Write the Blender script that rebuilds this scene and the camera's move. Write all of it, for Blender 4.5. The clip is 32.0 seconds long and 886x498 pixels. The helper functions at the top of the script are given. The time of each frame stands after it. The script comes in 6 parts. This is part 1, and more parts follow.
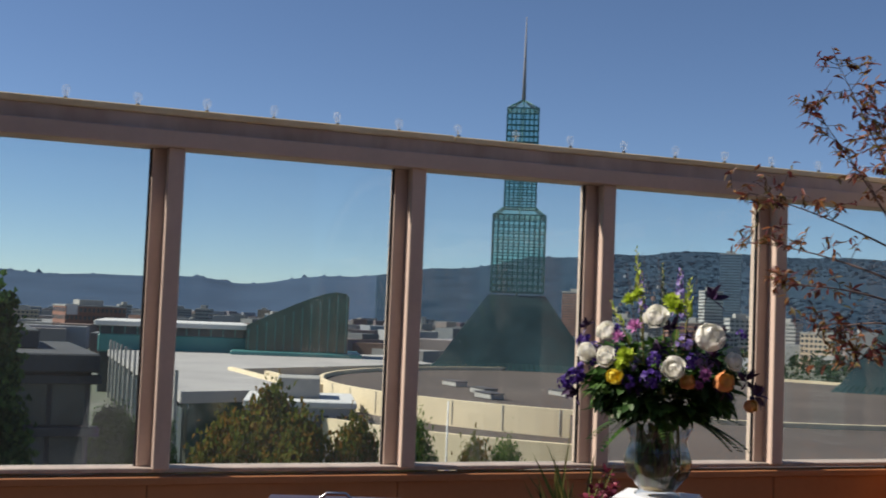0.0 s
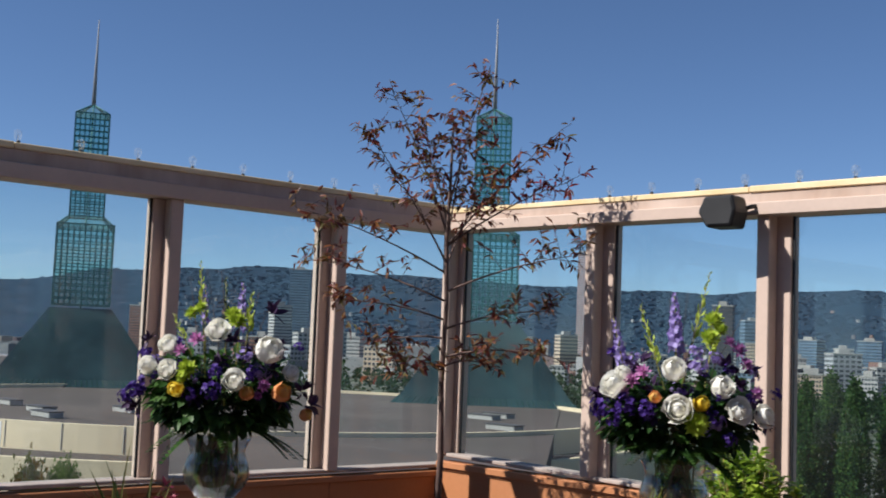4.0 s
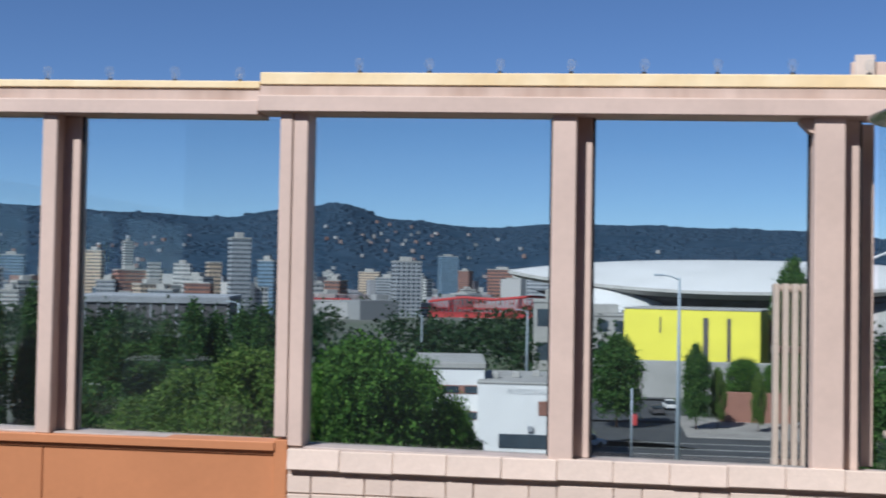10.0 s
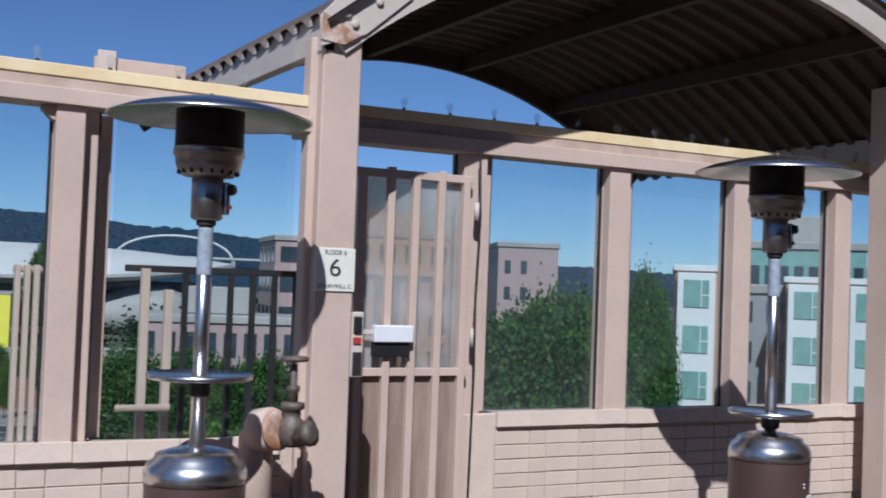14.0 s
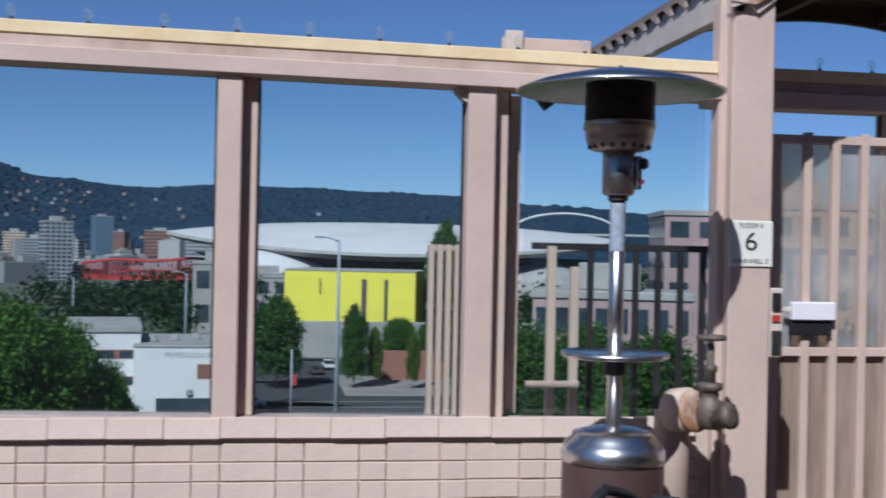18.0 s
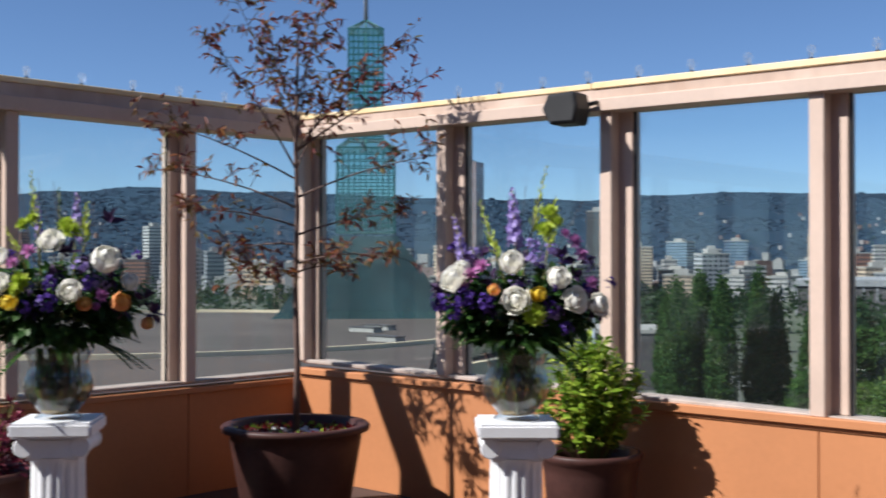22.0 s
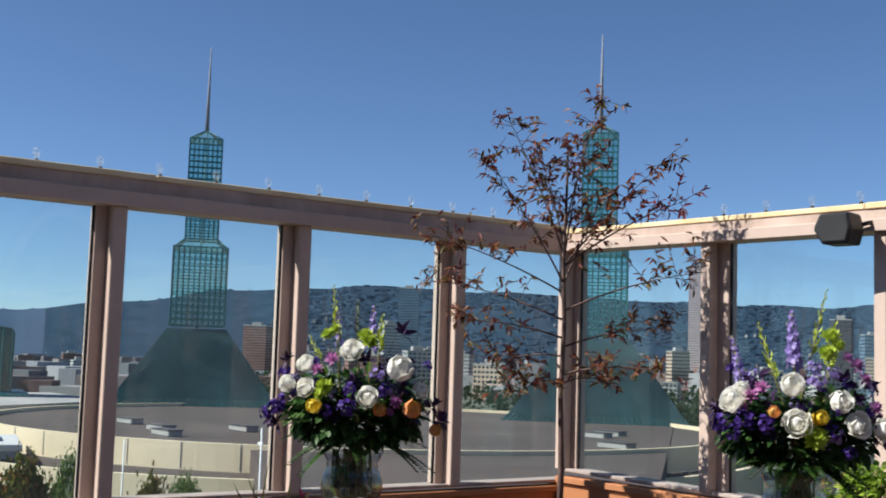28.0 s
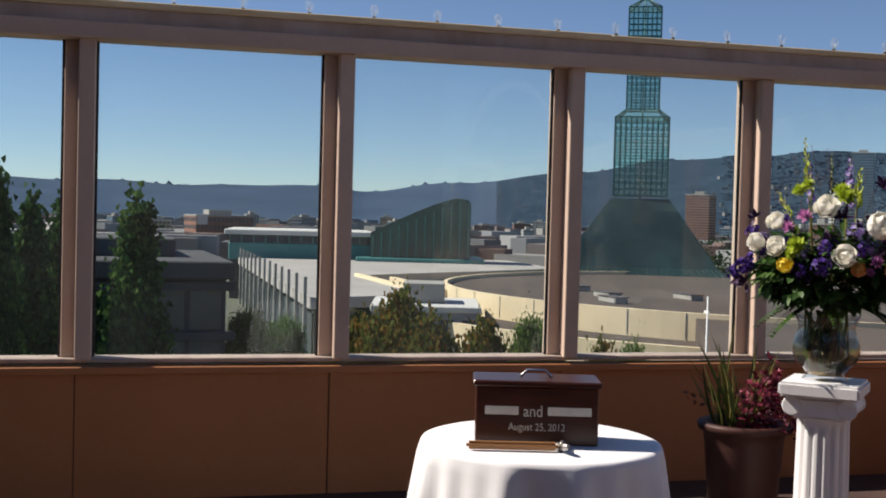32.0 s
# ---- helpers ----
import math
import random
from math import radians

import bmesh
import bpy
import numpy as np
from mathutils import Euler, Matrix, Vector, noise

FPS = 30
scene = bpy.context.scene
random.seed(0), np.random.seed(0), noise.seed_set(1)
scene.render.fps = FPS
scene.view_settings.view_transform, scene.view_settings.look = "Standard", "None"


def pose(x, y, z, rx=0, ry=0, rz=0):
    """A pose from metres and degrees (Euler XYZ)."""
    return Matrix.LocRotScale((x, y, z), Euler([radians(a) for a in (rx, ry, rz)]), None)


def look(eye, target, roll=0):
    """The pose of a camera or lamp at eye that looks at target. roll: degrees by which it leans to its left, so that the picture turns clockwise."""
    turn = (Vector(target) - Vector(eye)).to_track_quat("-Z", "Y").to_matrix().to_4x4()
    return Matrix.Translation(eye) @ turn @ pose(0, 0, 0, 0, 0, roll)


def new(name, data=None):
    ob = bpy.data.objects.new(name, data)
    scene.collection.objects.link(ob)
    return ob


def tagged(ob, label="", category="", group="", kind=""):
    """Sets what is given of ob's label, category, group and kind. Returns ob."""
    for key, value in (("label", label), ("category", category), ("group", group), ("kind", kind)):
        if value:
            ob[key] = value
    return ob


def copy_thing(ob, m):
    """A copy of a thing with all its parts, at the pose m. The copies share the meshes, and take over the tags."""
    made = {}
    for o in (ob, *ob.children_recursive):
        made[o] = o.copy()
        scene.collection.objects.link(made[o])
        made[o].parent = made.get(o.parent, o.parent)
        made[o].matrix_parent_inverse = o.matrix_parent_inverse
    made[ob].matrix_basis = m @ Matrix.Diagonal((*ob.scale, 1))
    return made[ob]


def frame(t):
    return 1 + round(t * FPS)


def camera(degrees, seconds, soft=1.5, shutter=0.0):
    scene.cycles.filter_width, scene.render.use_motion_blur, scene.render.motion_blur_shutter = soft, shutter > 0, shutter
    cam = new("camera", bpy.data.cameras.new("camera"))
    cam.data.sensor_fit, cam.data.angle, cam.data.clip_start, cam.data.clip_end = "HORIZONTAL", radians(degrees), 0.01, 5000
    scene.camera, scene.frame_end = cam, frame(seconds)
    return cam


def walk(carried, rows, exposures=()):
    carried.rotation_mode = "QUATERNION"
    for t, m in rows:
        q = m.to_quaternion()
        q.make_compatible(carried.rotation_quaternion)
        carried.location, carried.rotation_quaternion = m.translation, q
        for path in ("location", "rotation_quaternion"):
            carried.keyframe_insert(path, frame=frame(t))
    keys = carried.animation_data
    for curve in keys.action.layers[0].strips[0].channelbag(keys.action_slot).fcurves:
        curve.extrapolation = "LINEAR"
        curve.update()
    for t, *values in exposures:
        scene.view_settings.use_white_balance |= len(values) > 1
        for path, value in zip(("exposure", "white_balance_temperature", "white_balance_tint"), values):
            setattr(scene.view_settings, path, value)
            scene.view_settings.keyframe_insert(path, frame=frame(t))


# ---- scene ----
cam = camera(42.0, 32.0, soft=1.8, shutter=0.3)
# seconds, place, a point looked at, lean
PATH = [
    (0, (-0.077, 0.362, 1.416), (-1.95, 1.055, 1.529), 2.3),
    (0.5, (-0.059, 0.386, 1.418), (-1.894, 1.173, 1.54), 1.9),
    (1, (-0.055, 0.406, 1.417), (-1.883, 1.206, 1.552), 2.0),
    (1.5, (-0.076, 0.387, 1.423), (-1.868, 1.26, 1.579), 2.0),
    (2, (-0.081, 0.341, 1.431), (-1.829, 1.298, 1.602), 1.8),
    (2.5, (-0.068, 0.319, 1.426), (-1.762, 1.367, 1.6), 2.0),
    (3, (-0.048, 0.321, 1.423), (-1.695, 1.443, 1.59), 1.1),
    (3.5, (0.0, 0.32, 1.418), (-1.566, 1.553, 1.582), 1.8),
    (5.5, (0.132, 0.338, 1.399), (-1.2, 1.821, 1.564), 1.6),
    (6, (0.151, 0.313, 1.389), (-1.081, 1.881, 1.551), 2.0),
    (6.5, (0.187, 0.286, 1.386), (-0.935, 1.934, 1.545), 1.9),
    (7, (0.192, 0.292, 1.386), (-0.84, 2.001, 1.507), 1.7),
    (7.5, (0.215, 0.268, 1.38), (-0.682, 2.056, 1.413), 2.1),
    (8, (0.241, 0.316, 1.383), (-0.575, 2.142, 1.391), 1.2),
    (8.5, (0.288, 0.354, 1.385), (-0.433, 2.219, 1.402), 0.9),
    (9, (0.32, 0.405, 1.385), (-0.281, 2.312, 1.42), 1.2),
    (9.5, (0.354, 0.431, 1.378), (-0.137, 2.369, 1.431), 1.4),
    (10, (0.376, 0.411, 1.379), (0.105, 2.391, 1.437), 1.0),
    (10.5, (0.37, 0.382, 1.376), (0.319, 2.381, 1.424), -0.0),
    (11, (0.357, 0.361, 1.378), (0.464, 2.357, 1.432), 0.3),
    (11.5, (0.368, 0.354, 1.377), (0.634, 2.335, 1.429), 0.4),
    (12, (0.388, 0.33, 1.378), (0.77, 2.292, 1.436), 0.7),
    (12.5, (0.406, 0.295, 1.371), (0.918, 2.227, 1.427), 1.2),
    (13, (0.405, 0.228, 1.364), (1.074, 2.112, 1.423), 1.7),
    (13.5, (0.405, 0.2, 1.366), (1.21, 2.03, 1.427), 1.8),
    (14, (0.408, 0.191, 1.371), (1.347, 1.955, 1.435), 2.1),
    (14.5, (0.425, 0.153, 1.367), (1.438, 1.876, 1.431), 1.4),
    (16.5, (0.434, 0.226, 1.36), (1.333, 2.012, 1.39), 0.5),
    (17, (0.418, 0.264, 1.359), (1.133, 2.131, 1.36), 0.7),
    (17.5, (0.402, 0.308, 1.363), (0.923, 2.239, 1.363), 0.6),
    (18, (0.361, 0.35, 1.369), (0.672, 2.325, 1.372), 1.2),
    (18.5, (0.322, 0.342, 1.37), (0.395, 2.34, 1.376), 0.7),
    (19, (0.296, 0.332, 1.37), (0.197, 2.33, 1.387), -0.0),
    (19.5, (0.288, 0.33, 1.366), (0.018, 2.311, 1.387), -0.9),
    (20, (0.292, 0.386, 1.369), (-0.204, 2.323, 1.398), -0.9),
    (20.5, (0.298, 0.431, 1.366), (-0.431, 2.293, 1.389), -0.5),
    (21, (0.267, 0.438, 1.364), (-0.731, 2.171, 1.379), 0.2),
    (21.5, (0.226, 0.441, 1.367), (-0.937, 2.068, 1.378), 0.3),
    (22, (0.149, 0.427, 1.366), (-1.203, 1.9, 1.386), 0.0),
    (22.5, (0.094, 0.441, 1.368), (-1.402, 1.768, 1.396), 0.6),
    (23, (0.077, 0.448, 1.367), (-1.454, 1.735, 1.399), 0.7),
    (23.5, (0.081, 0.445, 1.366), (-1.447, 1.735, 1.409), 0.9),
    (24, (0.101, 0.44, 1.365), (-1.441, 1.713, 1.411), 1.5),
    (24.5, (0.114, 0.425, 1.364), (-1.478, 1.634, 1.417), 1.5),
    (25, (0.108, 0.394, 1.372), (-1.564, 1.488, 1.452), 1.1),
    (25.5, (0.141, 0.324, 1.374), (-1.47, 1.504, 1.469), -0.4),
    (27.5, (0.198, 0.131, 1.42), (-1.371, 1.358, 1.603), 1.6),
    (28, (0.179, 0.139, 1.414), (-1.433, 1.308, 1.604), 1.8),
    (28.5, (0.173, 0.145, 1.407), (-1.478, 1.267, 1.537), 1.2),
    (29, (0.149, 0.149, 1.405), (-1.555, 1.192, 1.486), 1.1),
    (29.5, (0.104, 0.136, 1.393), (-1.701, 0.997, 1.353), 0.7),
    (30, (0.079, 0.133, 1.393), (-1.774, 0.885, 1.351), 1.0),
    (30.5, (0.071, 0.119, 1.393), (-1.823, 0.76, 1.356), 0.9),
    (31, (0.064, 0.102, 1.393), (-1.867, 0.619, 1.361), 1.2),
    (31.5, (0.064, 0.095, 1.38), (-1.882, 0.559, 1.358), 1.1),
    (32, (0.055, 0.103, 1.365), (-1.881, 0.603, 1.308), 1.5),
]


walk(cam, [(t, look(eye, target, lean)) for t, eye, target, lean in PATH], [(0, 0.42, 6800, 12), (2, 0.42, 6450, 11), (6, 0.42, 6100, 11), (9.5, 0.26, 5750, 12), (11, -0.04, 5600, 12), (13, -0.10, 5450, 12), (17, -0.16, 5450, 12), (19, -0.08, 5450, 12), (21, 0.24, 5600, 11), (23, 0.84, 6550, 11), (25, 0.88, 6500, 11), (28, 0.58, 6150, 9), (29, 0.44, 6150, 10), (30, 0.60, 6800, 12), (32, 0.46, 7000, 14)])

# ---- light ----
SUN_TO = Vector((-0.55, -1.0, 1.05)).normalized()
world = bpy.data.worlds.new("sky")
scene.world = world
world.use_nodes = True
wn = world.node_tree
sky = wn.nodes.new("ShaderNodeTexSky")
sky.sky_type = "NISHITA"
sky.sun_disc = False
sky.sun_elevation = math.asin(SUN_TO.z)
sky.sun_rotation = math.atan2(SUN_TO.x, SUN_TO.y)
sky.altitude, sky.air_density, sky.dust_density, sky.ozone_density = 2000, 0.85, 0.10, 5.0
wn.nodes["Background"].inputs[1].default_value = 0.075
wn.links.new(sky.outputs[0], wn.nodes["Background"].inputs[0])
sun = new("sun", bpy.data.lights.new("sun", "SUN"))
sun.data.energy, sun.data.angle, sun.data.color = 5.0, radians(0.53), (1.0, 0.95, 0.87)
sun.matrix_world = look(SUN_TO * 50, (0, 0, 0))


# ---- materials ----
def material(name, base, rough=0.6, metal=0.0, spread=0.12, scale=6.0, grain=60.0, bump=0.15, dist=0.004, tone=None, per_object=0.0, stretch=(1, 1, 1), specular=0.4):
    """A surface with large stains, fine grain and relief. tone: the colour of the stains."""
    m = bpy.data.materials.new(name)
    m.use_nodes = True
    t = m.node_tree
    p = t.nodes["Principled BSDF"]
    p.inputs["Roughness"].default_value, p.inputs["Metallic"].default_value = rough, metal
    p.inputs["Specular IOR Level"].default_value = specular
    co = t.nodes.new("ShaderNodeTexCoord")
    mp = t.nodes.new("ShaderNodeMapping")
    mp.inputs["Scale"].default_value = stretch
    t.links.new(co.outputs["Object"], mp.inputs[0])

    def tex(s, detail):
        n = t.nodes.new("ShaderNodeTexNoise")
        n.inputs["Scale"].default_value, n.inputs["Detail"].default_value = s, detail
        t.links.new(mp.outputs[0], n.inputs["Vector"])
        return n

    big, fine = tex(scale, 4), tex(grain, 5)
    tone = tone or tuple(c * (1 - 2.2 * spread) for c in base)
    ramp = t.nodes.new("ShaderNodeValToRGB")
    ramp.color_ramp.elements[0].position, ramp.color_ramp.elements[1].position = 0.32, 0.68
    ramp.color_ramp.elements[0].color, ramp.color_ramp.elements[1].color = (*tone, 1), (*base, 1)
    t.links.new(big.outputs["Fac"], ramp.inputs[0])
    hsv = t.nodes.new("ShaderNodeHueSaturation")
    t.links.new(ramp.outputs[0], hsv.inputs["Color"])
    val = t.nodes.new("ShaderNodeMapRange")
    val.inputs["To Min"].default_value, val.inputs["To Max"].default_value = 1 - 1.5 * spread, 1 + 1.5 * spread
    t.links.new(fine.outputs["Fac"], val.inputs["Value"])
    last = val.outputs[0]
    if per_object:
        oi = t.nodes.new("ShaderNodeObjectInfo")
        ra = t.nodes.new("ShaderNodeMapRange")
        ra.inputs["To Min"].default_value, ra.inputs["To Max"].default_value = 1 - per_object, 1 + per_object
        t.links.new(oi.outputs["Random"], ra.inputs["Value"])
        mu = t.nodes.new("ShaderNodeMath")
        mu.operation = "MULTIPLY"
        t.links.new(last, mu.inputs[0])
        t.links.new(ra.outputs[0], mu.inputs[1])
        last = mu.outputs[0]
    t.links.new(last, hsv.inputs["Value"])
    t.links.new(hsv.outputs[0], p.inputs["Base Color"])
    bp = t.nodes.new("ShaderNodeBump")
    bp.inputs["Strength"].default_value, bp.inputs["Distance"].default_value = bump, dist
    t.links.new(fine.outputs["Fac"], bp.inputs["Height"])
    t.links.new(bp.outputs[0], p.inputs["Normal"])
    return m


def island_material(name, colours, rough=0.6, trans=0.0, specular=0.3):
    """Each loose piece takes its own shade between the given colours."""
    m = bpy.data.materials.new(name)
    m.use_nodes = True
    t = m.node_tree
    p = t.nodes["Principled BSDF"]
    p.inputs["Roughness"].default_value, p.inputs["Specular IOR Level"].default_value = rough, specular
    g = t.nodes.new("ShaderNodeNewGeometry")
    r = t.nodes.new("ShaderNodeValToRGB")
    e = r.color_ramp.elements
    e[0].color, e[1].color = (*colours[0], 1), (*colours[-1], 1)
    for i, c in enumerate(colours[1:-1]):
        n = e.new((i + 1) / (len(colours) - 1))
        n.color = (*c, 1)
    t.links.new(g.outputs["Random Per Island"], r.inputs[0])
    t.links.new(r.outputs[0], p.inputs["Base Color"])
    if trans:
        tl = t.nodes.new("ShaderNodeBsdfTranslucent")
        t.links.new(r.outputs[0], tl.inputs["Color"])
        mx = t.nodes.new("ShaderNodeMixShader")
        mx.inputs[0].default_value = trans
        t.links.new(p.outputs[0], mx.inputs[1])
        t.links.new(tl.outputs[0], mx.inputs[2])
        t.links.new(mx.outputs[0], t.nodes["Material Output"].inputs[0])
    return m


def pane_material(name, dust, tint=(0.93, 0.97, 0.96), gloss=1.0):
    """Thin window glass: clear, mirrors at a slant, with a film of dust."""
    m = bpy.data.materials.new(name)
    m.use_nodes = True
    t = m.node_tree
    t.nodes.remove(t.nodes["Principled BSDF"])
    tr, gl = t.nodes.new("ShaderNodeBsdfTransparent"), t.nodes.new("ShaderNodeBsdfGlossy")
    tr.inputs["Color"].default_value = (*tint, 1)
    gl.inputs["Roughness"].default_value = 0.02
    fr = t.nodes.new("ShaderNodeLayerWeight")
    fr.inputs["Blend"].default_value = 0.5
    po, ad = t.nodes.new("ShaderNodeMath"), t.nodes.new("ShaderNodeMath")
    po.operation, ad.operation = "POWER", "MULTIPLY_ADD"
    po.inputs[1].default_value, ad.inputs[1].default_value, ad.inputs[2].default_value = 5.0, 0.9, 0.035
    t.links.new(fr.outputs["Facing"], po.inputs[0])
    t.links.new(po.outputs[0], ad.inputs[0])
    k = t.nodes.new("ShaderNodeMath")
    k.operation = "MULTIPLY"
    k.inputs[1].default_value = gloss
    t.links.new(ad.outputs[0], k.inputs[0])
    mx = t.nodes.new("ShaderNodeMixShader")
    t.links.new(k.outputs[0], mx.inputs[0])
    t.links.new(tr.outputs[0], mx.inputs[1])
    t.links.new(gl.outputs[0], mx.inputs[2])
    df, tl = t.nodes.new("ShaderNodeBsdfDiffuse"), t.nodes.new("ShaderNodeBsdfTranslucent")
    df.inputs["Color"].default_value = tl.inputs["Color"].default_value = (0.75, 0.78, 0.8, 1)
    both = t.nodes.new("ShaderNodeMixShader")
    t.links.new(df.outputs[0], both.inputs[1])
    t.links.new(tl.outputs[0], both.inputs[2])
    co, nz = t.nodes.new("ShaderNodeTexCoord"), t.nodes.new("ShaderNodeTexNoise")
    nz.inputs["Scale"].default_value, nz.inputs["Detail"].default_value = 2.2, 5
    t.links.new(co.outputs["Object"], nz.inputs["Vector"])
    mr = t.nodes.new("ShaderNodeMapRange")
    mr.inputs["From Min"].default_value, mr.inputs["From Max"].default_value = 0.3, 0.75
    mr.inputs["To Min"].default_value, mr.inputs["To Max"].default_value = dust * 0.5, dust * 1.5
    t.links.new(nz.outputs["Fac"], mr.inputs["Value"])
    out = t.nodes.new("ShaderNodeMixShader")
    t.links.new(mr.outputs[0], out.inputs[0])
    t.links.new(mx.outputs[0], out.inputs[1])
    t.links.new(both.outputs[0], out.inputs[2])
    t.links.new(out.outputs[0], t.nodes["Material Output"].inputs[0])
    return m


TAN = material("tan paint", (0.61, 0.465, 0.38), 0.55, spread=0.05, scale=3, grain=35, bump=0.12, dist=0.003)
TAN_OLD = material("weathered tan paint", (0.58, 0.45, 0.37), 0.65, tone=(0.42, 0.30, 0.23), spread=0.09, scale=5, grain=25, bump=0.25, dist=0.004, stretch=(1, 1, 0.3))
CREAM = material("cream metal cap", (0.84, 0.69, 0.43), 0.5, spread=0.06, scale=4, grain=30, bump=0.08, tone=(0.74, 0.55, 0.29))
ORANGE = material("orange painted board", (0.50, 0.205, 0.085), 0.6, spread=0.05, scale=2, grain=40, bump=0.15, dist=0.003)
BRICK = material("painted brick", (0.66, 0.53, 0.43), 0.65, spread=0.05, scale=7, grain=70, bump=0.35, dist=0.004, per_object=0.035)
MORTAR = material("painted mortar", (0.60, 0.48, 0.39), 0.8, spread=0.1, scale=9, grain=90, bump=0.4)
DARK = material("black rubber", (0.02, 0.02, 0.022), 0.5, spread=0.1)
STEEL = material("polished steel", (0.74, 0.73, 0.72), 0.27, 1.0, spread=0.05, scale=8, grain=90, bump=0.03, dist=0.001)
STEEL_DULL = material("dull steel", (0.42, 0.40, 0.38), 0.38, 1.0, spread=0.12, scale=9, grain=70, bump=0.08)
FLOOR = material("red deck paving", (0.085, 0.05, 0.04), 0.8, spread=0.14, scale=1.5, grain=30, bump=0.3)
WHITE = material("white plaster paint", (0.80, 0.80, 0.81), 0.5, spread=0.03, scale=8, grain=80, bump=0.1)
GLASS_A = pane_material("dusty pane", 0.012, gloss=0.5)
GLASS_C = pane_material("hazy old pane", 0.03, (0.90, 0.95, 0.94))
GLASS_B = pane_material("clear pane", 0.007)


# ---- mesh helpers ----
def mesh_of(name, bm, mats):
    me = bpy.data.meshes.new(name)
    bm.normal_update()
    bm.to_mesh(me)
    bm.free()
    for m in mats if isinstance(mats, (list, tuple)) else [mats]:
        me.materials.append(m)
    return me


def part(name, bm, mat, parent=None, label=""):
    ob = new(name, bm if isinstance(bm, bpy.types.Mesh) else mesh_of(name, bm, mat))
    if parent is not None:
        ob.parent = parent
    return tagged(ob, label) if label else ob


def thing(name, label, category, group="", kind="", at=(0, 0, 0), turn=0):
    ob = new(name)
    ob.empty_display_size = 0.1
    ob.matrix_world = pose(*at, 0, 0, turn)
    return tagged(ob, label, category, group, kind)


def box(x0, x1, y0, y1, z0, z1, bevel=0.004, bm=None, seg=1):
    own = bm is None
    bm = bmesh.new() if own else bm
    b = bmesh.new()
    bmesh.ops.create_cube(b, size=1)
    for v in b.verts:
        v.co = Vector((x0 + (v.co.x + 0.5) * (x1 - x0), y0 + (v.co.y + 0.5) * (y1 - y0), z0 + (v.co.z + 0.5) * (z1 - z0)))
    if bevel:
        bmesh.ops.bevel(b, geom=b.edges[:], offset=min(bevel, 0.4 * min(abs(x1 - x0), abs(y1 - y0), abs(z1 - z0))), segments=seg, affect="EDGES")
    return join(bm, b)


def join(bm, b, m=None):
    """Adds the mesh b to bm."""
    if m is not None:
        b.transform(m)
    vs = {v: bm.verts.new(v.co) for v in b.verts}
    for f in b.faces:
        try:
            n = bm.faces.new([vs[v] for v in f.verts])
            n.smooth, n.material_index = f.smooth, f.material_index
        except ValueError:
            pass
    b.free()
    return bm


def lathe(profile, steps=32, bm=None, smooth=True, caps=True, m=None):
    """A turned form from (radius, height) pairs about z."""
    b = bmesh.new()
    rings = []
    for r, z in profile:
        rings.append([b.verts.new((max(r, 1e-4) * math.cos(a), max(r, 1e-4) * math.sin(a), z)) for a in (2 * math.pi * i / steps for i in range(steps))])
    for lo, hi in zip(rings, rings[1:]):
        for i in range(steps):
            b.faces.new((lo[i], lo[(i + 1) % steps], hi[(i + 1) % steps], hi[i])).smooth = smooth
    if caps:
        b.faces.new(rings[0][::-1])
        b.faces.new(rings[-1])
    return join(bm if bm is not None else bmesh.new(), b, m)


def tube(points, radius, steps=8, bm=None, taper=None):
    """A round bar along points; taper: the radius at the end."""
    bm = bm if bm is not None else bmesh.new()
    pts = [Vector(p) for p in points]
    rings = []
    side = None
    for i, p in enumerate(pts):
        d = (pts[min(i + 1, len(pts) - 1)] - pts[max(i - 1, 0)]).normalized()
        side = (side - d * side.dot(d)).normalized() if side is not None else d.orthogonal().normalized()
        up = d.cross(side)
        r = radius if taper is None else radius + (taper - radius) * i / (len(pts) - 1)
        rings.append([bm.verts.new(p + r * (side * math.cos(a) + up * math.sin(a))) for a in (2 * math.pi * k / steps for k in range(steps))])
    for lo, hi in zip(rings, rings[1:]):
        for k in range(steps):
            bm.faces.new((lo[k], lo[(k + 1) % steps], hi[(k + 1) % steps], hi[k])).smooth = True
    bm.faces.new(rings[0][::-1])
    bm.faces.new(rings[-1])
    return bm


def prism(outline, y0, y1, bm=None, bevel=0.0):
    """An outline of (x, z) points drawn out from y0 to y1."""
    b = bmesh.new()
    a = [b.verts.new((x, y0, z)) for x, z in outline]
    c = [b.verts.new((x, y1, z)) for x, z in outline]
    b.faces.new(a)
    b.faces.new(c[::-1])
    for i in range(len(a)):
        b.faces.new((a[i - 1], a[i], c[i], c[i - 1]))
    bmesh.ops.recalc_face_normals(b, faces=b.faces[:])
    if bevel:
        bmesh.ops.bevel(b, geom=b.edges[:], offset=bevel, segments=1, affect="EDGES")
    return join(bm if bm is not None else bmesh.new(), b)


def slab(outline, z0, z1):
    """A level slab with an outline of (x, y) points."""
    b = bmesh.new()
    lo, hi = [[b.verts.new((x, y, z)) for x, y in outline] for z in (z0, z1)]
    b.faces.new(lo)
    b.faces.new(hi)
    for i in range(len(lo)):
        b.faces.new((lo[i - 1], lo[i], hi[i], hi[i - 1]))
    bmesh.ops.recalc_face_normals(b, faces=b.faces[:])
    return b


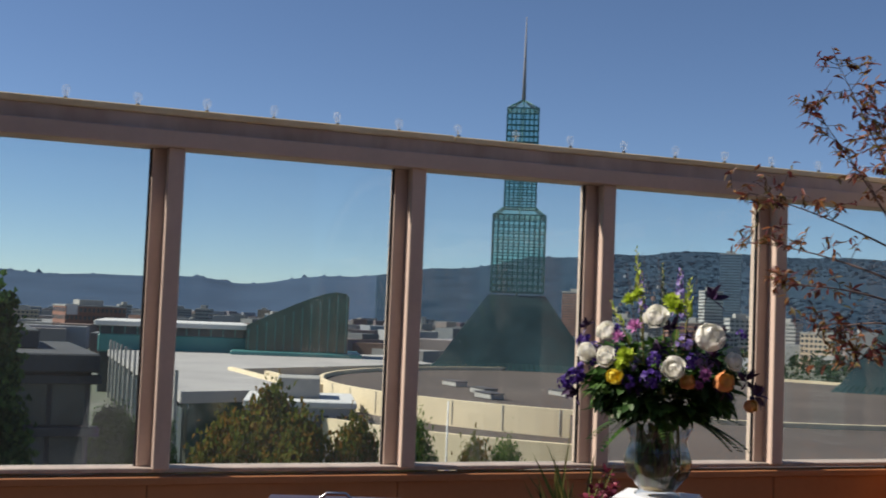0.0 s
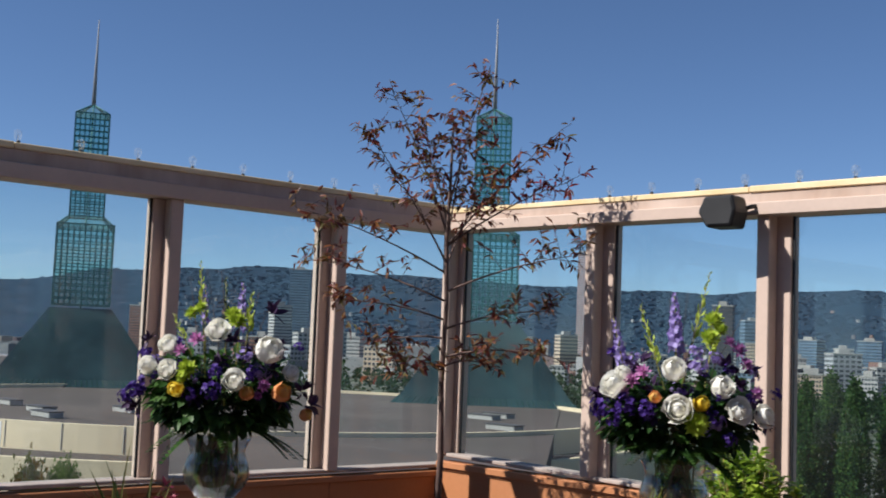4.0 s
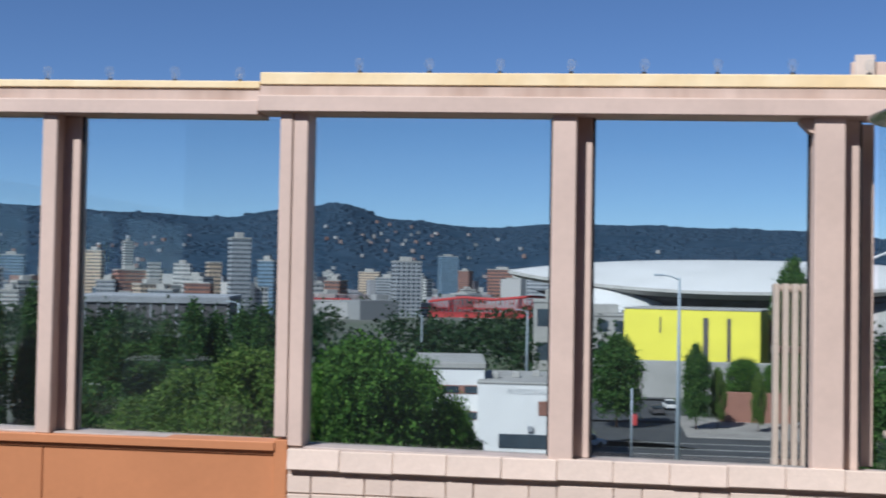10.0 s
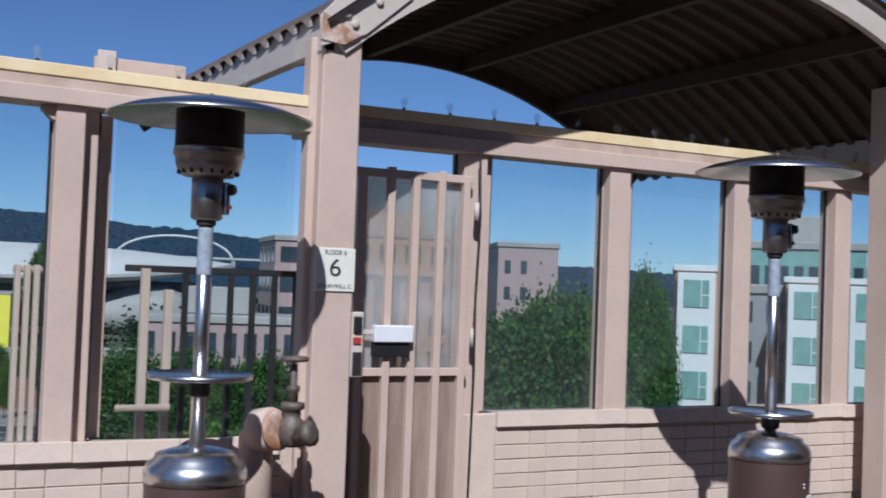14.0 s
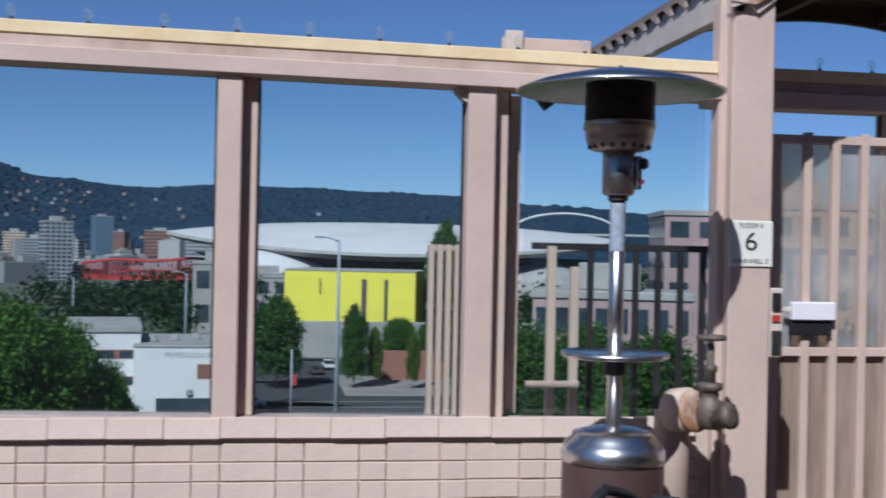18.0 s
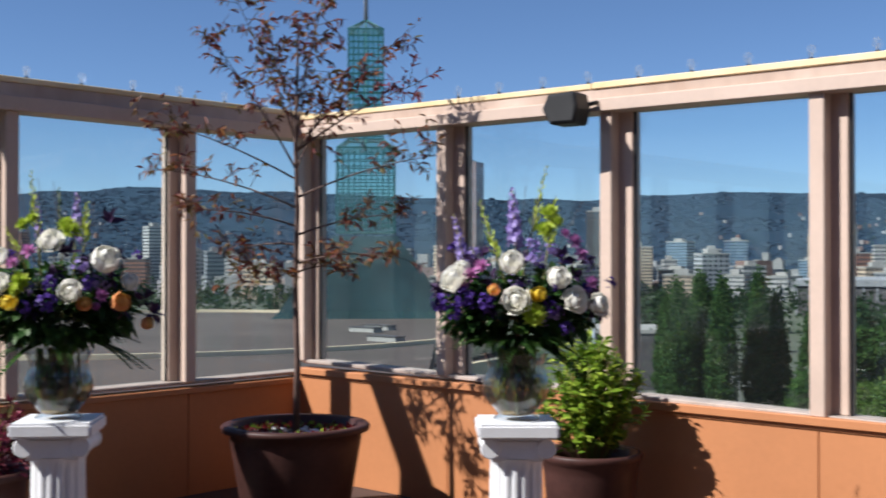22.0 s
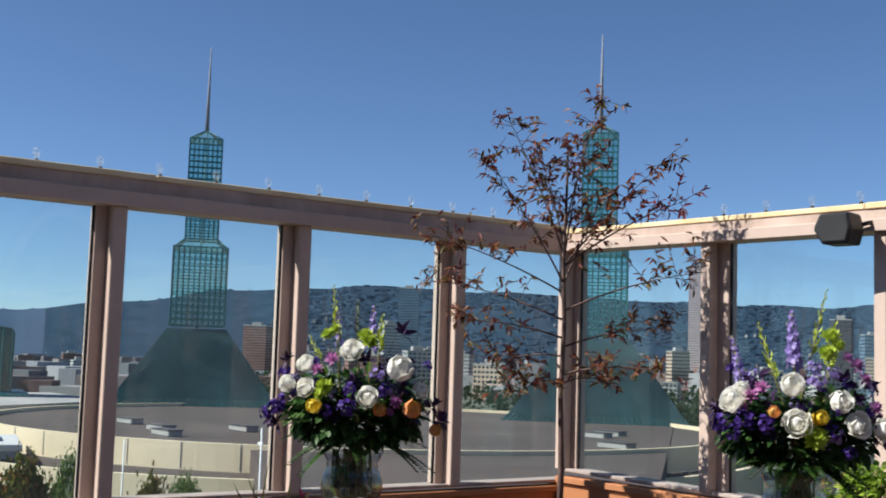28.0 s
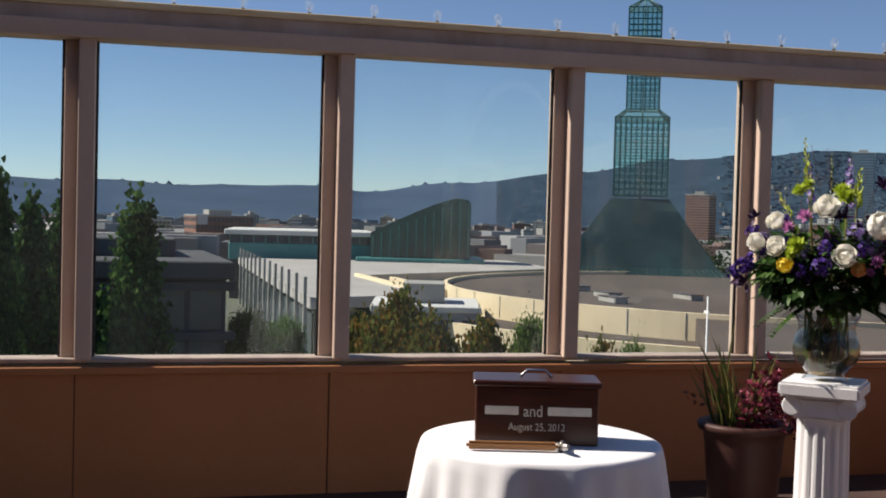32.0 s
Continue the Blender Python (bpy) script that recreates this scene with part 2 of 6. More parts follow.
# ---- the terrace: floor, screens, brickwork ----
XA, YB, YC = -5.475, 5.20, 5.85
floor = tagged(part("floor", box(XA - 0.2, 12.0, -6.0, YC + 0.25, -0.3, 0.0, 0), FLOOR), "reddish roof terrace deck, sunlit", "floor", kind="structure")
# unseen closing walls, added tall and dark to cut sky and bounced light
BLOCKER = material("dark brown blocker wall", (0.10, 0.065, 0.05), 0.8, spread=0.12, scale=2, grain=30, bump=0.2)
for nm, b in (("wall_south", (XA - 0.2, 12.2, -6.2, -6.0, 0, 7.0)), ("wall_east", (12.0, 12.2, -6.0, YC + 0.2, 0, 9.0))):
    tagged(part(nm, box(*b, 0), BLOCKER), "plain dark wall added out of view to cut sky light", "wall", kind="structure")


def screen(name, label, axis, start, end, face, posts, sill, levels, flip, glass, caps=(), panes=True):
    """A glazed wind screen along one line. levels: the heights of the rail's underside, two joints and top.
    posts: (start, mullion width, batten width); flip: the batten stands at the far side of its mullion."""
    wall = thing(name, label, "wall", kind="structure")

    def bar(u0, u1, d0, d1, z0, z1, bevel=0.004):
        if axis == "x":
            return box(u0, u1, face + d0, face + d1, z0, z1, bevel)
        return box(face - d1, face - d0, u0, u1, z0, z1, bevel)

    h0, h1, h2, h3 = levels
    part("rail", bar(start, end, -0.028, 0.15, h0, h1), TAN, wall)
    part("upper_rail", bar(start, end, 0.010, 0.15, h1, h2), TAN_OLD, wall)
    cuts = [start, *caps, end]
    for i, (a, b) in enumerate(zip(cuts, cuts[1:])):
        part("rail_cap", bar(a + 0.002, b - 0.002, 0.002 - 0.003 * (i % 2), 0.17, h2, h3 + 0.003 * (i % 2)), CREAM, wall, "cream metal cap strip")
    part("window_sill", bar(start, end, 0.02, 0.16, sill - 0.022, sill), SILLS, wall)
    edges = []
    for u, w, bw in posts:
        post = part("post", bar(u, u + w, 0.075, 0.15, sill, h0), TAN, wall)
        b = (u + w - bw, u + w) if flip else (u, u + bw)
        part("batten", bar(b[0], b[1], 0.0, 0.075, sill - 0.008, h0), TAN, post)
        part("stop", bar(u - 0.012, u + w + 0.012, 0.088, 0.100, sill, h0, 0.002), DARK, post, "black glazing gasket")
        edges += [u, u + w]
    bounds = [start, *edges, end]
    for a, b in zip(bounds[::2], bounds[1::2]):
        if panes and b - a > 0.1:
            pane = part("pane", bar(a - 0.004, b + 0.004, 0.104, 0.110, sill, h0, 0), glass, wall)
            pane.visible_shadow = False
    return wall


SILLS = material("worn pale sill paint", (0.46, 0.38, 0.33), 0.6, spread=0.12, scale=8, grain=40, bump=0.2)
west = screen("wall_west", "tan-painted glazed wind screen over orange boarding", "y", -6.0, YB + 0.15, XA,
              [(y, 0.14, 0.075) for y in (-3.55, -2.42, -1.38, -0.27, 0.932, 2.118, 3.188, 4.283)], 0.665, (2.134, 2.211, 2.282, 2.313), True, GLASS_A, (-2.2, 2.40))
north = screen("wall_north", "tan-painted glazed wind screen over orange boarding", "x", XA, -1.085, YB,
               [(x, 0.145, 0.07) for x in (-4.285, -3.171, -2.072)] + [(XA - 0.02, 0.12, 0.07)], 0.712, (2.108, 2.172, 2.226, 2.256), False, GLASS_B, (-3.22,), panes=False)
for a, b in ((-5.37, -4.285), (-4.14, -3.171), (-3.026, -2.072), (-1.927, -0.985)):
    part("pane", box(a - 0.004, b + 0.004, YB + 0.104, YB + 0.11, 0.712, 2.108, 0), GLASS_B, north).visible_shadow = False
brick_wall = screen("wall_north_brick", "tan-painted glazed wind screen on painted brick", "x", -1.085, 2.345, YB - 0.012,
                    [(0.172, 0.165, 0.10), (1.222, 0.19, 0.12)], 0.664, (2.083, 2.153, 2.202, 2.256), False, GLASS_B, (), panes=False)
for a, b in ((-0.868, 0.172), (0.337, 1.222), (1.50, 2.32)):
    part("pane", box(a - 0.004, b + 0.004, YB + 0.10, YB + 0.106, 0.664, 2.086, 0), GLASS_B, brick_wall).visible_shadow = False
part("window_sill", box(-1.085, -0.99, YB + 0.02, YB + 0.16, 0.69, 0.712, 0.003), SILLS, north)
# the joint post between the boarded and the brick part, and the double post by the heater
joint = part("post", box(-0.99, -0.935, YB - 0.01, YB + 0.14, 0.70, 2.086), TAN, brick_wall)
part("batten", box(-0.932, -0.868, YB - 0.004, YB + 0.14, 0.664, 2.086), TAN, joint)
part("post", box(1.412, 1.50, YB + 0.20, YB + 0.26, 0.664, 2.086), TAN, brick_wall)


def sag(wall, x0, slope):
    """Lets a screen fall gently along x, as the old roof does."""
    for o in wall.children_recursive:
        for v in o.data.vertices:
            v.co.z += slope * (v.co.x - x0)


sag(north, -3.17, -0.0130)
sag(brick_wall, 0.0, -0.0115)
part("bracket", prism([(1.168, 2.066), (1.2215, 2.066), (1.2215, 2.006), (1.205, 2.012), (1.166, 2.052)], YB + 0.01, YB + 0.07), TAN_OLD, brick_wall, "worn tan angle bracket")
side = screen("wall_gate_side", "tan-painted glazed wind screen on painted brick", "x", 2.56, 11.8, YC,
              [(x, 0.22, 0.15) for x in (3.54, 4.55, 5.535, 6.435, 7.40, 8.40, 9.40, 10.40)], 0.660, (2.122, 2.207, 2.264, 2.327), False, GLASS_B, (5.9, 8.7), panes=False)
xs = [3.76, 4.55, 4.77, 5.535, 5.755, 6.435, 6.655, 7.40, 7.62, 8.40, 8.62, 9.40, 9.62, 10.40]
for a, b in zip(xs[::2], xs[1::2]):
    part("pane", box(a - 0.004, b + 0.004, YC + 0.104, YC + 0.11, 0.660, 2.122, 0), GLASS_C, side).visible_shadow = False

# orange boarding below the glass
for i, (a, b) in enumerate(zip((-6.0, -4.6, -3.48, -2.35, -1.31, -0.20, 0.98, 2.176, 3.273, 4.377), (-4.6, -3.48, -2.35, -1.31, -0.20, 0.98, 2.176, 3.273, 4.377, YB))):
    part("panel", box(XA - 0.10, XA - 0.012, a + 0.0025, b - 0.0025, 0, 0.60, 0.002), ORANGE, west)
part("cap_board", box(XA - 0.11, XA + 0.012, -6.0, YB, 0.592, 0.628, 0.004), ORANGE, west)
for a, b in zip((XA, -4.21, -3.107, -2.036), (-4.21, -3.107, -2.036, -0.99)):
    part("panel", box(a + (0.0025 if a > XA else -0.1), b - 0.0025, YB + 0.012, YB + 0.10, 0, 0.66, 0.002), ORANGE, north)
part("cap_board", box(XA, -0.985, YB - 0.014, YB + 0.11, 0.650, 0.690, 0.004), ORANGE, north)
part("end_trim", box(-0.99, -0.930, YB - 0.006, YB + 0.12, 0, 0.70, 0.004), ORANGE, north)
part("trim_line", box(XA + 0.02, -0.99, YB + 0.004, YB + 0.014, 0.632, 0.650, 0.002), ORANGE, north)

# brick walls: stacked courses of a long and a short face in turn, with a rowlock sill
part("mortar_bed", box(-0.93, 2.33, YB + 0.004, YB + 0.10, 0, 0.64, 0), MORTAR, brick_wall)
part("mortar_bed", box(3.80, 11.8, YC + 0.004, YC + 0.10, 0, 0.64, 0), MORTAR, side)
LONG = mesh_of("brick", box(0, 0.226, -0.006, 0.03, 0, 0.0755, 0.003), BRICK)
SHORT = mesh_of("brick", box(0, 0.111, -0.006, 0.03, 0, 0.0755, 0.003), BRICK)
CUT = mesh_of("brick", box(0, 0.101, -0.006, 0.03, 0, 0.0755, 0.003), BRICK)
ROWLOCK = mesh_of("sill_brick", prism([(0.0, 0.0), (0.226, 0.0), (0.226, 0.088), (0.0, 0.088)], -0.035, 0.055, None, 0.004), BRICK)
rnd = random.Random(5)


def lay(parent, x0, x1, y, rows, first):
    for r in range(rows):
        z = 0.557 - 0.081 * (r + 1) + 0.003
        x, n = x0 + first, 0
        if first > 0.06:
            part("brick", CUT, None, parent).location = (x0 + 0.002, y, z)
        while x < x1 - 0.06:
            long = n % 2 == 0
            if x + (0.23 if long else 0.115) < x1 + 0.01:
                part("brick", LONG if long else SHORT, None, parent).location = (x + 0.002, y + rnd.uniform(-0.002, 0.002), z + rnd.uniform(-0.0015, 0.0015))
            x += 0.23 if long else 0.115
            n += 1


def sill_row(parent, x0, x1, y, z):
    x = x0
    while x < x1 - 0.2:
        o = part("sill_brick", ROWLOCK, None, parent)
        o.matrix_basis = pose(x, y + rnd.uniform(-0.004, 0.004), z + rnd.uniform(-0.003, 0.003), -7 + rnd.uniform(-1.0, 1.0), 0, 0)
        x += 0.2272


lay(brick_wall, -0.93, 2.33, YB, 6, 0.106)
sill_row(brick_wall, -0.925, 2.33, YB, 0.572)
lay(side, 3.80, 8.4, YC, 6, 0.0)
sill_row(side, 3.80, 8.4, YC, 0.578)
tagged(part("far_brickwork", box(8.4, 11.8, YC - 0.012, YC + 0.03, 0, 0.66, 0.004), BRICK, side), "", kind="stuff")

# ---- string light bulbs along the rail ----
# the film here whitens the glass to stand in for the bulbs' bright glow
BULB = pane_material("clear bulb glass", 0.10, (0.98, 0.99, 0.99), 0.7)


def light_bulb():
    t = thing("light_bulb", "clear glass string-light bulb in a black socket", "light bulb", "string light bulbs")
    part("socket", lathe([(0.010, 0.0), (0.011, 0.003), (0.010, 0.013), (0.008, 0.018)], 10), DARK, t)
    g = part("glass", lathe([(0.008, 0.018), (0.012, 0.026), (0.0185, 0.040), (0.0205, 0.052), (0.0175, 0.064), (0.009, 0.071), (0.001, 0.073)], 14), BULB, t)
    g.visible_shadow = False
    part("filament", tube([(-0.005, 0, 0.022), (-0.004, 0, 0.045), (0.004, 0, 0.045), (0.005, 0, 0.022)], 0.0009, 5), STEEL_DULL, t)
    return t


bulb = light_bulb()
spots = [(XA - 0.055, 0.849 + 0.318 * k, 2.313) for k in range(-8, 14)] + [(-1.192 - 0.297 * k, YB + 0.05, 2.256 - 0.0130 * (1.978 - 0.297 * k)) for k in range(14)]
spots += [(-0.658 + 0.30 * k, YB + 0.045, 2.256 - 0.0115 * (-0.658 + 0.30 * k)) for k in range(10)] + [(2.881 + 0.29 * k, YC + 0.05, 2.327) for k in range(20)]
for i, s in enumerate(spots):
    m = pose(*s, rnd.uniform(-5, 5), rnd.uniform(-5, 5), rnd.uniform(0, 360))
    if i == 0:
        bulb.matrix_basis = m
    else:
        copy_thing(bulb, m)

# ---- loudspeaker on the rail ----
spk = thing("loudspeaker", "black weatherproof loudspeaker bracketed under the rail", "loudspeaker", at=(-3.250, 5.05, 2.035), turn=8)
b = prism([(-0.145, 0.085), (-0.10, 0.165), (0.09, 0.170), (0.115, 0.09), (0.09, 0.0), (-0.085, 0.0)], -0.09, 0.08, None, 0.010)
spk.scale = (0.77, 0.85, 0.92)
part("cabinet", b, DARK, spk)
part("grille", prism([(-0.122, 0.085), (-0.088, 0.15), (0.078, 0.155), (0.098, 0.09), (0.078, 0.015), (-0.075, 0.015)], -0.096, -0.088, None, 0.002), material("black grille", (0.03, 0.03, 0.032), 0.7, grain=400, bump=0.6), spk)
part("bracket", tube([(0.08, 0.05, 0.10), (0.12, 0.09, 0.12), (0.14, 0.14, 0.13)], 0.012, 8), DARK, spk)

# ---- gate, pillars, canopy ----
RUST = material("rusty steel", (0.33, 0.15, 0.07), 0.8, spread=0.25, scale=14, grain=60, bump=0.5, tone=(0.62, 0.5, 0.42))
PALE = material("pale steel paint", (0.62, 0.53, 0.46), 0.5, spread=0.06, scale=6, grain=40, bump=0.1)
SHEET = material("brown corrugated sheet", (0.085, 0.052, 0.038), 0.55, spread=0.12, scale=3, grain=20, bump=0.1)
canopy = thing("canopy", "arched corrugated metal canopy on tan steel pillars", "canopy", at=(2.46, 5.17, 0))
CO = Vector((2.46, 5.17, 0))


def cpart(name, bm, mat, parent=None, label=""):
    o = part(name, bm, mat, parent or canopy, label)
    if parent is None:
        o.matrix_basis = Matrix.Translation(-CO)
    return o


cpart("pillar", box(2.367, 2.558, 5.10, 5.17, 0, 2.52, 0.006), TAN)
cpart("pillar", box(2.335, 2.50, 5.17, 5.26, 0, 2.50, 0.006), TAN)
cpart("pillar", box(6.55, 6.74, 5.50, 5.68, 0, 2.80, 0.006), TAN)
ARC_C, ARC_R, APEX = 4.65, 3.60, 3.38


def arc(x, r=0.0):
    """Height of the canopy's curve at x, and its slope angle."""
    a = math.asin(max(-1, min(1, (x - ARC_C) / ARC_R)))
    return APEX - ARC_R * (1 - math.cos(a)), a


def arch_beam(y0, y1, lo, hi, x0, x1, n=28):
    bm = bmesh.new()
    rings = []
    for i in range(n + 1):
        x = x0 + (x1 - x0) * i / n
        z, a = arc(x)
        up = Vector((math.sin(a), 0, math.cos(a)))
        rings.append([bm.verts.new(Vector((x, y, z)) + up * d) for y, d in ((y0, lo), (y1, lo), (y1, hi), (y0, hi))])
    for p, q in zip(rings, rings[1:]):
        for k in range(4):
            bm.faces.new((p[k], q[k], q[(k + 1) % 4], p[(k + 1) % 4]))
    bm.faces.new(rings[0])
    bm.faces.new(rings[-1][::-1])
    return bm


arch = cpart("arch_beam", arch_beam(5.08, 5.13, -0.17, -0.01, 2.36, 7.05), PALE)
cpart("arch_flange", arch_beam(5.05, 5.16, -0.012, 0.0, 2.36, 7.05), PALE)
cpart("arch_beam", arch_beam(8.82, 8.88, -0.15, -0.01, 2.36, 7.05), SHEET)
for x in (3.35, 4.25, 5.15, 6.1):
    z, a = arc(x)
    cpart("purlin", box(x - 0.03, x + 0.03, 5.13, 8.82, z - 0.13, z - 0.02, 0), SHEET)
for x, z in ((2.39, 2.44), (7.02, 2.38)):
    cpart("eave_beam", box(x - 0.03, x + 0.03, 5.10, 7.80, z - 0.01, z + 0.16, 0.004), PALE)
wave = bmesh.new()
prof = ((0.0, 0.0), (0.06, 0.0), (0.085, 0.045), (0.175, 0.045), (0.2, 0.0))
ys = [(5.02 + 0.2 * k + u, h) for k in range(20) for u, h in prof[:-1]] + [(9.02, 0.0)]
cols = []
for i in range(31):
    x = 2.36 + (7.10 - 2.36) * i / 30
    z, a = arc(x)
    up = Vector((math.sin(a), 0, math.cos(a)))
    cols.append([[wave.verts.new(Vector((x, y, z)) + up * (h + d)) for y, h in ys] for d in (0.002, 0.006)])
for p, q in zip(cols, cols[1:]):
    for s in (0, 1):
        for k in range(len(ys) - 1):
            f = (p[s][k], q[s][k], q[s][k + 1], p[s][k + 1])
            wave.faces.new(f if s else f[::-1])
for c in (cols[0], cols[-1]):
    for k in range(len(ys) - 1):
        wave.faces.new((c[0][k], c[0][k + 1], c[1][k + 1], c[1][k]))
cpart("roof_sheet", wave, SHEET)
# white closure blocks in the eave's corrugations
for k in range(19):
    cpart("closure_strip", box(2.37, 2.40, 5.11 + 0.2 * k, 5.19 + 0.2 * k, arc(2.37)[0] + 0.0, arc(2.37)[0] + 0.045, 0.003), PALE)
gusset = cpart("gusset_plate", prism([(2.34, 2.44), (2.56, 2.52), (2.80, 2.73), (2.70, 2.84), (2.40, 2.66), (2.33, 2.58)], 5.065, 5.08, None, 0.003), PALE)
part("rust_patch", prism([(2.335, 2.47), (2.45, 2.46), (2.53, 2.51), (2.44, 2.55), (2.34, 2.60)], 5.058, 5.066), RUST, gusset, "flaking orange rust")
for x, z in ((2.46, 2.60), (2.50, 2.56), (2.62, 2.68), (2.74, 2.755)):
    part("bolt", lathe([(0.02, 0), (0.02, 0.012), (0.008, 0.016)], 8, m=pose(x, 5.066, z, 90, 0, 0)), PALE, gusset)

plate = tagged(part("eave_plate", box(1.41, 1.82, 5.42, 5.45, 2.20, 2.335, 0.003), TAN), "tan painted flat steel plate over the rail", "steel plate")
part("end_stop", box(1.42, 1.50, 5.40, 5.42, 2.20, 2.362, 0.003), PALE, plate)

GRIME = material("grimy plastic panel", (0.36, 0.27, 0.21), 0.6, spread=0.2, scale=5, grain=30, bump=0.15, stretch=(3, 1, 0.25), tone=(0.22, 0.16, 0.12))
gate = thing("metal_gate", "tan steel bar gate backed with hazy clear plastic", "gate", at=(2.75, YC - 0.08, 0))
GO = Vector((2.75, YC - 0.08, 0))
HAZE = pane_material("hazy plastic sheet", 0.36, (0.74, 0.64, 0.54), 0.7)


def gpart(name, bm, mat, label=""):
    o = part(name, bm, mat, gate, label)
    o.matrix_basis = Matrix.Translation(-GO)
    return o


GY = YC - 0.08
for i, x in enumerate((2.60, 2.745, 2.895, 3.06, 3.21, 3.365, 3.52)):
    gpart("bar", box(x - 0.021, x + 0.021, GY, GY + 0.04, 0.06, 2.0 if i % 2 else 1.985, 0.003), TAN)
for a, z in ((0, 1.965), (1, 0.90), (2, 0.08)):
    gpart("crossbar", box(2.56, 3.56, GY + 0.008, GY + 0.045, z - 0.022, z + 0.022, 0.003), TAN)
gpart("plastic_sheet", box(2.56, 3.56, GY + 0.05, GY + 0.056, 0.06, 1.99, 0), HAZE, "hazy scratched clear plastic sheet").visible_shadow = False
gpart("kick_panel", box(2.56, 3.56, GY + 0.0455, GY + 0.049, 0.06, 0.90, 0), GRIME, "dirty tan lower panel")
lock = gpart("lock_box", box(2.965, 3.195, GY - 0.05, GY, 1.06, 1.152, 0.006), WHITE, "worn silver alarm lock box")
gpart("push_bar", box(2.965, 3.185, GY - 0.03, GY, 0.985, 1.065, 0.004), DARK, "black push plate")
gpart("latch_rod", box(2.80, 2.99, GY - 0.02, GY, 1.10, 1.125, 0.003), PALE)
for z in (1.74, 1.04):
    gpart("hinge", lathe([(0.016, 0), (0.016, 0.10)], 10, m=pose(3.577, GY - 0.012, z)), PALE)
part("cable", tube([(3.58, GY - 0.02, 2.14), (3.59, GY - 0.03, 1.75), (3.575, GY - 0.03, 1.3), (3.582, GY - 0.03, 0.9), (3.57, GY - 0.03, 0.1)], 0.007, 6), DARK, gate).matrix_basis = Matrix.Translation(-GO)
post_gate = tagged(part("gate_post", box(3.545, 3.60, YC - 0.03, YC + 0.12, 0, 0.66, 0.004), TAN), "tan-painted steel gate post", "post")
tagged(part("brick_pier_end", box(3.605, 3.80, YC - 0.004, YC + 0.1, 0, 0.66, 0.006), BRICK), "painted brick pier beside the gate", "wall", kind="structure")
panel = tagged(part("door_alarm", box(2.562, 2.628, 5.115, 5.19, 0.93, 1.235, 0.006), PALE), "small grey door alarm on the pillar", "alarm")
part("key_switch", box(2.572, 2.612, 5.098, 5.115, 1.14, 1.215, 0.004), DARK, panel)
part("red_label", box(2.574, 2.612, 5.106, 5.115, 1.088, 1.118, 0.001), material("red label", (0.45, 0.05, 0.04), 0.5), panel)
part("keypad", box(2.572, 2.618, 5.106, 5.115, 0.945, 1.05, 0.002), STEEL_DULL, panel)

# ---- floor sign ----
INK = material("black ink", (0.025, 0.025, 0.025), 0.6)
SIGN = material("cream sign board", (0.80, 0.78, 0.68), 0.4, spread=0.03)


def words(text, size, mat, parent, at, turn=(90, 0, 0), width=None):
    c = bpy.data.curves.new("lettering", "FONT")
    c.body, c.size, c.align_x, c.align_y, c.extrude = text, size, "CENTER", "CENTER", 0.0006
    tmp = bpy.data.objects.new("lettering", c)
    scene.collection.objects.link(tmp)
    me = bpy.data.meshes.new_from_object(tmp.evaluated_get(bpy.context.evaluated_depsgraph_get()))
    bpy.data.objects.remove(tmp)
    me.materials.clear()
    me.materials.append(mat)
    o = new("lettering", me)
    o.parent = parent
    s = 1.0 if width is None else width / max(1e-4, max(v.co.x for v in me.vertices) - min(v.co.x for v in me.vertices))
    o.matrix_basis = pose(*at, *turn) @ Matrix.Diagonal((s, 1, 1, 1))
    return o


sign = thing("floor_sign", "cream floor sign with black lettering on the pillar", "sign", at=(2.461, 5.099, 1.427))
part("board", box(-0.10, 0.10, -0.008, 0.0, -0.10, 0.10, 0.003), SIGN, sign)
words("FLOOR 6", 0.030, INK, sign, (0, -0.0092, 0.078), width=0.105)
words("6", 0.115, INK, sign, (0.0, -0.0092, 0.006), width=0.054)
words("STAIRWELL C", 0.027, INK, sign, (0, -0.0092, -0.076), width=0.165)

# ---- standpipe valve ----
BRONZE = material("weathered bronze", (0.19, 0.155, 0.125), 0.6, 0.35, spread=0.2, scale=20, grain=60, bump=0.3)
valve = thing("standpipe_valve", "bronze hose valve on a tan-painted standpipe", "valve", at=(2.15, 4.90, 0))
part("standpipe", lathe([(0.075, 0.0), (0.075, 0.70), (0.072, 0.72)], 24, m=pose(-0.08, 0.06, 0)), TAN, valve)
part("elbow", lathe([(0.072, -0.06), (0.092, -0.05), (0.092, 0.03), (0.08, 0.04), (0.06, 0.042)], 24, m=pose(-0.06, -0.02, 0.735, 80, 0, 25)), TAN, valve)
part("flange", lathe([(0.085, 0), (0.085, 0.014), (0.06, 0.016)], 24, m=pose(-0.035, -0.062, 0.735, 80, 0, 25)), RUST, valve, "rusty flange ring")
body = part("body", lathe([(0.03, -0.06), (0.048, -0.05), (0.055, -0.015), (0.055, 0.015), (0.05, 0.05), (0.036, 0.06), (0.036, 0.095), (0.05, 0.10), (0.05, 0.125), (0.022, 0.13)], 20, m=pose(0.02, -0.10, 0.73)), BRONZE, valve)
part("outlet", lathe([(0.046, 0), (0.046, 0.05), (0.054, 0.052), (0.054, 0.085), (0.02, 0.09)], 8, m=pose(0.03, -0.12, 0.715, 75, 0, 40)), BRONZE, valve)
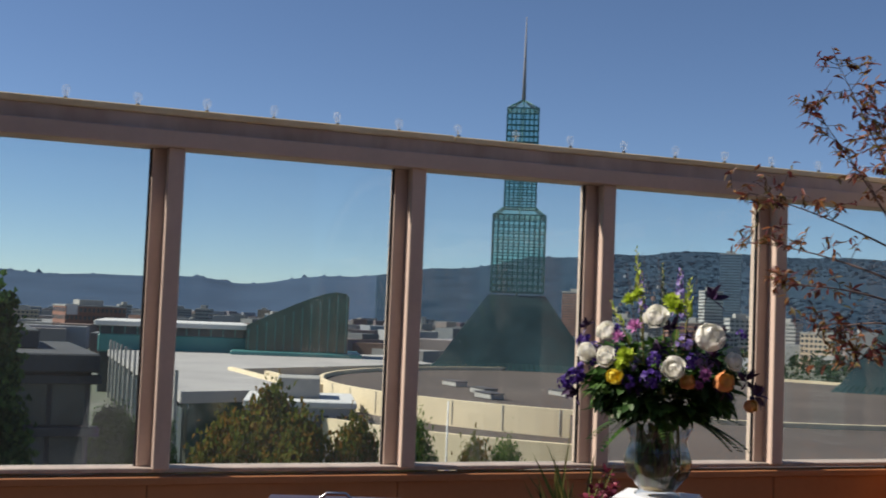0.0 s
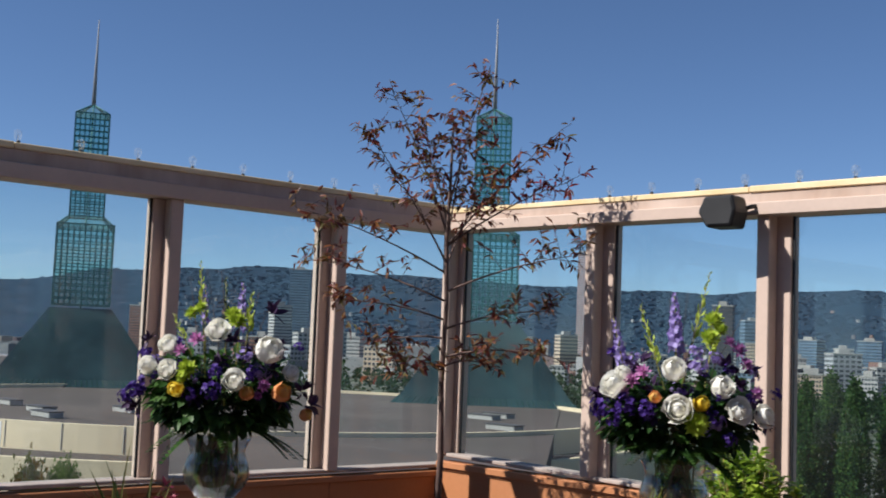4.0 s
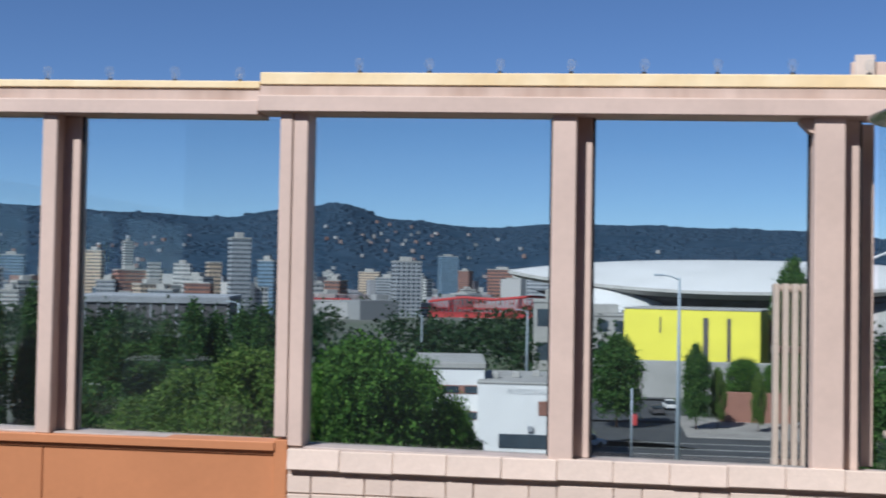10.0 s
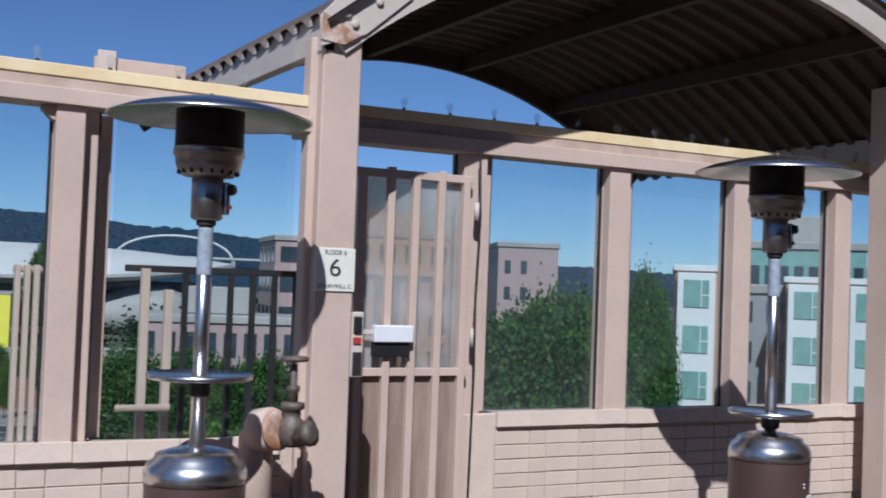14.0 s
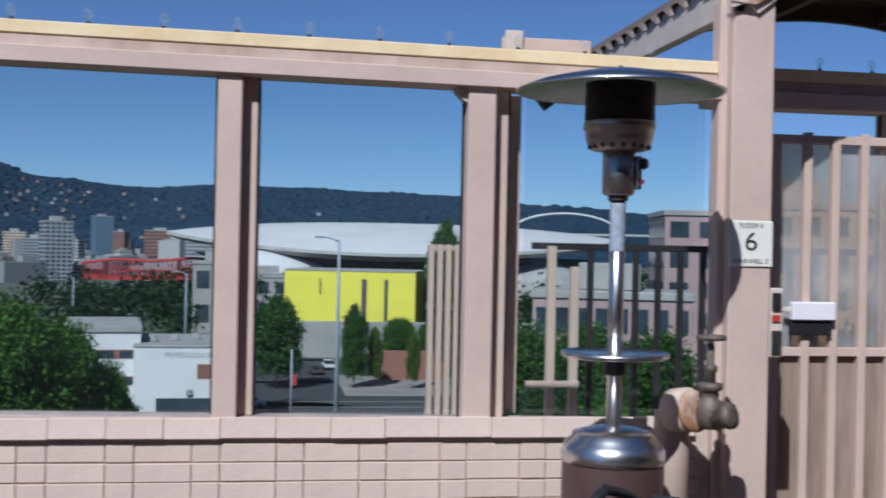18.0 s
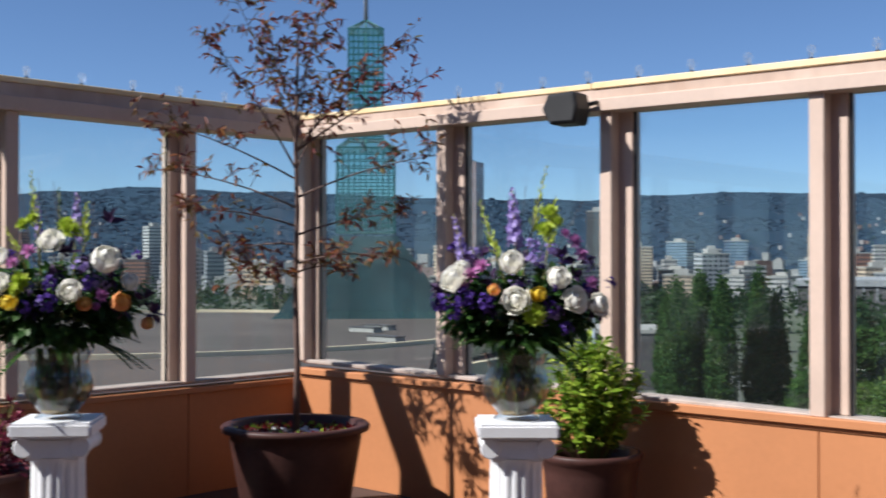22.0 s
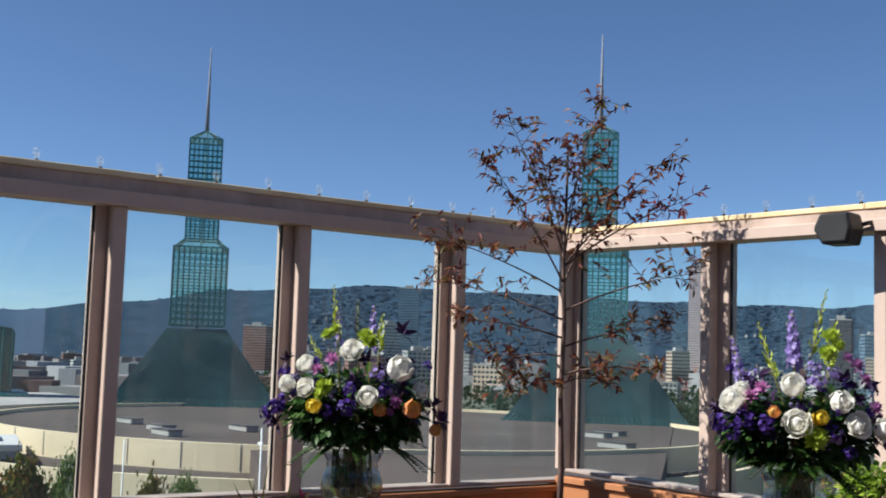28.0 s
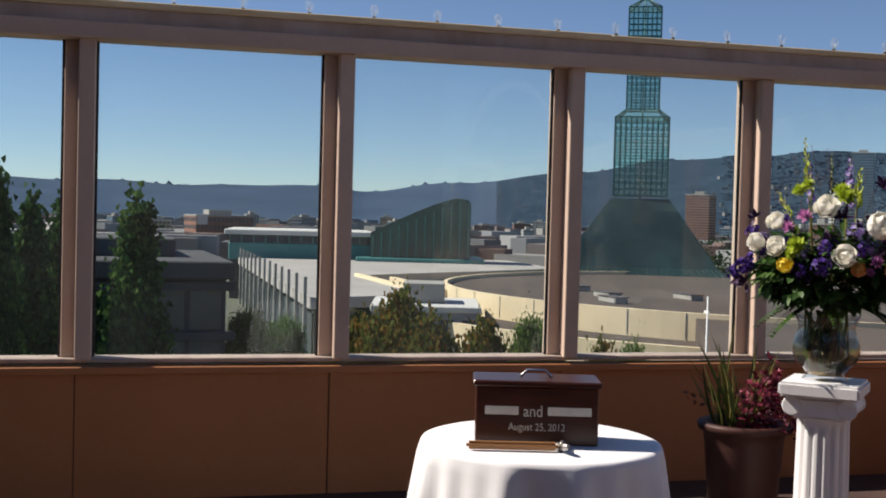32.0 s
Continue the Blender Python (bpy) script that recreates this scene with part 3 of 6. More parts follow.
part("stem", lathe([(0.022, 0), (0.022, 0.05), (0.028, 0.055), (0.028, 0.075), (0.014, 0.08), (0.014, 0.19)], 12, m=pose(0.02, -0.10, 0.85)), BRONZE, valve)
wheel = lathe([(0.045, -0.008), (0.058, -0.010), (0.062, 0.0), (0.058, 0.010), (0.045, 0.008), (0.045, -0.008)], 20, caps=False, m=pose(0.02, -0.10, 1.04))
for a in range(0, 180, 60):
    join(wheel, box(-0.05, 0.05, -0.006, 0.006, -0.005, 0.005, 0), pose(0.02, -0.10, 1.04, 0, 0, a))
part("handwheel", wheel, BRONZE, valve)

# ---- outside the screen: stair landing rails ----
landing = tagged(part("stair_landing", box(1.2, 7.6, YC + 0.25, 8.4, -0.3, -0.02, 0.01), MORTAR), "concrete stair landing outside the gate", "landing", kind="structure")
IRON = material("dark railing metal", (0.035, 0.03, 0.03), 0.5, spread=0.15)
fence = thing("stair_railing", "dark steel bar railing round the stair", "railing", at=(1.6, 7.0, -0.02))
part("top_rail", box(0.34, 2.4, -0.02, 0.02, 1.41, 1.45, 0.004), IRON, fence)
part("bottom_rail", box(0.34, 2.4, -0.02, 0.02, 0.10, 0.14, 0.004), IRON, fence)
for k in range(12):
    part("baluster", box(0.70 + 0.14 * k - 0.016, 0.70 + 0.14 * k + 0.016, -0.018, 0.018, 0.0, 1.42, 0.002), IRON, fence)
for x, top in ((0.45, 1.43), (0.59, 1.31)):
    part("newel", box(x - 0.024, x + 0.024, -0.07, -0.02, 0.0, top, 0.003), TAN, fence, "pale tan steel upright")
part("newel_tie", box(0.30, 0.62, -0.074, -0.066, 0.60, 0.64, 0.002), TAN, fence)
louvre = thing("slat_screen", "tan upright slat screen beside the stair", "screen", at=(1.44, 7.8, -0.02))
for z in (0.32, 1.02, 1.40):
    part("slat_rail", box(0.0, 0.50, 0.03, 0.07, z - 0.02, z + 0.02, 0.003), TAN, louvre)
for k in range(9):
    part("slat", box(0.057 * k, 0.057 * k + 0.034, -0.04, 0.03, 0.0, 1.43, 0.003), TAN, louvre)
for z in (0.42, 1.06):
    part("hook", tube([(0.24, -0.04, z), (0.24, -0.10, z), (0.34, -0.12, z + 0.01)], 0.012, 6), IRON, louvre)


# ---- patio heaters ----
BROWN = material("brown enamel", (0.085, 0.05, 0.045), 0.4, spread=0.08, scale=5, grain=60, bump=0.08)
MESH_DARK = material("sooty emitter screen", (0.035, 0.03, 0.028), 0.6, 0.4, spread=0.3, scale=12, grain=120, bump=0.5)
STICKER = material("pale printed sticker", (0.40, 0.45, 0.52), 0.5, spread=0.15, scale=30, grain=90, bump=0.03)
RED = material("red knob", (0.5, 0.03, 0.05), 0.4)


def patio_heater(at, table_z, turn, size=1.0):
    t = thing("patio_heater", "mushroom patio heater with brown base and steel hood", "patio heater", "patio heaters", at=at, turn=turn)
    t.scale = (size, size, size)
    part("foot_plate", lathe([(0.20, 0.0), (0.215, 0.01), (0.215, 0.05), (0.205, 0.06)], 36), STEEL_DULL, t)
    shell = part("tank_housing", lathe([(0.198, 0.06), (0.200, 0.08), (0.200, 0.575), (0.198, 0.585)], 40), BROWN, t)
    part("label_plate", box(-0.03, 0.03, -0.204, -0.199, 0.33, 0.42, 0.001), WHITE, shell, "small white warning label")
    for dx in (-0.006, 0.006):
        for dz in (-0.008, 0.008):
            part("vent_hole", box(dx - 0.003 - 0.06, dx + 0.003 - 0.06, -0.196, -0.1905, 0.47 + dz - 0.003, 0.47 + dz + 0.003, 0), WHITE, shell)
    part("collar", lathe([(0.203, 0.58), (0.205, 0.60), (0.203, 0.625), (0.190, 0.655), (0.165, 0.672), (0.160, 0.690), (0.10, 0.708), (0.045, 0.715)], 40), STEEL, t, "polished steel collar")
    part("pole", lathe([(0.030, 0.71), (0.030, 1.61)], 20), STEEL, t)
    part("pole_label", lathe([(0.0306, 1.40), (0.0309, 1.405), (0.0309, 1.585), (0.0306, 1.59)], 20), STICKER, t, "pale printed sticker round the pole")
    table = part("table", lathe([(0.032, table_z), (0.205, table_z), (0.212, table_z + 0.006), (0.212, table_z + 0.020), (0.203, table_z + 0.024), (0.19, table_z + 0.016), (0.032, table_z + 0.016)], 40, caps=False), STEEL, t)
    part("table_clamp", lathe([(0.034, table_z - 0.07), (0.046, table_z - 0.06), (0.046, table_z - 0.015), (0.06, table_z - 0.001)], 16), DARK, table)
    part("pole_sleeve", lathe([(0.038, 1.60), (0.040, 1.605), (0.040, 1.63), (0.034, 1.635)], 16), BRONZE, t)
    ctl = part("control_housing", lathe([(0.05, 1.62), (0.064, 1.63), (0.064, 1.79), (0.05, 1.80)], 24), STEEL_DULL, t)
    part("control_plate", box(0.035, 0.058, -0.075, -0.045, 1.645, 1.775, 0.003), STEEL, ctl)
    part("knob", lathe([(0.022, 0), (0.024, 0.012), (0.018, 0.026)], 14, m=pose(0.052, -0.072, 1.745, 90, 0, 25)), DARK, ctl)
    part("igniter_button", lathe([(0.009, 0), (0.009, 0.012)], 10, m=pose(0.05, -0.073, 1.675, 90, 0, 25)), RED, ctl)
    bowl = part("burner_bowl", lathe([(0.062, 1.79), (0.10, 1.795), (0.122, 1.815), (0.132, 1.845), (0.134, 1.875), (0.142, 1.878), (0.142, 1.90), (0.138, 1.91)], 36), STEEL_DULL, t)
    for k in range(18):
        part("air_slot", box(0.108, 0.124, -0.006, 0.006, 1.803, 1.822, 0.002), DARK, bowl).matrix_basis = pose(0, 0, 0, 0, 0, 20 * k)
    part("emitter_screen", lathe([(0.137, 1.91), (0.137, 2.06)], 36), MESH_DARK, t, "sooty perforated emitter screen")
    part("hood", lathe([(0.402, 2.026), (0.409, 2.024), (0.411, 2.03), (0.33, 2.062), (0.22, 2.088), (0.12, 2.108), (0.04, 2.121), (0.0, 2.122), (0.0, 2.112), (0.12, 2.10), (0.22, 2.08), (0.33, 2.054), (0.402, 2.026)], 48, caps=False), STEEL, t, "polished steel hood")
    part("hood_nut", lathe([(0.012, 2.118), (0.012, 2.13), (0.004, 2.134)], 8), BRONZE, t)
    return t


patio_heater((1.722, 4.66, 0), 0.985, 20, 0.985)
patio_heater((4.60, 4.52, 0), 0.80, 30, 0.985)

# ---- ash bin and black armchairs ----
ash = thing("ash_bin", "black plastic standing ash bin with a slim neck", "ash bin", at=(6.42, 5.05, 0))
part("base", lathe([(0.15, 0.0), (0.165, 0.01), (0.17, 0.27), (0.155, 0.28), (0.16, 0.285), (0.165, 0.30), (0.10, 0.36), (0.05, 0.42)], 12, smooth=False), DARK, ash)
part("neck", lathe([(0.05, 0.42), (0.036, 0.46), (0.030, 0.86), (0.038, 0.865), (0.038, 0.93), (0.024, 0.945)], 16), DARK, ash)


def armchair(at, turn):
    t = thing("armchair", "black plastic stacking armchair with looped arms", "chair", "black armchairs", at=at, turn=turn)
    t.scale = (1, 1, 0.95)
    part("seat", box(-0.23, 0.23, -0.22, 0.22, 0.40, 0.425, 0.012), DARK, t)
    part("backrest", box(-0.22, 0.22, 0.20, 0.225, 0.44, 0.53, 0.012), DARK, t)
    for s in (-1, 1):
        part("arm", tube([(s * 0.26, -0.20, 0.42), (s * 0.26, -0.21, 0.51), (s * 0.26, -0.17, 0.575), (s * 0.26, -0.10, 0.595), (s * 0.26, 0.06, 0.55), (s * 0.25, 0.19, 0.49)], 0.020, 8), DARK, t)
        for y in (-0.2, 0.2):
            part("leg", tube([(s * 0.24, y, 0.42), (s * 0.26, y * 1.1, 0.0)], 0.018, 8), DARK, t)
    return t


armchair((1.80, 4.06, 0), -42)
armchair((3.05, 3.40, 0), -60)

# ---- table with wooden box ----
CLOTH = material("white tablecloth", (0.82, 0.83, 0.86), 0.85, spread=0.02, scale=5, grain=200, bump=0.12, dist=0.002)
MAHOGANY = material("dark mahogany", (0.060, 0.018, 0.012), 0.28, spread=0.2, scale=6, grain=30, bump=0.06, stretch=(1, 6, 6))
HICKORY = material("hickory handle", (0.42, 0.20, 0.075), 0.45, spread=0.15, scale=8, grain=40, bump=0.1, stretch=(0.4, 6, 6))
TC = Vector((-3.072, 1.216, 0))
tb = thing("round_table", "small round table hidden under a white cloth", "table", at=TC)
part("tabletop", lathe([(0.335, 0.70), (0.338, 0.705), (0.338, 0.722), (0.33, 0.724)], 40), HICKORY, tb)
part("column", lathe([(0.03, 0.03), (0.03, 0.70)], 16), DARK, tb)
part("foot", lathe([(0.22, 0.0), (0.22, 0.02), (0.05, 0.05)], 24), DARK, tb)
cl = bmesh.new()
N = 144
rr = random.Random(3)
ph = [rr.uniform(0, 6.28) for _ in range(4)]
rings = []
for r, z, fold in ((0.001, 0.731, 0), (0.18, 0.731, 0), (0.33, 0.731, 0), (0.343, 0.727, 0.0), (0.348, 0.715, 0.05), (0.352, 0.68, 0.25), (0.362, 0.55, 0.6), (0.375, 0.35, 0.85), (0.39, 0.02, 1.0)):
    ring = []
    for i in range(N):
        a = 2 * math.pi * i / N
        w = math.sin(9 * a + ph[0]) + 0.6 * math.sin(14 * a + ph[1]) + 0.4 * math.sin(23 * a + ph[2])
        k = r + 0.028 * fold * w
        ring.append(cl.verts.new((k * math.cos(a), k * math.sin(a), z)))
    rings.append(ring)
for lo, hi in zip(rings, rings[1:]):
    for i in range(N):
        cl.faces.new((lo[i], hi[i], hi[(i + 1) % N], lo[(i + 1) % N])).smooth = True
cloth = tagged(part("tablecloth", cl, CLOTH), "white tablecloth falling in folds over a round table", "tablecloth")
cloth.location = TC
wb = thing("wooden_box", "dark mahogany keepsake box with silver lettering", "box", at=(-3.064, 1.194, 0.731), turn=74.5)
part("carcass", box(-0.172, 0.172, -0.08, 0.08, 0.0, 0.163, 0.004), MAHOGANY, wb)
lid = part("lid", box(-0.180, 0.180, -0.088, 0.088, 0.163, 0.180, 0.004), MAHOGANY, wb)
part("handle", tube([(-0.045, 0, 0.180), (-0.040, 0, 0.186), (-0.025, 0, 0.200), (0.025, 0, 0.200), (0.040, 0, 0.186), (0.045, 0, 0.180)], 0.0045, 8), STEEL, lid, "nickel bail handle")
SILVER = material("silver lettering", (0.62, 0.60, 0.55), 0.4, spread=0.1)
for a, b in ((-0.146, -0.052), (0.030, 0.152)):
    part("name_bar", box(a, b, -0.0815, -0.0795, 0.084, 0.108, 0.001), SILVER, wb)
words("and", 0.046, SILVER, wb, (-0.011, -0.0812, 0.094), width=0.052)
words("August 25, 2012", 0.030, SILVER, wb, (0.0, -0.0812, 0.050), width=0.158)
hm = thing("hammer", "claw hammer with wooden handle on the tablecloth", "hammer", at=(-2.913, 1.104, 0.731), turn=76)
part("handle", box(-0.15, 0.10, -0.012, 0.012, 0.004, 0.026, 0.007, seg=2), HICKORY, hm)
head = lathe([(0.010, -0.05), (0.014, -0.046), (0.014, -0.03), (0.010, -0.025), (0.011, 0.015), (0.006, 0.05)], 12, m=pose(0.112, -0.01, 0.016, 78, 0, 12))
part("head", head, STEEL_DULL, hm)
part("claw", tube([(0.112, 0.0, 0.018), (0.116, 0.03, 0.022), (0.124, 0.055, 0.014)], 0.009, 6, taper=0.003), STEEL_DULL, hm)

# ---- pedestals and vases ----
def pedestal(at, turn):
    t = thing("pedestal", "white fluted plaster column with scroll capital", "pedestal", "flower pedestals", at=at, turn=turn)
    part("plinth", box(-0.14, 0.14, -0.14, 0.14, 0, 0.05, 0.006), WHITE, t)
    part("base_ring", lathe([(0.13, 0.05), (0.138, 0.065), (0.13, 0.085), (0.11, 0.10)], 32), WHITE, t)
    sh = bmesh.new()
    n = 96
    rings = []
    for r, z, d in ((0.108, 0.10, 0), (0.107, 0.12, 1), (0.100, 0.57, 1), (0.100, 0.60, 0), (0.112, 0.62, 0)):
        rings.append([sh.verts.new(((r - 0.011 * d * max(0, math.sin(16 * 2 * math.pi * i / n)) ** 0.6) * math.cos(2 * math.pi * i / n), (r - 0.011 * d * max(0, math.sin(16 * 2 * math.pi * i / n)) ** 0.6) * math.sin(2 * math.pi * i / n), z)) for i in range(n)])
    for lo, hi in zip(rings, rings[1:]):
        for i in range(n):
            sh.faces.new((lo[i], lo[(i + 1) % n], hi[(i + 1) % n], hi[i])).smooth = True
    part("shaft", sh, WHITE, t)
    cap = part("capital", box(-0.108, 0.108, -0.112, 0.112, 0.612, 0.70, 0.012, seg=2), WHITE, t)
    for s in (-1, 1):
        v = lathe([(0.034, -0.118), (0.038, -0.114), (0.029, -0.108), (0.033, -0.05), (0.033, 0.05), (0.029, 0.108), (0.038, 0.114), (0.034, 0.118)], 20, m=pose(s * 0.104, 0, 0.662, 90, 0, 0))
        part("scroll", v, WHITE, cap)
        for f in (-1, 1):
            part("scroll_eye", lathe([(0.022, 0), (0.019, 0.006), (0.009, 0.006), (0.007, 0.002)], 14, m=pose(s * 0.104, f * 0.117, 0.662, 90 * f, 0, 0)), WHITE, cap)
    part("abacus", box(-0.152, 0.152, -0.152, 0.152, 0.70, 0.757, 0.010, seg=2), WHITE, t)
    return t


PL, PR = (-3.96, 2.71), (-2.64, 3.88)
pedestal((*PL, 0), 48)
pedestal((*PR, 0), 43)
VASE = pane_material("vase glass", 0.02, (0.70, 0.75, 0.80), 2.2)
WATER = pane_material("vase water", 0.03, (0.66, 0.62, 0.42), 1.2)
STEM = island_material("cut stems", ((0.08, 0.16, 0.03), (0.24, 0.34, 0.08), (0.30, 0.17, 0.05), (0.14, 0.10, 0.04)), 0.5)


def vase(at):
    t = thing("glass_vase", "clear rounded glass vase half full of water and stems", "vase", "flower vases", at=at)
    g = part("glass", lathe([(0.085, 0.0), (0.088, 0.008), (0.070, 0.022), (0.085, 0.045), (0.118, 0.080), (0.130, 0.115), (0.128, 0.145), (0.116, 0.180), (0.108, 0.205), (0.110, 0.225), (0.122, 0.250), (0.128, 0.258)], 40, caps=False), VASE, t)
    w = part("water", lathe([(0.066, 0.024), (0.081, 0.047), (0.114, 0.081), (0.125, 0.115), (0.124, 0.145), (0.118, 0.165), (0.001, 0.166)], 40), WATER, t)
    g.visible_shadow = w.visible_shadow = False
    st = bmesh.new()
    r = random.Random(at[0])
    for _ in range(60):
        a, b = r.uniform(0, 6.28), r.uniform(0, 6.28)
        p, q = r.uniform(0.01, 0.06), r.uniform(0.03, 0.095)
        tube([(p * math.cos(a), p * math.sin(a), 0.03), (0.085 * math.cos(a), 0.085 * math.sin(a), 0.11), (q * math.cos(b), q * math.sin(b), 0.27)], r.uniform(0.003, 0.006), 5, st)
    tagged(part("stem_base", st, STEM, t), kind="stuff")
    part("glass_beads", lathe([(0.060, 0.022), (0.066, 0.028), (0.06, 0.036), (0.001, 0.038)], 20), STEM, t)
    return t


vase((*PL, 0.757))
vase((*PR, 0.757))


# ---- plants ----
class Bag:
    """Collects many small leaves or petals into one mesh."""

    def __init__(self):
        self.v, self.f = [], []

    def leaf(self, base, way, up, length, width, bend=0.25, fold=0.15):
        way, side = way.normalized(), way.cross(up)
        side = side.normalized() if side.length > 1e-4 else way.orthogonal().normalized()
        nrm = side.cross(way)
        n = len(self.v)
        for s, w in ((0.0, 0.12), (0.35, 1.0), (0.7, 0.75), (1.0, 0.0)):
            c = base + way * (length * s) - nrm * (bend * length * s * s)
            h = side * (width * 0.5 * w)
            if w:
                self.v += [c - h + nrm * (fold * width * w), c, c + h + nrm * (fold * width * w)]
            else:
                self.v.append(c)
        for a in (0, 3):
            self.f += [(n + a, n + a + 1, n + a + 4, n + a + 3), (n + a + 1, n + a + 2, n + a + 5, n + a + 4)]
        self.f += [(n + 6, n + 7, n + 9), (n + 7, n + 8, n + 9)]

    def petal(self, m, length, width, cup, curl):
        """A rounded petal that stands up from the origin of m along z and cups towards -y."""
        n = len(self.v)
        rows, cols = 5, 5
        for i in range(rows):
            s = i / (rows - 1)
            w = width * (0.35 + 1.3 * s - 0.72 * s * s * s)
            for j in range(cols):
                u = j / (cols - 1) * 2 - 1
                y = -cup * math.sin(s * 2.2) * (1 - 0.55 * u * u) + curl * s ** 3 + 0.25 * width * u * u
                self.v.append(m @ Vector((u * w * 0.5, y, length * (s - 0.10 * u * u * s))))
        for i in range(rows - 1):
            for j in range(cols - 1):
                a = n + i * cols + j
                self.f.append((a, a + 1, a + cols + 1, a + cols))

    def mesh(self, name, mat, smooth=True):
        me = bpy.data.meshes.new(name)
        me.from_pydata([tuple(p) for p in self.v], [], self.f)
        me.polygons.foreach_set("use_smooth", [smooth] * len(me.polygons))
        me.materials.append(mat)
        return me


def petal_material(name, a, b, trans=0.25):
    return island_material(name, (a, tuple((x + y) / 2 for x, y in zip(a, b)), b), 0.55, trans)


ROSE = petal_material("white rose petals", (0.90, 0.88, 0.78), (0.94, 0.93, 0.88), 0.30)
YELLOW = petal_material("yellow petals", (0.75, 0.52, 0.03), (0.80, 0.66, 0.10))
TULIP = petal_material("orange pink petals", (0.75, 0.30, 0.12), (0.80, 0.55, 0.12))
LIME = petal_material("lime petals", (0.38, 0.50, 0.04), (0.56, 0.66, 0.10))
PINK = petal_material("pink petals", (0.52, 0.14, 0.42), (0.66, 0.34, 0.58))
MAGENTA = petal_material("mauve petals", (0.30, 0.08, 0.28), (0.46, 0.20, 0.44))
VIOLET = petal_material("violet petals", (0.035, 0.014, 0.15), (0.11, 0.05, 0.32))
LILAC = petal_material("lilac petals", (0.26, 0.18, 0.50), (0.42, 0.34, 0.66))
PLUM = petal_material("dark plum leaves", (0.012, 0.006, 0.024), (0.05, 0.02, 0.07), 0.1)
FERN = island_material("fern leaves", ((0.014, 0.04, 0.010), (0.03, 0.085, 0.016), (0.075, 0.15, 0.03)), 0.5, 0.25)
GREEN = island_material("shrub leaves", ((0.06, 0.13, 0.015), (0.20, 0.32, 0.03), (0.42, 0.52, 0.07)), 0.35, 0.35)
BARK = material("brown bark", (0.075, 0.045, 0.035), 0.85, spread=0.25, scale=15, grain=80, bump=0.5)
YOUNG = material("young brown bark", (0.17, 0.105, 0.085), 0.8, spread=0.2, scale=15, grain=80, bump=0.4)
AUTUMN = island_material("bronze red leaves", ((0.07, 0.012, 0.020), (0.17, 0.04, 0.03), (0.27, 0.10, 0.03), (0.13, 0.12, 0.03), (0.16, 0.03, 0.04)), 0.45, 0.35)
RUBY = island_material("red leaves", ((0.10, 0.008, 0.012), (0.22, 0.02, 0.02), (0.12, 0.03, 0.03)), 0.5, 0.3)
POT = material("brown glazed pot", (0.070, 0.030, 0.025), 0.5, spread=0.15, scale=5, grain=40, bump=0.12, specular=0.25)
SOIL = material("potting soil", (0.035, 0.026, 0.02), 0.95, spread=0.3, scale=30, grain=120, bump=0.9, dist=0.01)


def facing(way, spin=0.0):
    """A turn that lays local z along way."""
    return Vector(way).to_track_quat("Z", "Y").to_matrix().to_4x4() @ pose(0, 0, 0, 0, 0, spin)


def rose_mesh(name, mat, layers, openness=1.0, seed=1):
    """A bloom of radius about 1 that opens along z: cupped petals wrapped round one another.
    layers: petals, their radius and how far from the top they end, in degrees."""
    r, bag = random.Random(seed), Bag()
    n = 7
    for count, rad, stop in layers:
        twist = r.uniform(0, 6.28)
        for k in range(count):
            mid = twist + 6.283 * k / count + r.uniform(-0.15, 0.15)
            half = 3.6 / count + 0.15
            reach, lean, flare = radians(stop * openness + r.uniform(-14, 14)), r.uniform(0.94, 1.06), r.uniform(0.08, 0.22) + 0.16 * (rad > 0.7)
            first = len(bag.v)
            nod = pose(0, 0, 0, r.uniform(-14, 14), r.uniform(-14, 14), 0).to_3x3()
            for i in range(n):
                v = i / (n - 1)
                for j in range(n):
                    u = j / (n - 1) * 2 - 1
                    th = radians(158) + (reach + 0.42 * u * u * u * u + 0.10 * math.sin(3 * u + k) - radians(158)) * v
                    w = half * u * (0.55 + 0.45 * math.sin(1.57 * min(1, v * 1.3)))
                    q = rad * lean * (1 + flare * v ** 5 + 0.05 * u * k / count)
                    bag.v.append(nod @ Vector((q * math.sin(th) * math.cos(mid + w), q * math.sin(th) * math.sin(mid + w), q * math.cos(th) * 0.92 + 0.62 * (0.95 - rad) * v)))
            for i in range(n - 1):
                for j in range(n - 1):
                    c = first + i * n + j
                    bag.f.append((c, c + 1, c + n + 1, c + n))
    return bag.mesh(name, mat)


FULL = ((2, 0.34, -20), (3, 0.56, 2), (4, 0.78, 34), (5, 0.97, 64))
BUD = ((2, 0.36, -14), (3, 0.50, 6), (3, 0.70, 24), (4, 0.84, 44))


def mum_mesh(name, mat, petals=60, seed=2):
    r, bag = random.Random(seed), Bag()
    for i in range(petals):
        s = (i + 0.5) / petals
        a, tilt = radians(i * 137.5), radians(10 + 85 * s)
        way = Vector((math.sin(tilt) * math.cos(a), math.sin(tilt) * math.sin(a), math.cos(tilt)))
        bag.leaf(way * 0.12, way, Vector((0, 0, 1)) + way * 0.3, 0.75 + 0.25 * r.random(), 0.34, -0.15, 0.2)
    return bag.mesh(name, mat)


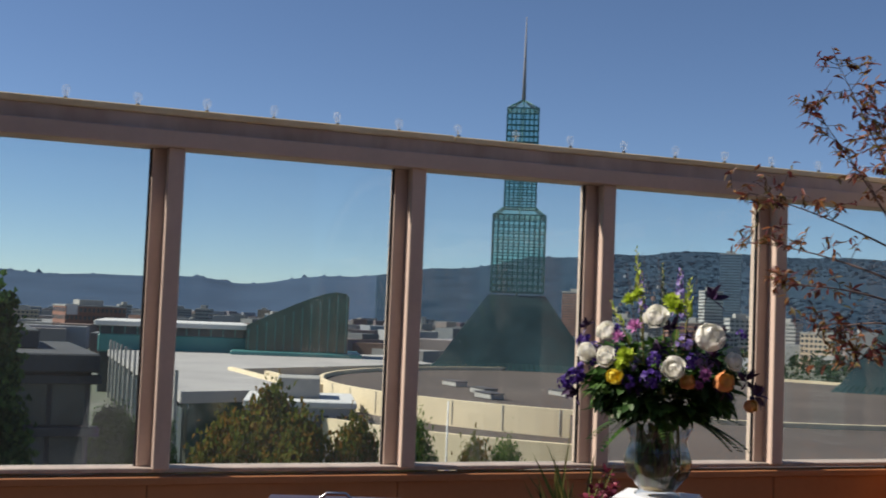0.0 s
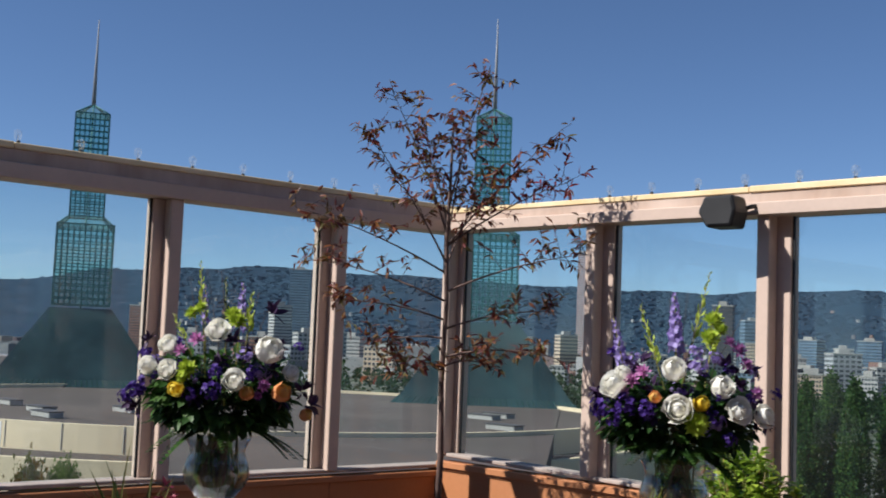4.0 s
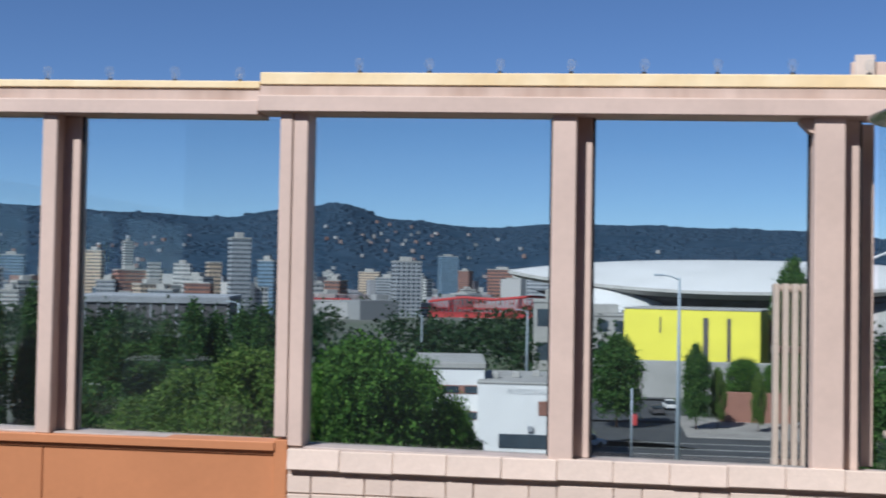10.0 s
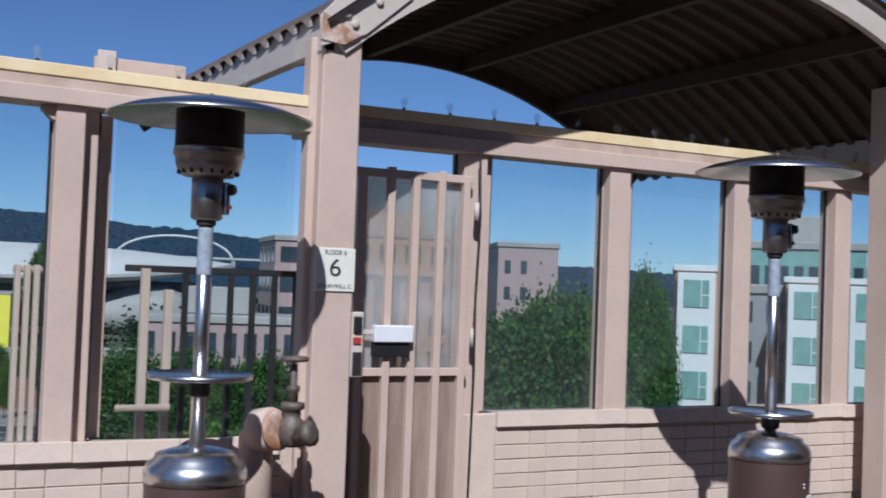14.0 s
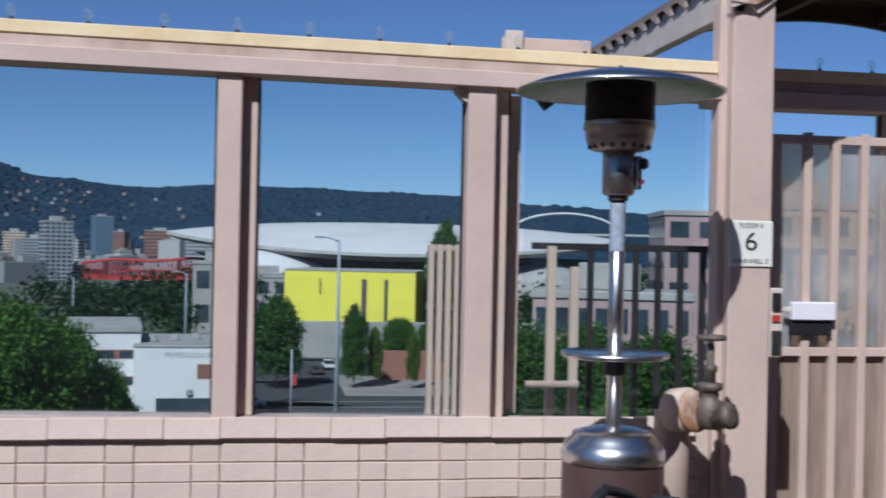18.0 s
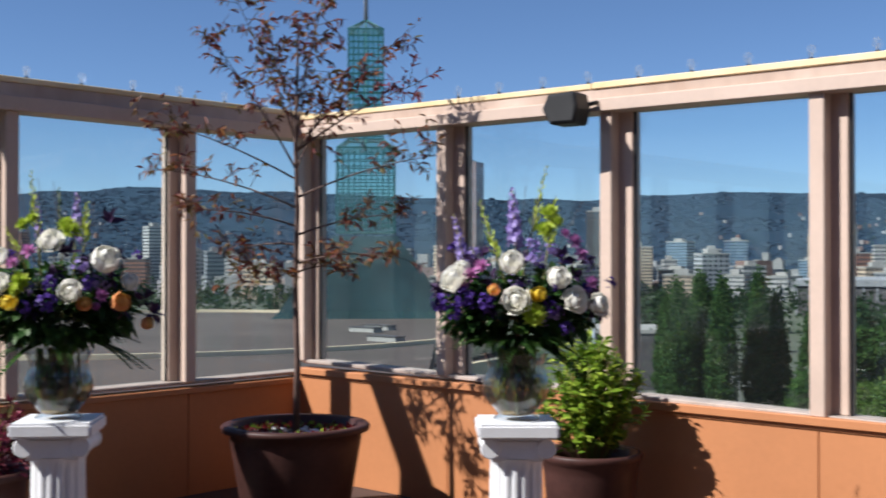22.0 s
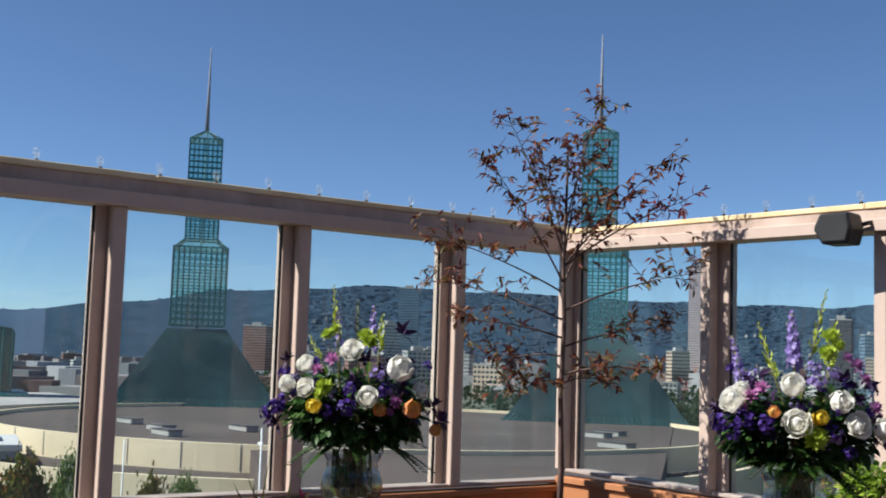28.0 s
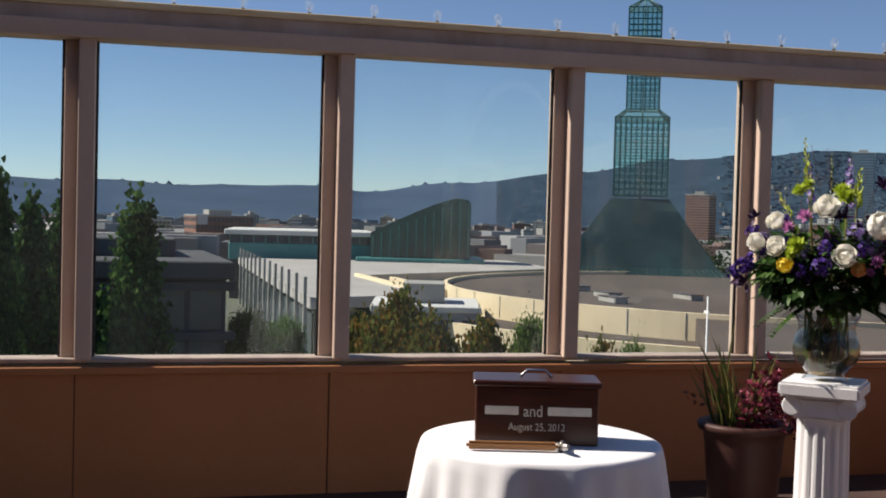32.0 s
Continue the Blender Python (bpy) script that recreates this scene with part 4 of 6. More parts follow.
def cluster_mesh(name, mat, blooms=14, seed=3):
    r, bag = random.Random(seed), Bag()
    for i in range(blooms):
        c = Vector((r.uniform(-1, 1), r.uniform(-1, 1), r.uniform(-0.4, 0.8)))
        c = c.normalized() * r.uniform(0.4, 0.95)
        for k in range(5):
            a = radians(72 * k + r.uniform(-15, 15))
            d = facing(c + Vector((0, 0, 0.3))) @ Vector((math.cos(a), math.sin(a), 0.35))
            bag.leaf(c, d, c, 0.42, 0.34, 0.1, 0.1)
    return bag.mesh(name, mat)


def dark_mesh(name, mat, seed=4):
    r, bag = random.Random(seed), Bag()
    for i in range(11):
        d = Vector((r.uniform(-1, 1), r.uniform(-1, 1), r.uniform(-0.2, 1.1))).normalized()
        bag.leaf(d * 0.1, d, Vector((r.uniform(-1, 1), r.uniform(-1, 1), 0.6)), r.uniform(0.9, 1.4), 0.5, 0.2, 0.2)
    return bag.mesh(name, mat)


BLOOMS = {
    "rose": [rose_mesh("rose", ROSE, FULL, o, k) for o, k in ((1.0, 1), (1.2, 7), (0.85, 9))],
    "yel": [rose_mesh("yellow_rose", YELLOW, BUD, 1.0, 11)],
    "tul": [rose_mesh("tulip", TULIP, BUD[1:], 0.8, 12)],
    "mum": [mum_mesh("chrysanthemum", LIME, 60, s) for s in (2, 5)],
    "pink": [mum_mesh("pink_daisy", PINK, 26, 6)],
    "mag": [mum_mesh("mauve_bloom", MAGENTA, 30, 8)],
    "vio": [cluster_mesh("violet_bloom", VIOLET, 16, s) for s in (3, 13)],
    "lil": [cluster_mesh("lilac_bloom", LILAC, 14, 14)],
    "drk": [dark_mesh("plum_foliage", PLUM, s) for s in (4, 15, 16)],
}
NAMES = {"rose": "rose", "yel": "yellow_rose", "tul": "tulip", "mum": "chrysanthemum", "pink": "pink_daisy", "mag": "mauve_bloom", "vio": "violet_bloom", "lil": "lilac_bloom", "drk": "plum_foliage"}
LABELS = {"rose": "white rose", "yel": "yellow rose", "tul": "orange and yellow tulip", "mum": "lime green bloom", "pink": "pink daisy", "mag": "mauve bloom", "vio": "deep violet blossom", "lil": "pale lilac blossom", "drk": "dark plum leaves"}


def spike(parent, name, mat, base, tip, radius, count, seed, label, sharp=False):
    """An upright flower spike of many small blooms that shrink towards the tip."""
    r, bag = random.Random(seed), Bag()
    radius *= 1.3
    base, tip = Vector(base), Vector(tip)
    axis = (tip - base).normalized()
    for i in range(count):
        s = (i + 0.5) / count
        k = radius * (1 - 0.7 * s) * (1 if not sharp else 0.9)
        a = i * 2.4 + r.uniform(-0.3, 0.3)
        out = axis.orthogonal().normalized()
        out = Matrix.Rotation(a, 3, axis) @ out
        c = base + (tip - base) * s + out * k * 0.45
        if sharp:
            bag.leaf(base + (tip - base) * s, axis * 0.9 + out * 0.55, out, k * 2.2, k * 0.9, 0.1, 0.3)
        else:
            for j in range(4):
                d = Matrix.Rotation(1.57 * j + a, 3, out) @ axis
                bag.leaf(c, d + out * 0.5, out, k * 0.75, k * 0.6, 0.1, 0.1)
    part(name, bag.mesh(name, mat), None, parent, label)
    st = tube([base - axis * 0.30, base, tip], 0.0035, 5, taper=0.0015)
    part("stem", st, STEM, parent)


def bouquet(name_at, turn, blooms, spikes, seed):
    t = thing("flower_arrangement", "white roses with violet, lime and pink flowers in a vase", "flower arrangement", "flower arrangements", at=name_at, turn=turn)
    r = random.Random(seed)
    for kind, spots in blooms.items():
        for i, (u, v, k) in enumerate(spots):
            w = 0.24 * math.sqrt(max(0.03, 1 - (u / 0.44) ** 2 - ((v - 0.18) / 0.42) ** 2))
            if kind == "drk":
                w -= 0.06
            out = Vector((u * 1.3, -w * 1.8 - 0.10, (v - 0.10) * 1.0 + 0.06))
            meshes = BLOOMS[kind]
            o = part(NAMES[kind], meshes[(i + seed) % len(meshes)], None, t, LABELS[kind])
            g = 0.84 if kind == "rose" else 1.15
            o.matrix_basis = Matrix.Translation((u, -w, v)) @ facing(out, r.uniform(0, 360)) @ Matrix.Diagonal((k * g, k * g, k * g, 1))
    for i in range(26):
        u, v = r.uniform(-0.30, 0.32), r.uniform(0.12, 0.42)
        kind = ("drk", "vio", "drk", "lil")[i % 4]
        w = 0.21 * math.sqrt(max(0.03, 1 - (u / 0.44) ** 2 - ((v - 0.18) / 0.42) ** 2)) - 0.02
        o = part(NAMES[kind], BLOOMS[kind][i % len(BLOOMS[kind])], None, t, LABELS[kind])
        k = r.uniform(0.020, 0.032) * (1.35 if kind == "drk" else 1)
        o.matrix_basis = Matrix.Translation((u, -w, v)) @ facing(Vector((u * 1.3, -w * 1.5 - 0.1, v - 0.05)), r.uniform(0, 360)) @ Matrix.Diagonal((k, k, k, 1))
    for nm, mat, b, e, rad, n, lab, sharp in spikes:
        spike(t, nm, mat, b, e, rad, n, r.randrange(999), lab, sharp)
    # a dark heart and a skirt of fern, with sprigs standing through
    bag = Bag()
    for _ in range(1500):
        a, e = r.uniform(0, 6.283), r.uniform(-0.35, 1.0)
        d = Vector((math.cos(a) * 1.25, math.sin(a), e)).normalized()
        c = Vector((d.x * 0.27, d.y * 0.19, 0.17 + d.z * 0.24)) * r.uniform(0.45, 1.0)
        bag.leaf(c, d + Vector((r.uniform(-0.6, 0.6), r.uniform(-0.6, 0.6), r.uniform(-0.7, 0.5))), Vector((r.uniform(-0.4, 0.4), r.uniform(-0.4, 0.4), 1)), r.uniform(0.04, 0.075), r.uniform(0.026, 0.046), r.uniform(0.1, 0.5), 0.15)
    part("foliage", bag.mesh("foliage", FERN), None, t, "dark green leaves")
    for i in range(11):
        a = r.uniform(0, 6.283)
        way = Vector((math.cos(a), math.sin(a) * 0.8, r.uniform(-0.25, 0.35))).normalized()
        root = Vector((way.x * 0.08, way.y * 0.08, 0.06))
        fr = Bag()
        length = r.uniform(0.17, 0.27)
        for k in range(16):
            s = k / 15
            c = root + way * (length * s) - Vector((0, 0, 0.08 * s * s))
            for sd in (-1, 1):
                side = way.cross(Vector((0, 0, 1))).normalized() * sd
                fr.leaf(c, side + way * 0.7, Vector((0, 0, 1)), 0.062 * (1 - 0.7 * s) + 0.008, 0.018, 0.2, 0.1)
        part("fern_frond", fr.mesh("fern_frond", FERN), None, t)
    for i in range(5):
        u = r.uniform(-0.16, 0.16)
        part("twig", tube([(u * 0.3, 0, 0.05), (u, r.uniform(-0.05, 0.05), 0.38), (u * 1.5 + r.uniform(-0.05, 0.05), 0, r.uniform(0.55, 0.68))], 0.0022, 5, taper=0.001), BARK, t)
    return t


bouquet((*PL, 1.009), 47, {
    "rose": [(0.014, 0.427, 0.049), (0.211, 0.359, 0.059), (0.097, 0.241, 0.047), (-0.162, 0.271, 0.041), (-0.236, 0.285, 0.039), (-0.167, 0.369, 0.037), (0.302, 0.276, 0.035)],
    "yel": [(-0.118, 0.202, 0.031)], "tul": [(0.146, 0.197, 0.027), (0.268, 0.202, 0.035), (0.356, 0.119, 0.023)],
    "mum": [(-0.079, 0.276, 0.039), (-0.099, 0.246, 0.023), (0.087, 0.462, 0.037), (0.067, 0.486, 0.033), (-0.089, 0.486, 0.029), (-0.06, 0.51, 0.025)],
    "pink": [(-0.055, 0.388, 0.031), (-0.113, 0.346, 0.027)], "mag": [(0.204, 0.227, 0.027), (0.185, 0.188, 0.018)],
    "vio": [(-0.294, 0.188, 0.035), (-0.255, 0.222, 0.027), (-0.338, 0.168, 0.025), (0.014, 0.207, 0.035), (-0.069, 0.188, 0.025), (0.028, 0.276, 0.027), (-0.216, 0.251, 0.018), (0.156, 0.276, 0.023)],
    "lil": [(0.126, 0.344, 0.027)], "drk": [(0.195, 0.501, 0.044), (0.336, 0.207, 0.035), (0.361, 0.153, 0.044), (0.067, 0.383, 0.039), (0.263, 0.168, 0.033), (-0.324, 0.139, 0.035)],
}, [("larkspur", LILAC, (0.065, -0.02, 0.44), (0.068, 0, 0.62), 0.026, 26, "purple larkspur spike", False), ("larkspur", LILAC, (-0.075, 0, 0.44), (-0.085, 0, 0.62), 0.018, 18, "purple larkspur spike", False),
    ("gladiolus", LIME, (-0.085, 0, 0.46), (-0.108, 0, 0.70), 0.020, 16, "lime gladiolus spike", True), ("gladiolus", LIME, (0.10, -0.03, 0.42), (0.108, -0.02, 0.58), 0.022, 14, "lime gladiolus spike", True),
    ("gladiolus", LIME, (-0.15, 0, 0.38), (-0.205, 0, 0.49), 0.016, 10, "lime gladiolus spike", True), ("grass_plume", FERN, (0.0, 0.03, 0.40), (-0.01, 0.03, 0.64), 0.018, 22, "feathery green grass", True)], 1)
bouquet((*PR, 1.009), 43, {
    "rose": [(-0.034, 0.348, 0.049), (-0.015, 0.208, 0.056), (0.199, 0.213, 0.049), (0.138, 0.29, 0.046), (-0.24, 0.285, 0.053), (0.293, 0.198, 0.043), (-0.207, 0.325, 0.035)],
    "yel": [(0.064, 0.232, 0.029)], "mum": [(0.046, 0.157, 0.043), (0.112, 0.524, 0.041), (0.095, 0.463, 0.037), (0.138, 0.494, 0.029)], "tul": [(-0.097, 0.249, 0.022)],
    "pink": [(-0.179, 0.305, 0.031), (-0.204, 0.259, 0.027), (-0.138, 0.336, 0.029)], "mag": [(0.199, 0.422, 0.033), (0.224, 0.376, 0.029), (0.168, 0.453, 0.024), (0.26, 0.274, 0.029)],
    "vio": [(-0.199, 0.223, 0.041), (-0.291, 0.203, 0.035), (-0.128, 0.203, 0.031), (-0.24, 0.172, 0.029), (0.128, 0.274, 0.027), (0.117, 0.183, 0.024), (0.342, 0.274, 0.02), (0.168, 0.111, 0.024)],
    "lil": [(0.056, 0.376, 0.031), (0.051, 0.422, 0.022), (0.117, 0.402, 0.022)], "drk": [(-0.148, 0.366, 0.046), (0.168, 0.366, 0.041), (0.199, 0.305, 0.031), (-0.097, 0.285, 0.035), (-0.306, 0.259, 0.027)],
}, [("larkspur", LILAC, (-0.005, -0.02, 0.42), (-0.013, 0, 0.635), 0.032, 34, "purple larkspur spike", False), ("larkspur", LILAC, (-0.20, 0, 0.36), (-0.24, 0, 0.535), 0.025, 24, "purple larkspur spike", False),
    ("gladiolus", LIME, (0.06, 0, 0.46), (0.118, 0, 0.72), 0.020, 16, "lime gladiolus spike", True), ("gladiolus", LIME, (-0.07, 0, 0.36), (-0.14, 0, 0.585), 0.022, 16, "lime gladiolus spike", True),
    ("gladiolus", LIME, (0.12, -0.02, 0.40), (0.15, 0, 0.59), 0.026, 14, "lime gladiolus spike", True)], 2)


# ---- potted plants ----
def pot(at, name, label, rim, foot, height, lip):
    t = thing(name, label, "plant pot", at=at)
    part("body", lathe([(foot, 0.0), (foot + 0.01, 0.01), (rim - 0.02, height - 0.10), (rim - 0.012, height - 0.045), (rim + lip, height - 0.035), (rim + lip + 0.006, height - 0.012), (rim + lip - 0.006, height), (rim - 0.03, height - 0.004), (rim - 0.045, height - 0.05), (rim - 0.05, height - 0.09)], 48, caps=False), POT, t)
    part("soil", lathe([(rim - 0.045, height - 0.075), (rim * 0.5, height - 0.06), (0.001, height - 0.058)], 32), SOIL, t)
    return t


TP = Vector((-4.60, 4.44, 0))
pot(TP, "plant_pot", "large round brown glazed pot with a rolled rim", 0.365, 0.27, 0.50, 0.025)
bits, peb = [Bag(), Bag()], bmesh.new()
r = random.Random(8)
for i in range(260):
    a, k = r.uniform(0, 6.28), r.uniform(0.16, 0.33)
    c = TP + Vector((k * math.cos(a), k * math.sin(a), 0.452))
    bits[0 if i % 3 else 1].leaf(c, Vector((r.uniform(-1, 1), r.uniform(-1, 1), r.uniform(0.4, 1.6))), Vector((r.uniform(-1, 1), r.uniform(-1, 1), 0.2)), r.uniform(0.02, 0.05), 0.018, 0.3)
for i in range(46):
    a, k = r.uniform(0, 6.28), r.uniform(0.05, 0.24)
    lathe([(0.001, 0), (0.012, 0.004), (0.010, 0.010), (0.001, 0.013)], 6, peb, caps=False, m=pose(k * math.cos(a), k * math.sin(a), 0.446, 0, 0, 0))
tagged(part("ground_cover_red", bits[0].mesh("ground_cover_red", RUBY), None), "small red sedum leaves in the large pot", "groundcover plant", kind="stuff")
tagged(part("ground_cover_green", bits[1].mesh("ground_cover_green", GREEN), None), "small yellow-green leaves in the large pot", "groundcover plant", kind="stuff")
pb = tagged(part("pebbles", peb, WHITE), "white pebbles on dark potting soil", "pebbles", kind="stuff")
pb.location = TP

tree = thing("small_tree", "slender young tree with sparse bronze-red leaves", "tree", at=TP + Vector((0, 0, 0.43)))
U = Vector((0.68, 0.733, 0))
W = Vector((0.733, -0.68, 0))
part("trunk", tube([(0, 0, 0), (0.004, 0.006, 0.4), (-0.006, 0.0, 0.8), (0.006, 0.004, 1.2), (0.0, -0.006, 1.55), (0.008, 0, 1.9), (0.012, 0.0, 2.2)], 0.019, 10, taper=0.006), YOUNG, tree)
TREE_LIMBS = [(2.0, -0.33, 2.78, 0.05), (2.05, -0.16, 2.64, -0.1), (2.15, 0.20, 2.93, 0.08), (2.0, 0.10, 2.66, -0.1), (1.95, 0.52, 2.52, 0.1), (1.95, 0.66, 2.34, -0.12),
         (1.80, -0.82, 2.12, 0.1), (1.65, -0.76, 1.86, -0.12), (1.55, -0.60, 1.62, 0.2), (1.45, -0.42, 1.38, -0.2), (1.70, 0.75, 1.92, 0.15),
         (1.50, 0.62, 1.62, -0.2), (1.35, 0.55, 1.38, 0.2), (1.85, -0.42, 2.50, 0.3), (1.85, 0.22, 2.40, -0.3), (1.30, -0.22, 1.25, 0.2), (1.30, 0.28, 1.30, -0.25)]
r = random.Random(21)
for n, (z0, u, z1, w) in enumerate(TREE_LIMBS):
    a = Vector((0, 0, z0 - 0.43))
    e = U * u + W * w + Vector((0, 0, z1 - 0.43))
    steep = z1 - z0 > 0.45
    mid = a.lerp(e, 0.5) + (Vector((0, 0, -0.06)) - U * u * 0.18 if steep else Vector((0, 0, 0.07)))
    path = [a + (mid - a) * (2 * s * (1 - s)) + (e - a) * (s * s) for s in (i / 9 for i in range(10))]
    limb = part("limb", tube(path, 0.0065, 6, taper=0.0015), YOUNG, tree)
    lv, tw = Bag(), bmesh.new()
    for k in range(26 if steep else 19):
        s = r.uniform(0.2, 1.0) ** 0.7
        p = path[min(8, int(s * 9))].lerp(path[min(9, int(s * 9) + 1)], s * 9 % 1)
        d = Vector((r.uniform(-1, 1), r.uniform(-1, 1), r.uniform(-0.3, 0.9))).normalized() * r.uniform(0.07, 0.21)
        tube([p, p + d * 0.6, p + d + Vector((0, 0, -0.012))], 0.0022, 4, tw, taper=0.001)
        for j in range(7):
            q = p + d * r.uniform(0.25, 1.05)
            g = Vector((r.uniform(-1, 1), r.uniform(-1, 1), r.uniform(-1.0, 0.5))) + d.normalized() * 0.6
            lv.leaf(q, g, Vector((r.uniform(-1, 1), r.uniform(-1, 1), 0.8)), r.uniform(0.036, 0.064), r.uniform(0.012, 0.019), r.uniform(0, 0.5), 0.25)
    tagged(part("twig_spray", tw, BARK, limb), kind="stuff")
    part("foliage", lv.mesh("foliage", RUBY if n == 5 else AUTUMN), None, limb)

BP = Vector((-2.995, 4.87, 0))
pot(BP, "plant_pot", "dark brown tapered pot beside the boarding", 0.238, 0.175, 0.48, 0.0)
bush = thing("potted_shrub", "dense leafy green shrub in a brown pot", "shrub", at=BP + Vector((0, 0, 0.42)))
lv, st = Bag(), bmesh.new()
for i in range(110):
    a, k = r.uniform(0, 6.283), r.uniform(0.05, 1)
    top = Vector((math.cos(a) * 0.30 * k, math.sin(a) * 0.27 * k, 0.53 - 0.30 * k ** 3 + r.uniform(-0.05, 0.05)))
    root = Vector((math.cos(a) * 0.07 * k, math.sin(a) * 0.07 * k, 0.0))
    tube([root, root.lerp(top, 0.5) + Vector((0, 0, 0.03)), top], 0.003, 5, st, taper=0.0015)
    for j in range(30):
        s = r.uniform(0.25, 1.03)
        p = root.lerp(top, s)
        d = Vector((r.uniform(-1, 1), r.uniform(-1, 1), r.uniform(-0.2, 0.8)))
        lv.leaf(p, d, Vector((r.uniform(-0.5, 0.5), r.uniform(-0.5, 0.5), 1)), r.uniform(0.034, 0.060), r.uniform(0.020, 0.033), 0.25, 0.12)
tagged(part("stem_base", st, STEM, bush), kind="stuff")
part("foliage", lv.mesh("foliage", GREEN), None, bush)

GP = Vector((-4.54, 2.69, 0))
pot(GP, "plant_pot", "tall dark square-shouldered pot with grasses", 0.19, 0.13, 0.49, 0.01)
grass = thing("potted_grass", "stiff green blade grass in a dark pot", "grass plant", at=GP + Vector((-0.03, -0.05, 0.42)))
lv = Bag()
for i in range(34):
    d = Vector((r.uniform(-0.62, 0.62), r.uniform(-0.62, 0.62), 1.0)).normalized()
    lv.leaf(Vector((r.uniform(-0.06, 0.06), r.uniform(-0.06, 0.06), 0)), d, Vector((r.uniform(-1, 1), r.uniform(-1, 1), 0)), r.uniform(0.28, 0.56), r.uniform(0.011, 0.020), r.uniform(0.0, 0.22), 0.3)
part("blades", lv.mesh("blades", island_material("grass blades", ((0.03, 0.055, 0.014), (0.10, 0.12, 0.03), (0.22, 0.19, 0.06)), 0.45, 0.25)), None, grass)
heu = thing("red_leaf_plant", "dark red leafy plant in a dark pot", "red plant", at=GP + Vector((0.06, 0.09, 0.42)))
lv = Bag()
for i in range(520):
    a, k = r.uniform(0, 6.283), r.random()
    c = Vector((math.cos(a) * 0.14 * k, math.sin(a) * 0.15 * k, 0.02 + r.random() * 0.34 * (1 - 0.5 * k)))
    lv.leaf(c, Vector((r.uniform(-1, 1), r.uniform(-1, 1), r.uniform(-0.2, 1))), Vector((r.uniform(-0.6, 0.6), r.uniform(-0.6, 0.6), 1)), r.uniform(0.025, 0.05), r.uniform(0.016, 0.028), 0.25, 0.15)
part("foliage", lv.mesh("foliage", island_material("burgundy leaves", ((0.05, 0.008, 0.018), (0.16, 0.02, 0.045), (0.36, 0.06, 0.10)), 0.5, 0.3)), None, heu)
sp = Bag()
for i in range(40):
    d = Vector((-0.9 + r.uniform(-0.3, 0.3), -0.35 + r.uniform(-0.3, 0.3), 0.5))
    p = Vector((-0.10, -0.16, 0.06)) + d * r.uniform(0, 0.22)
    sp.leaf(p, Vector((r.uniform(-1, 1), r.uniform(-1, 1), r.uniform(-0.4, 0.8))), Vector((0, 0, 1)), 0.026, 0.016)
tagged(part("trailing_sprig", sp.mesh("trailing_sprig", AUTUMN), None, heu), kind="stuff")


# ---- the town below and beyond ----
GZ = -18.0


def out(bearing, dist, z=GZ):
    """A place by its bearing (degrees to the left of +y) and distance from the terrace."""
    a = radians(bearing)
    return Vector((-math.sin(a) * dist, 0.3 + math.cos(a) * dist, z))


EARTH = material("town ground", (0.115, 0.115, 0.10), 0.95, spread=0.3, scale=0.02, grain=0.4, bump=0.1, tone=(0.07, 0.095, 0.05))
ASPHALT = material("asphalt", (0.062, 0.064, 0.068), 0.9, spread=0.15, scale=0.15, grain=6, bump=0.1)
PAVE = material("concrete pavement", (0.30, 0.28, 0.26), 0.9, spread=0.12, scale=0.3, grain=6, bump=0.1)
PAINT = material("road paint", (0.55, 0.54, 0.50), 0.8, spread=0.1)
GRAVEL = material("gravel roof", (0.092, 0.072, 0.064), 0.95, spread=0.12, scale=0.06, grain=2.0, bump=0.2)
STUCCO = material("cream concrete", (0.76, 0.63, 0.43), 0.8, spread=0.07, scale=0.15, grain=2, bump=0.1)
ROOFW = material("white roof membrane", (0.62, 0.61, 0.60), 0.7, spread=0.05, scale=0.1, grain=1.5, bump=0.05)
CONC = material("grey concrete", (0.36, 0.35, 0.33), 0.85, spread=0.1, scale=0.2, grain=3, bump=0.1)
WALLS = [material("pale wall", (0.46, 0.45, 0.43), 0.8, spread=0.06, scale=0.1, grain=1, per_object=0.12), material("tan wall", (0.48, 0.37, 0.27), 0.8, spread=0.08, scale=0.1, grain=1, per_object=0.15),
         material("brick wall", (0.27, 0.13, 0.095), 0.85, spread=0.1, scale=0.1, grain=1, per_object=0.15), material("grey wall", (0.30, 0.31, 0.33), 0.8, spread=0.08, scale=0.1, grain=1, per_object=0.15),
         material("blue glass wall", (0.16, 0.24, 0.33), 0.25, spread=0.1, scale=0.2, grain=1, per_object=0.15), material("dark wall", (0.085, 0.08, 0.085), 0.6, spread=0.15, scale=0.2, grain=1),
         material("rose granite", (0.40, 0.29, 0.28), 0.5, spread=0.06, scale=0.1, grain=1)]
PANE = material("far window glass", (0.05, 0.07, 0.09), 0.12, spread=0.2, scale=0.3, grain=1, specular=0.8)
TEALP = material("teal metal", (0.075, 0.27, 0.26), 0.45, spread=0.08, scale=0.1, grain=1)
GREENG = material("green tinted glazing", (0.028, 0.085, 0.07), 0.18, spread=0.2, scale=0.12, grain=0.8, bump=0.05, specular=0.8)
YELLOWW = material("yellow building wrap", (0.78, 0.70, 0.075), 0.7, spread=0.05, scale=0.25, grain=2, bump=0.2)
REDM = material("red painted steel", (0.46, 0.05, 0.05), 0.6, spread=0.1)

ground = tagged(part("ground", box(-4900, 4900, -4900, 4900, GZ - 0.5, GZ, 0), EARTH), "wide town ground of earth, grass and paving", "ground", kind="structure")


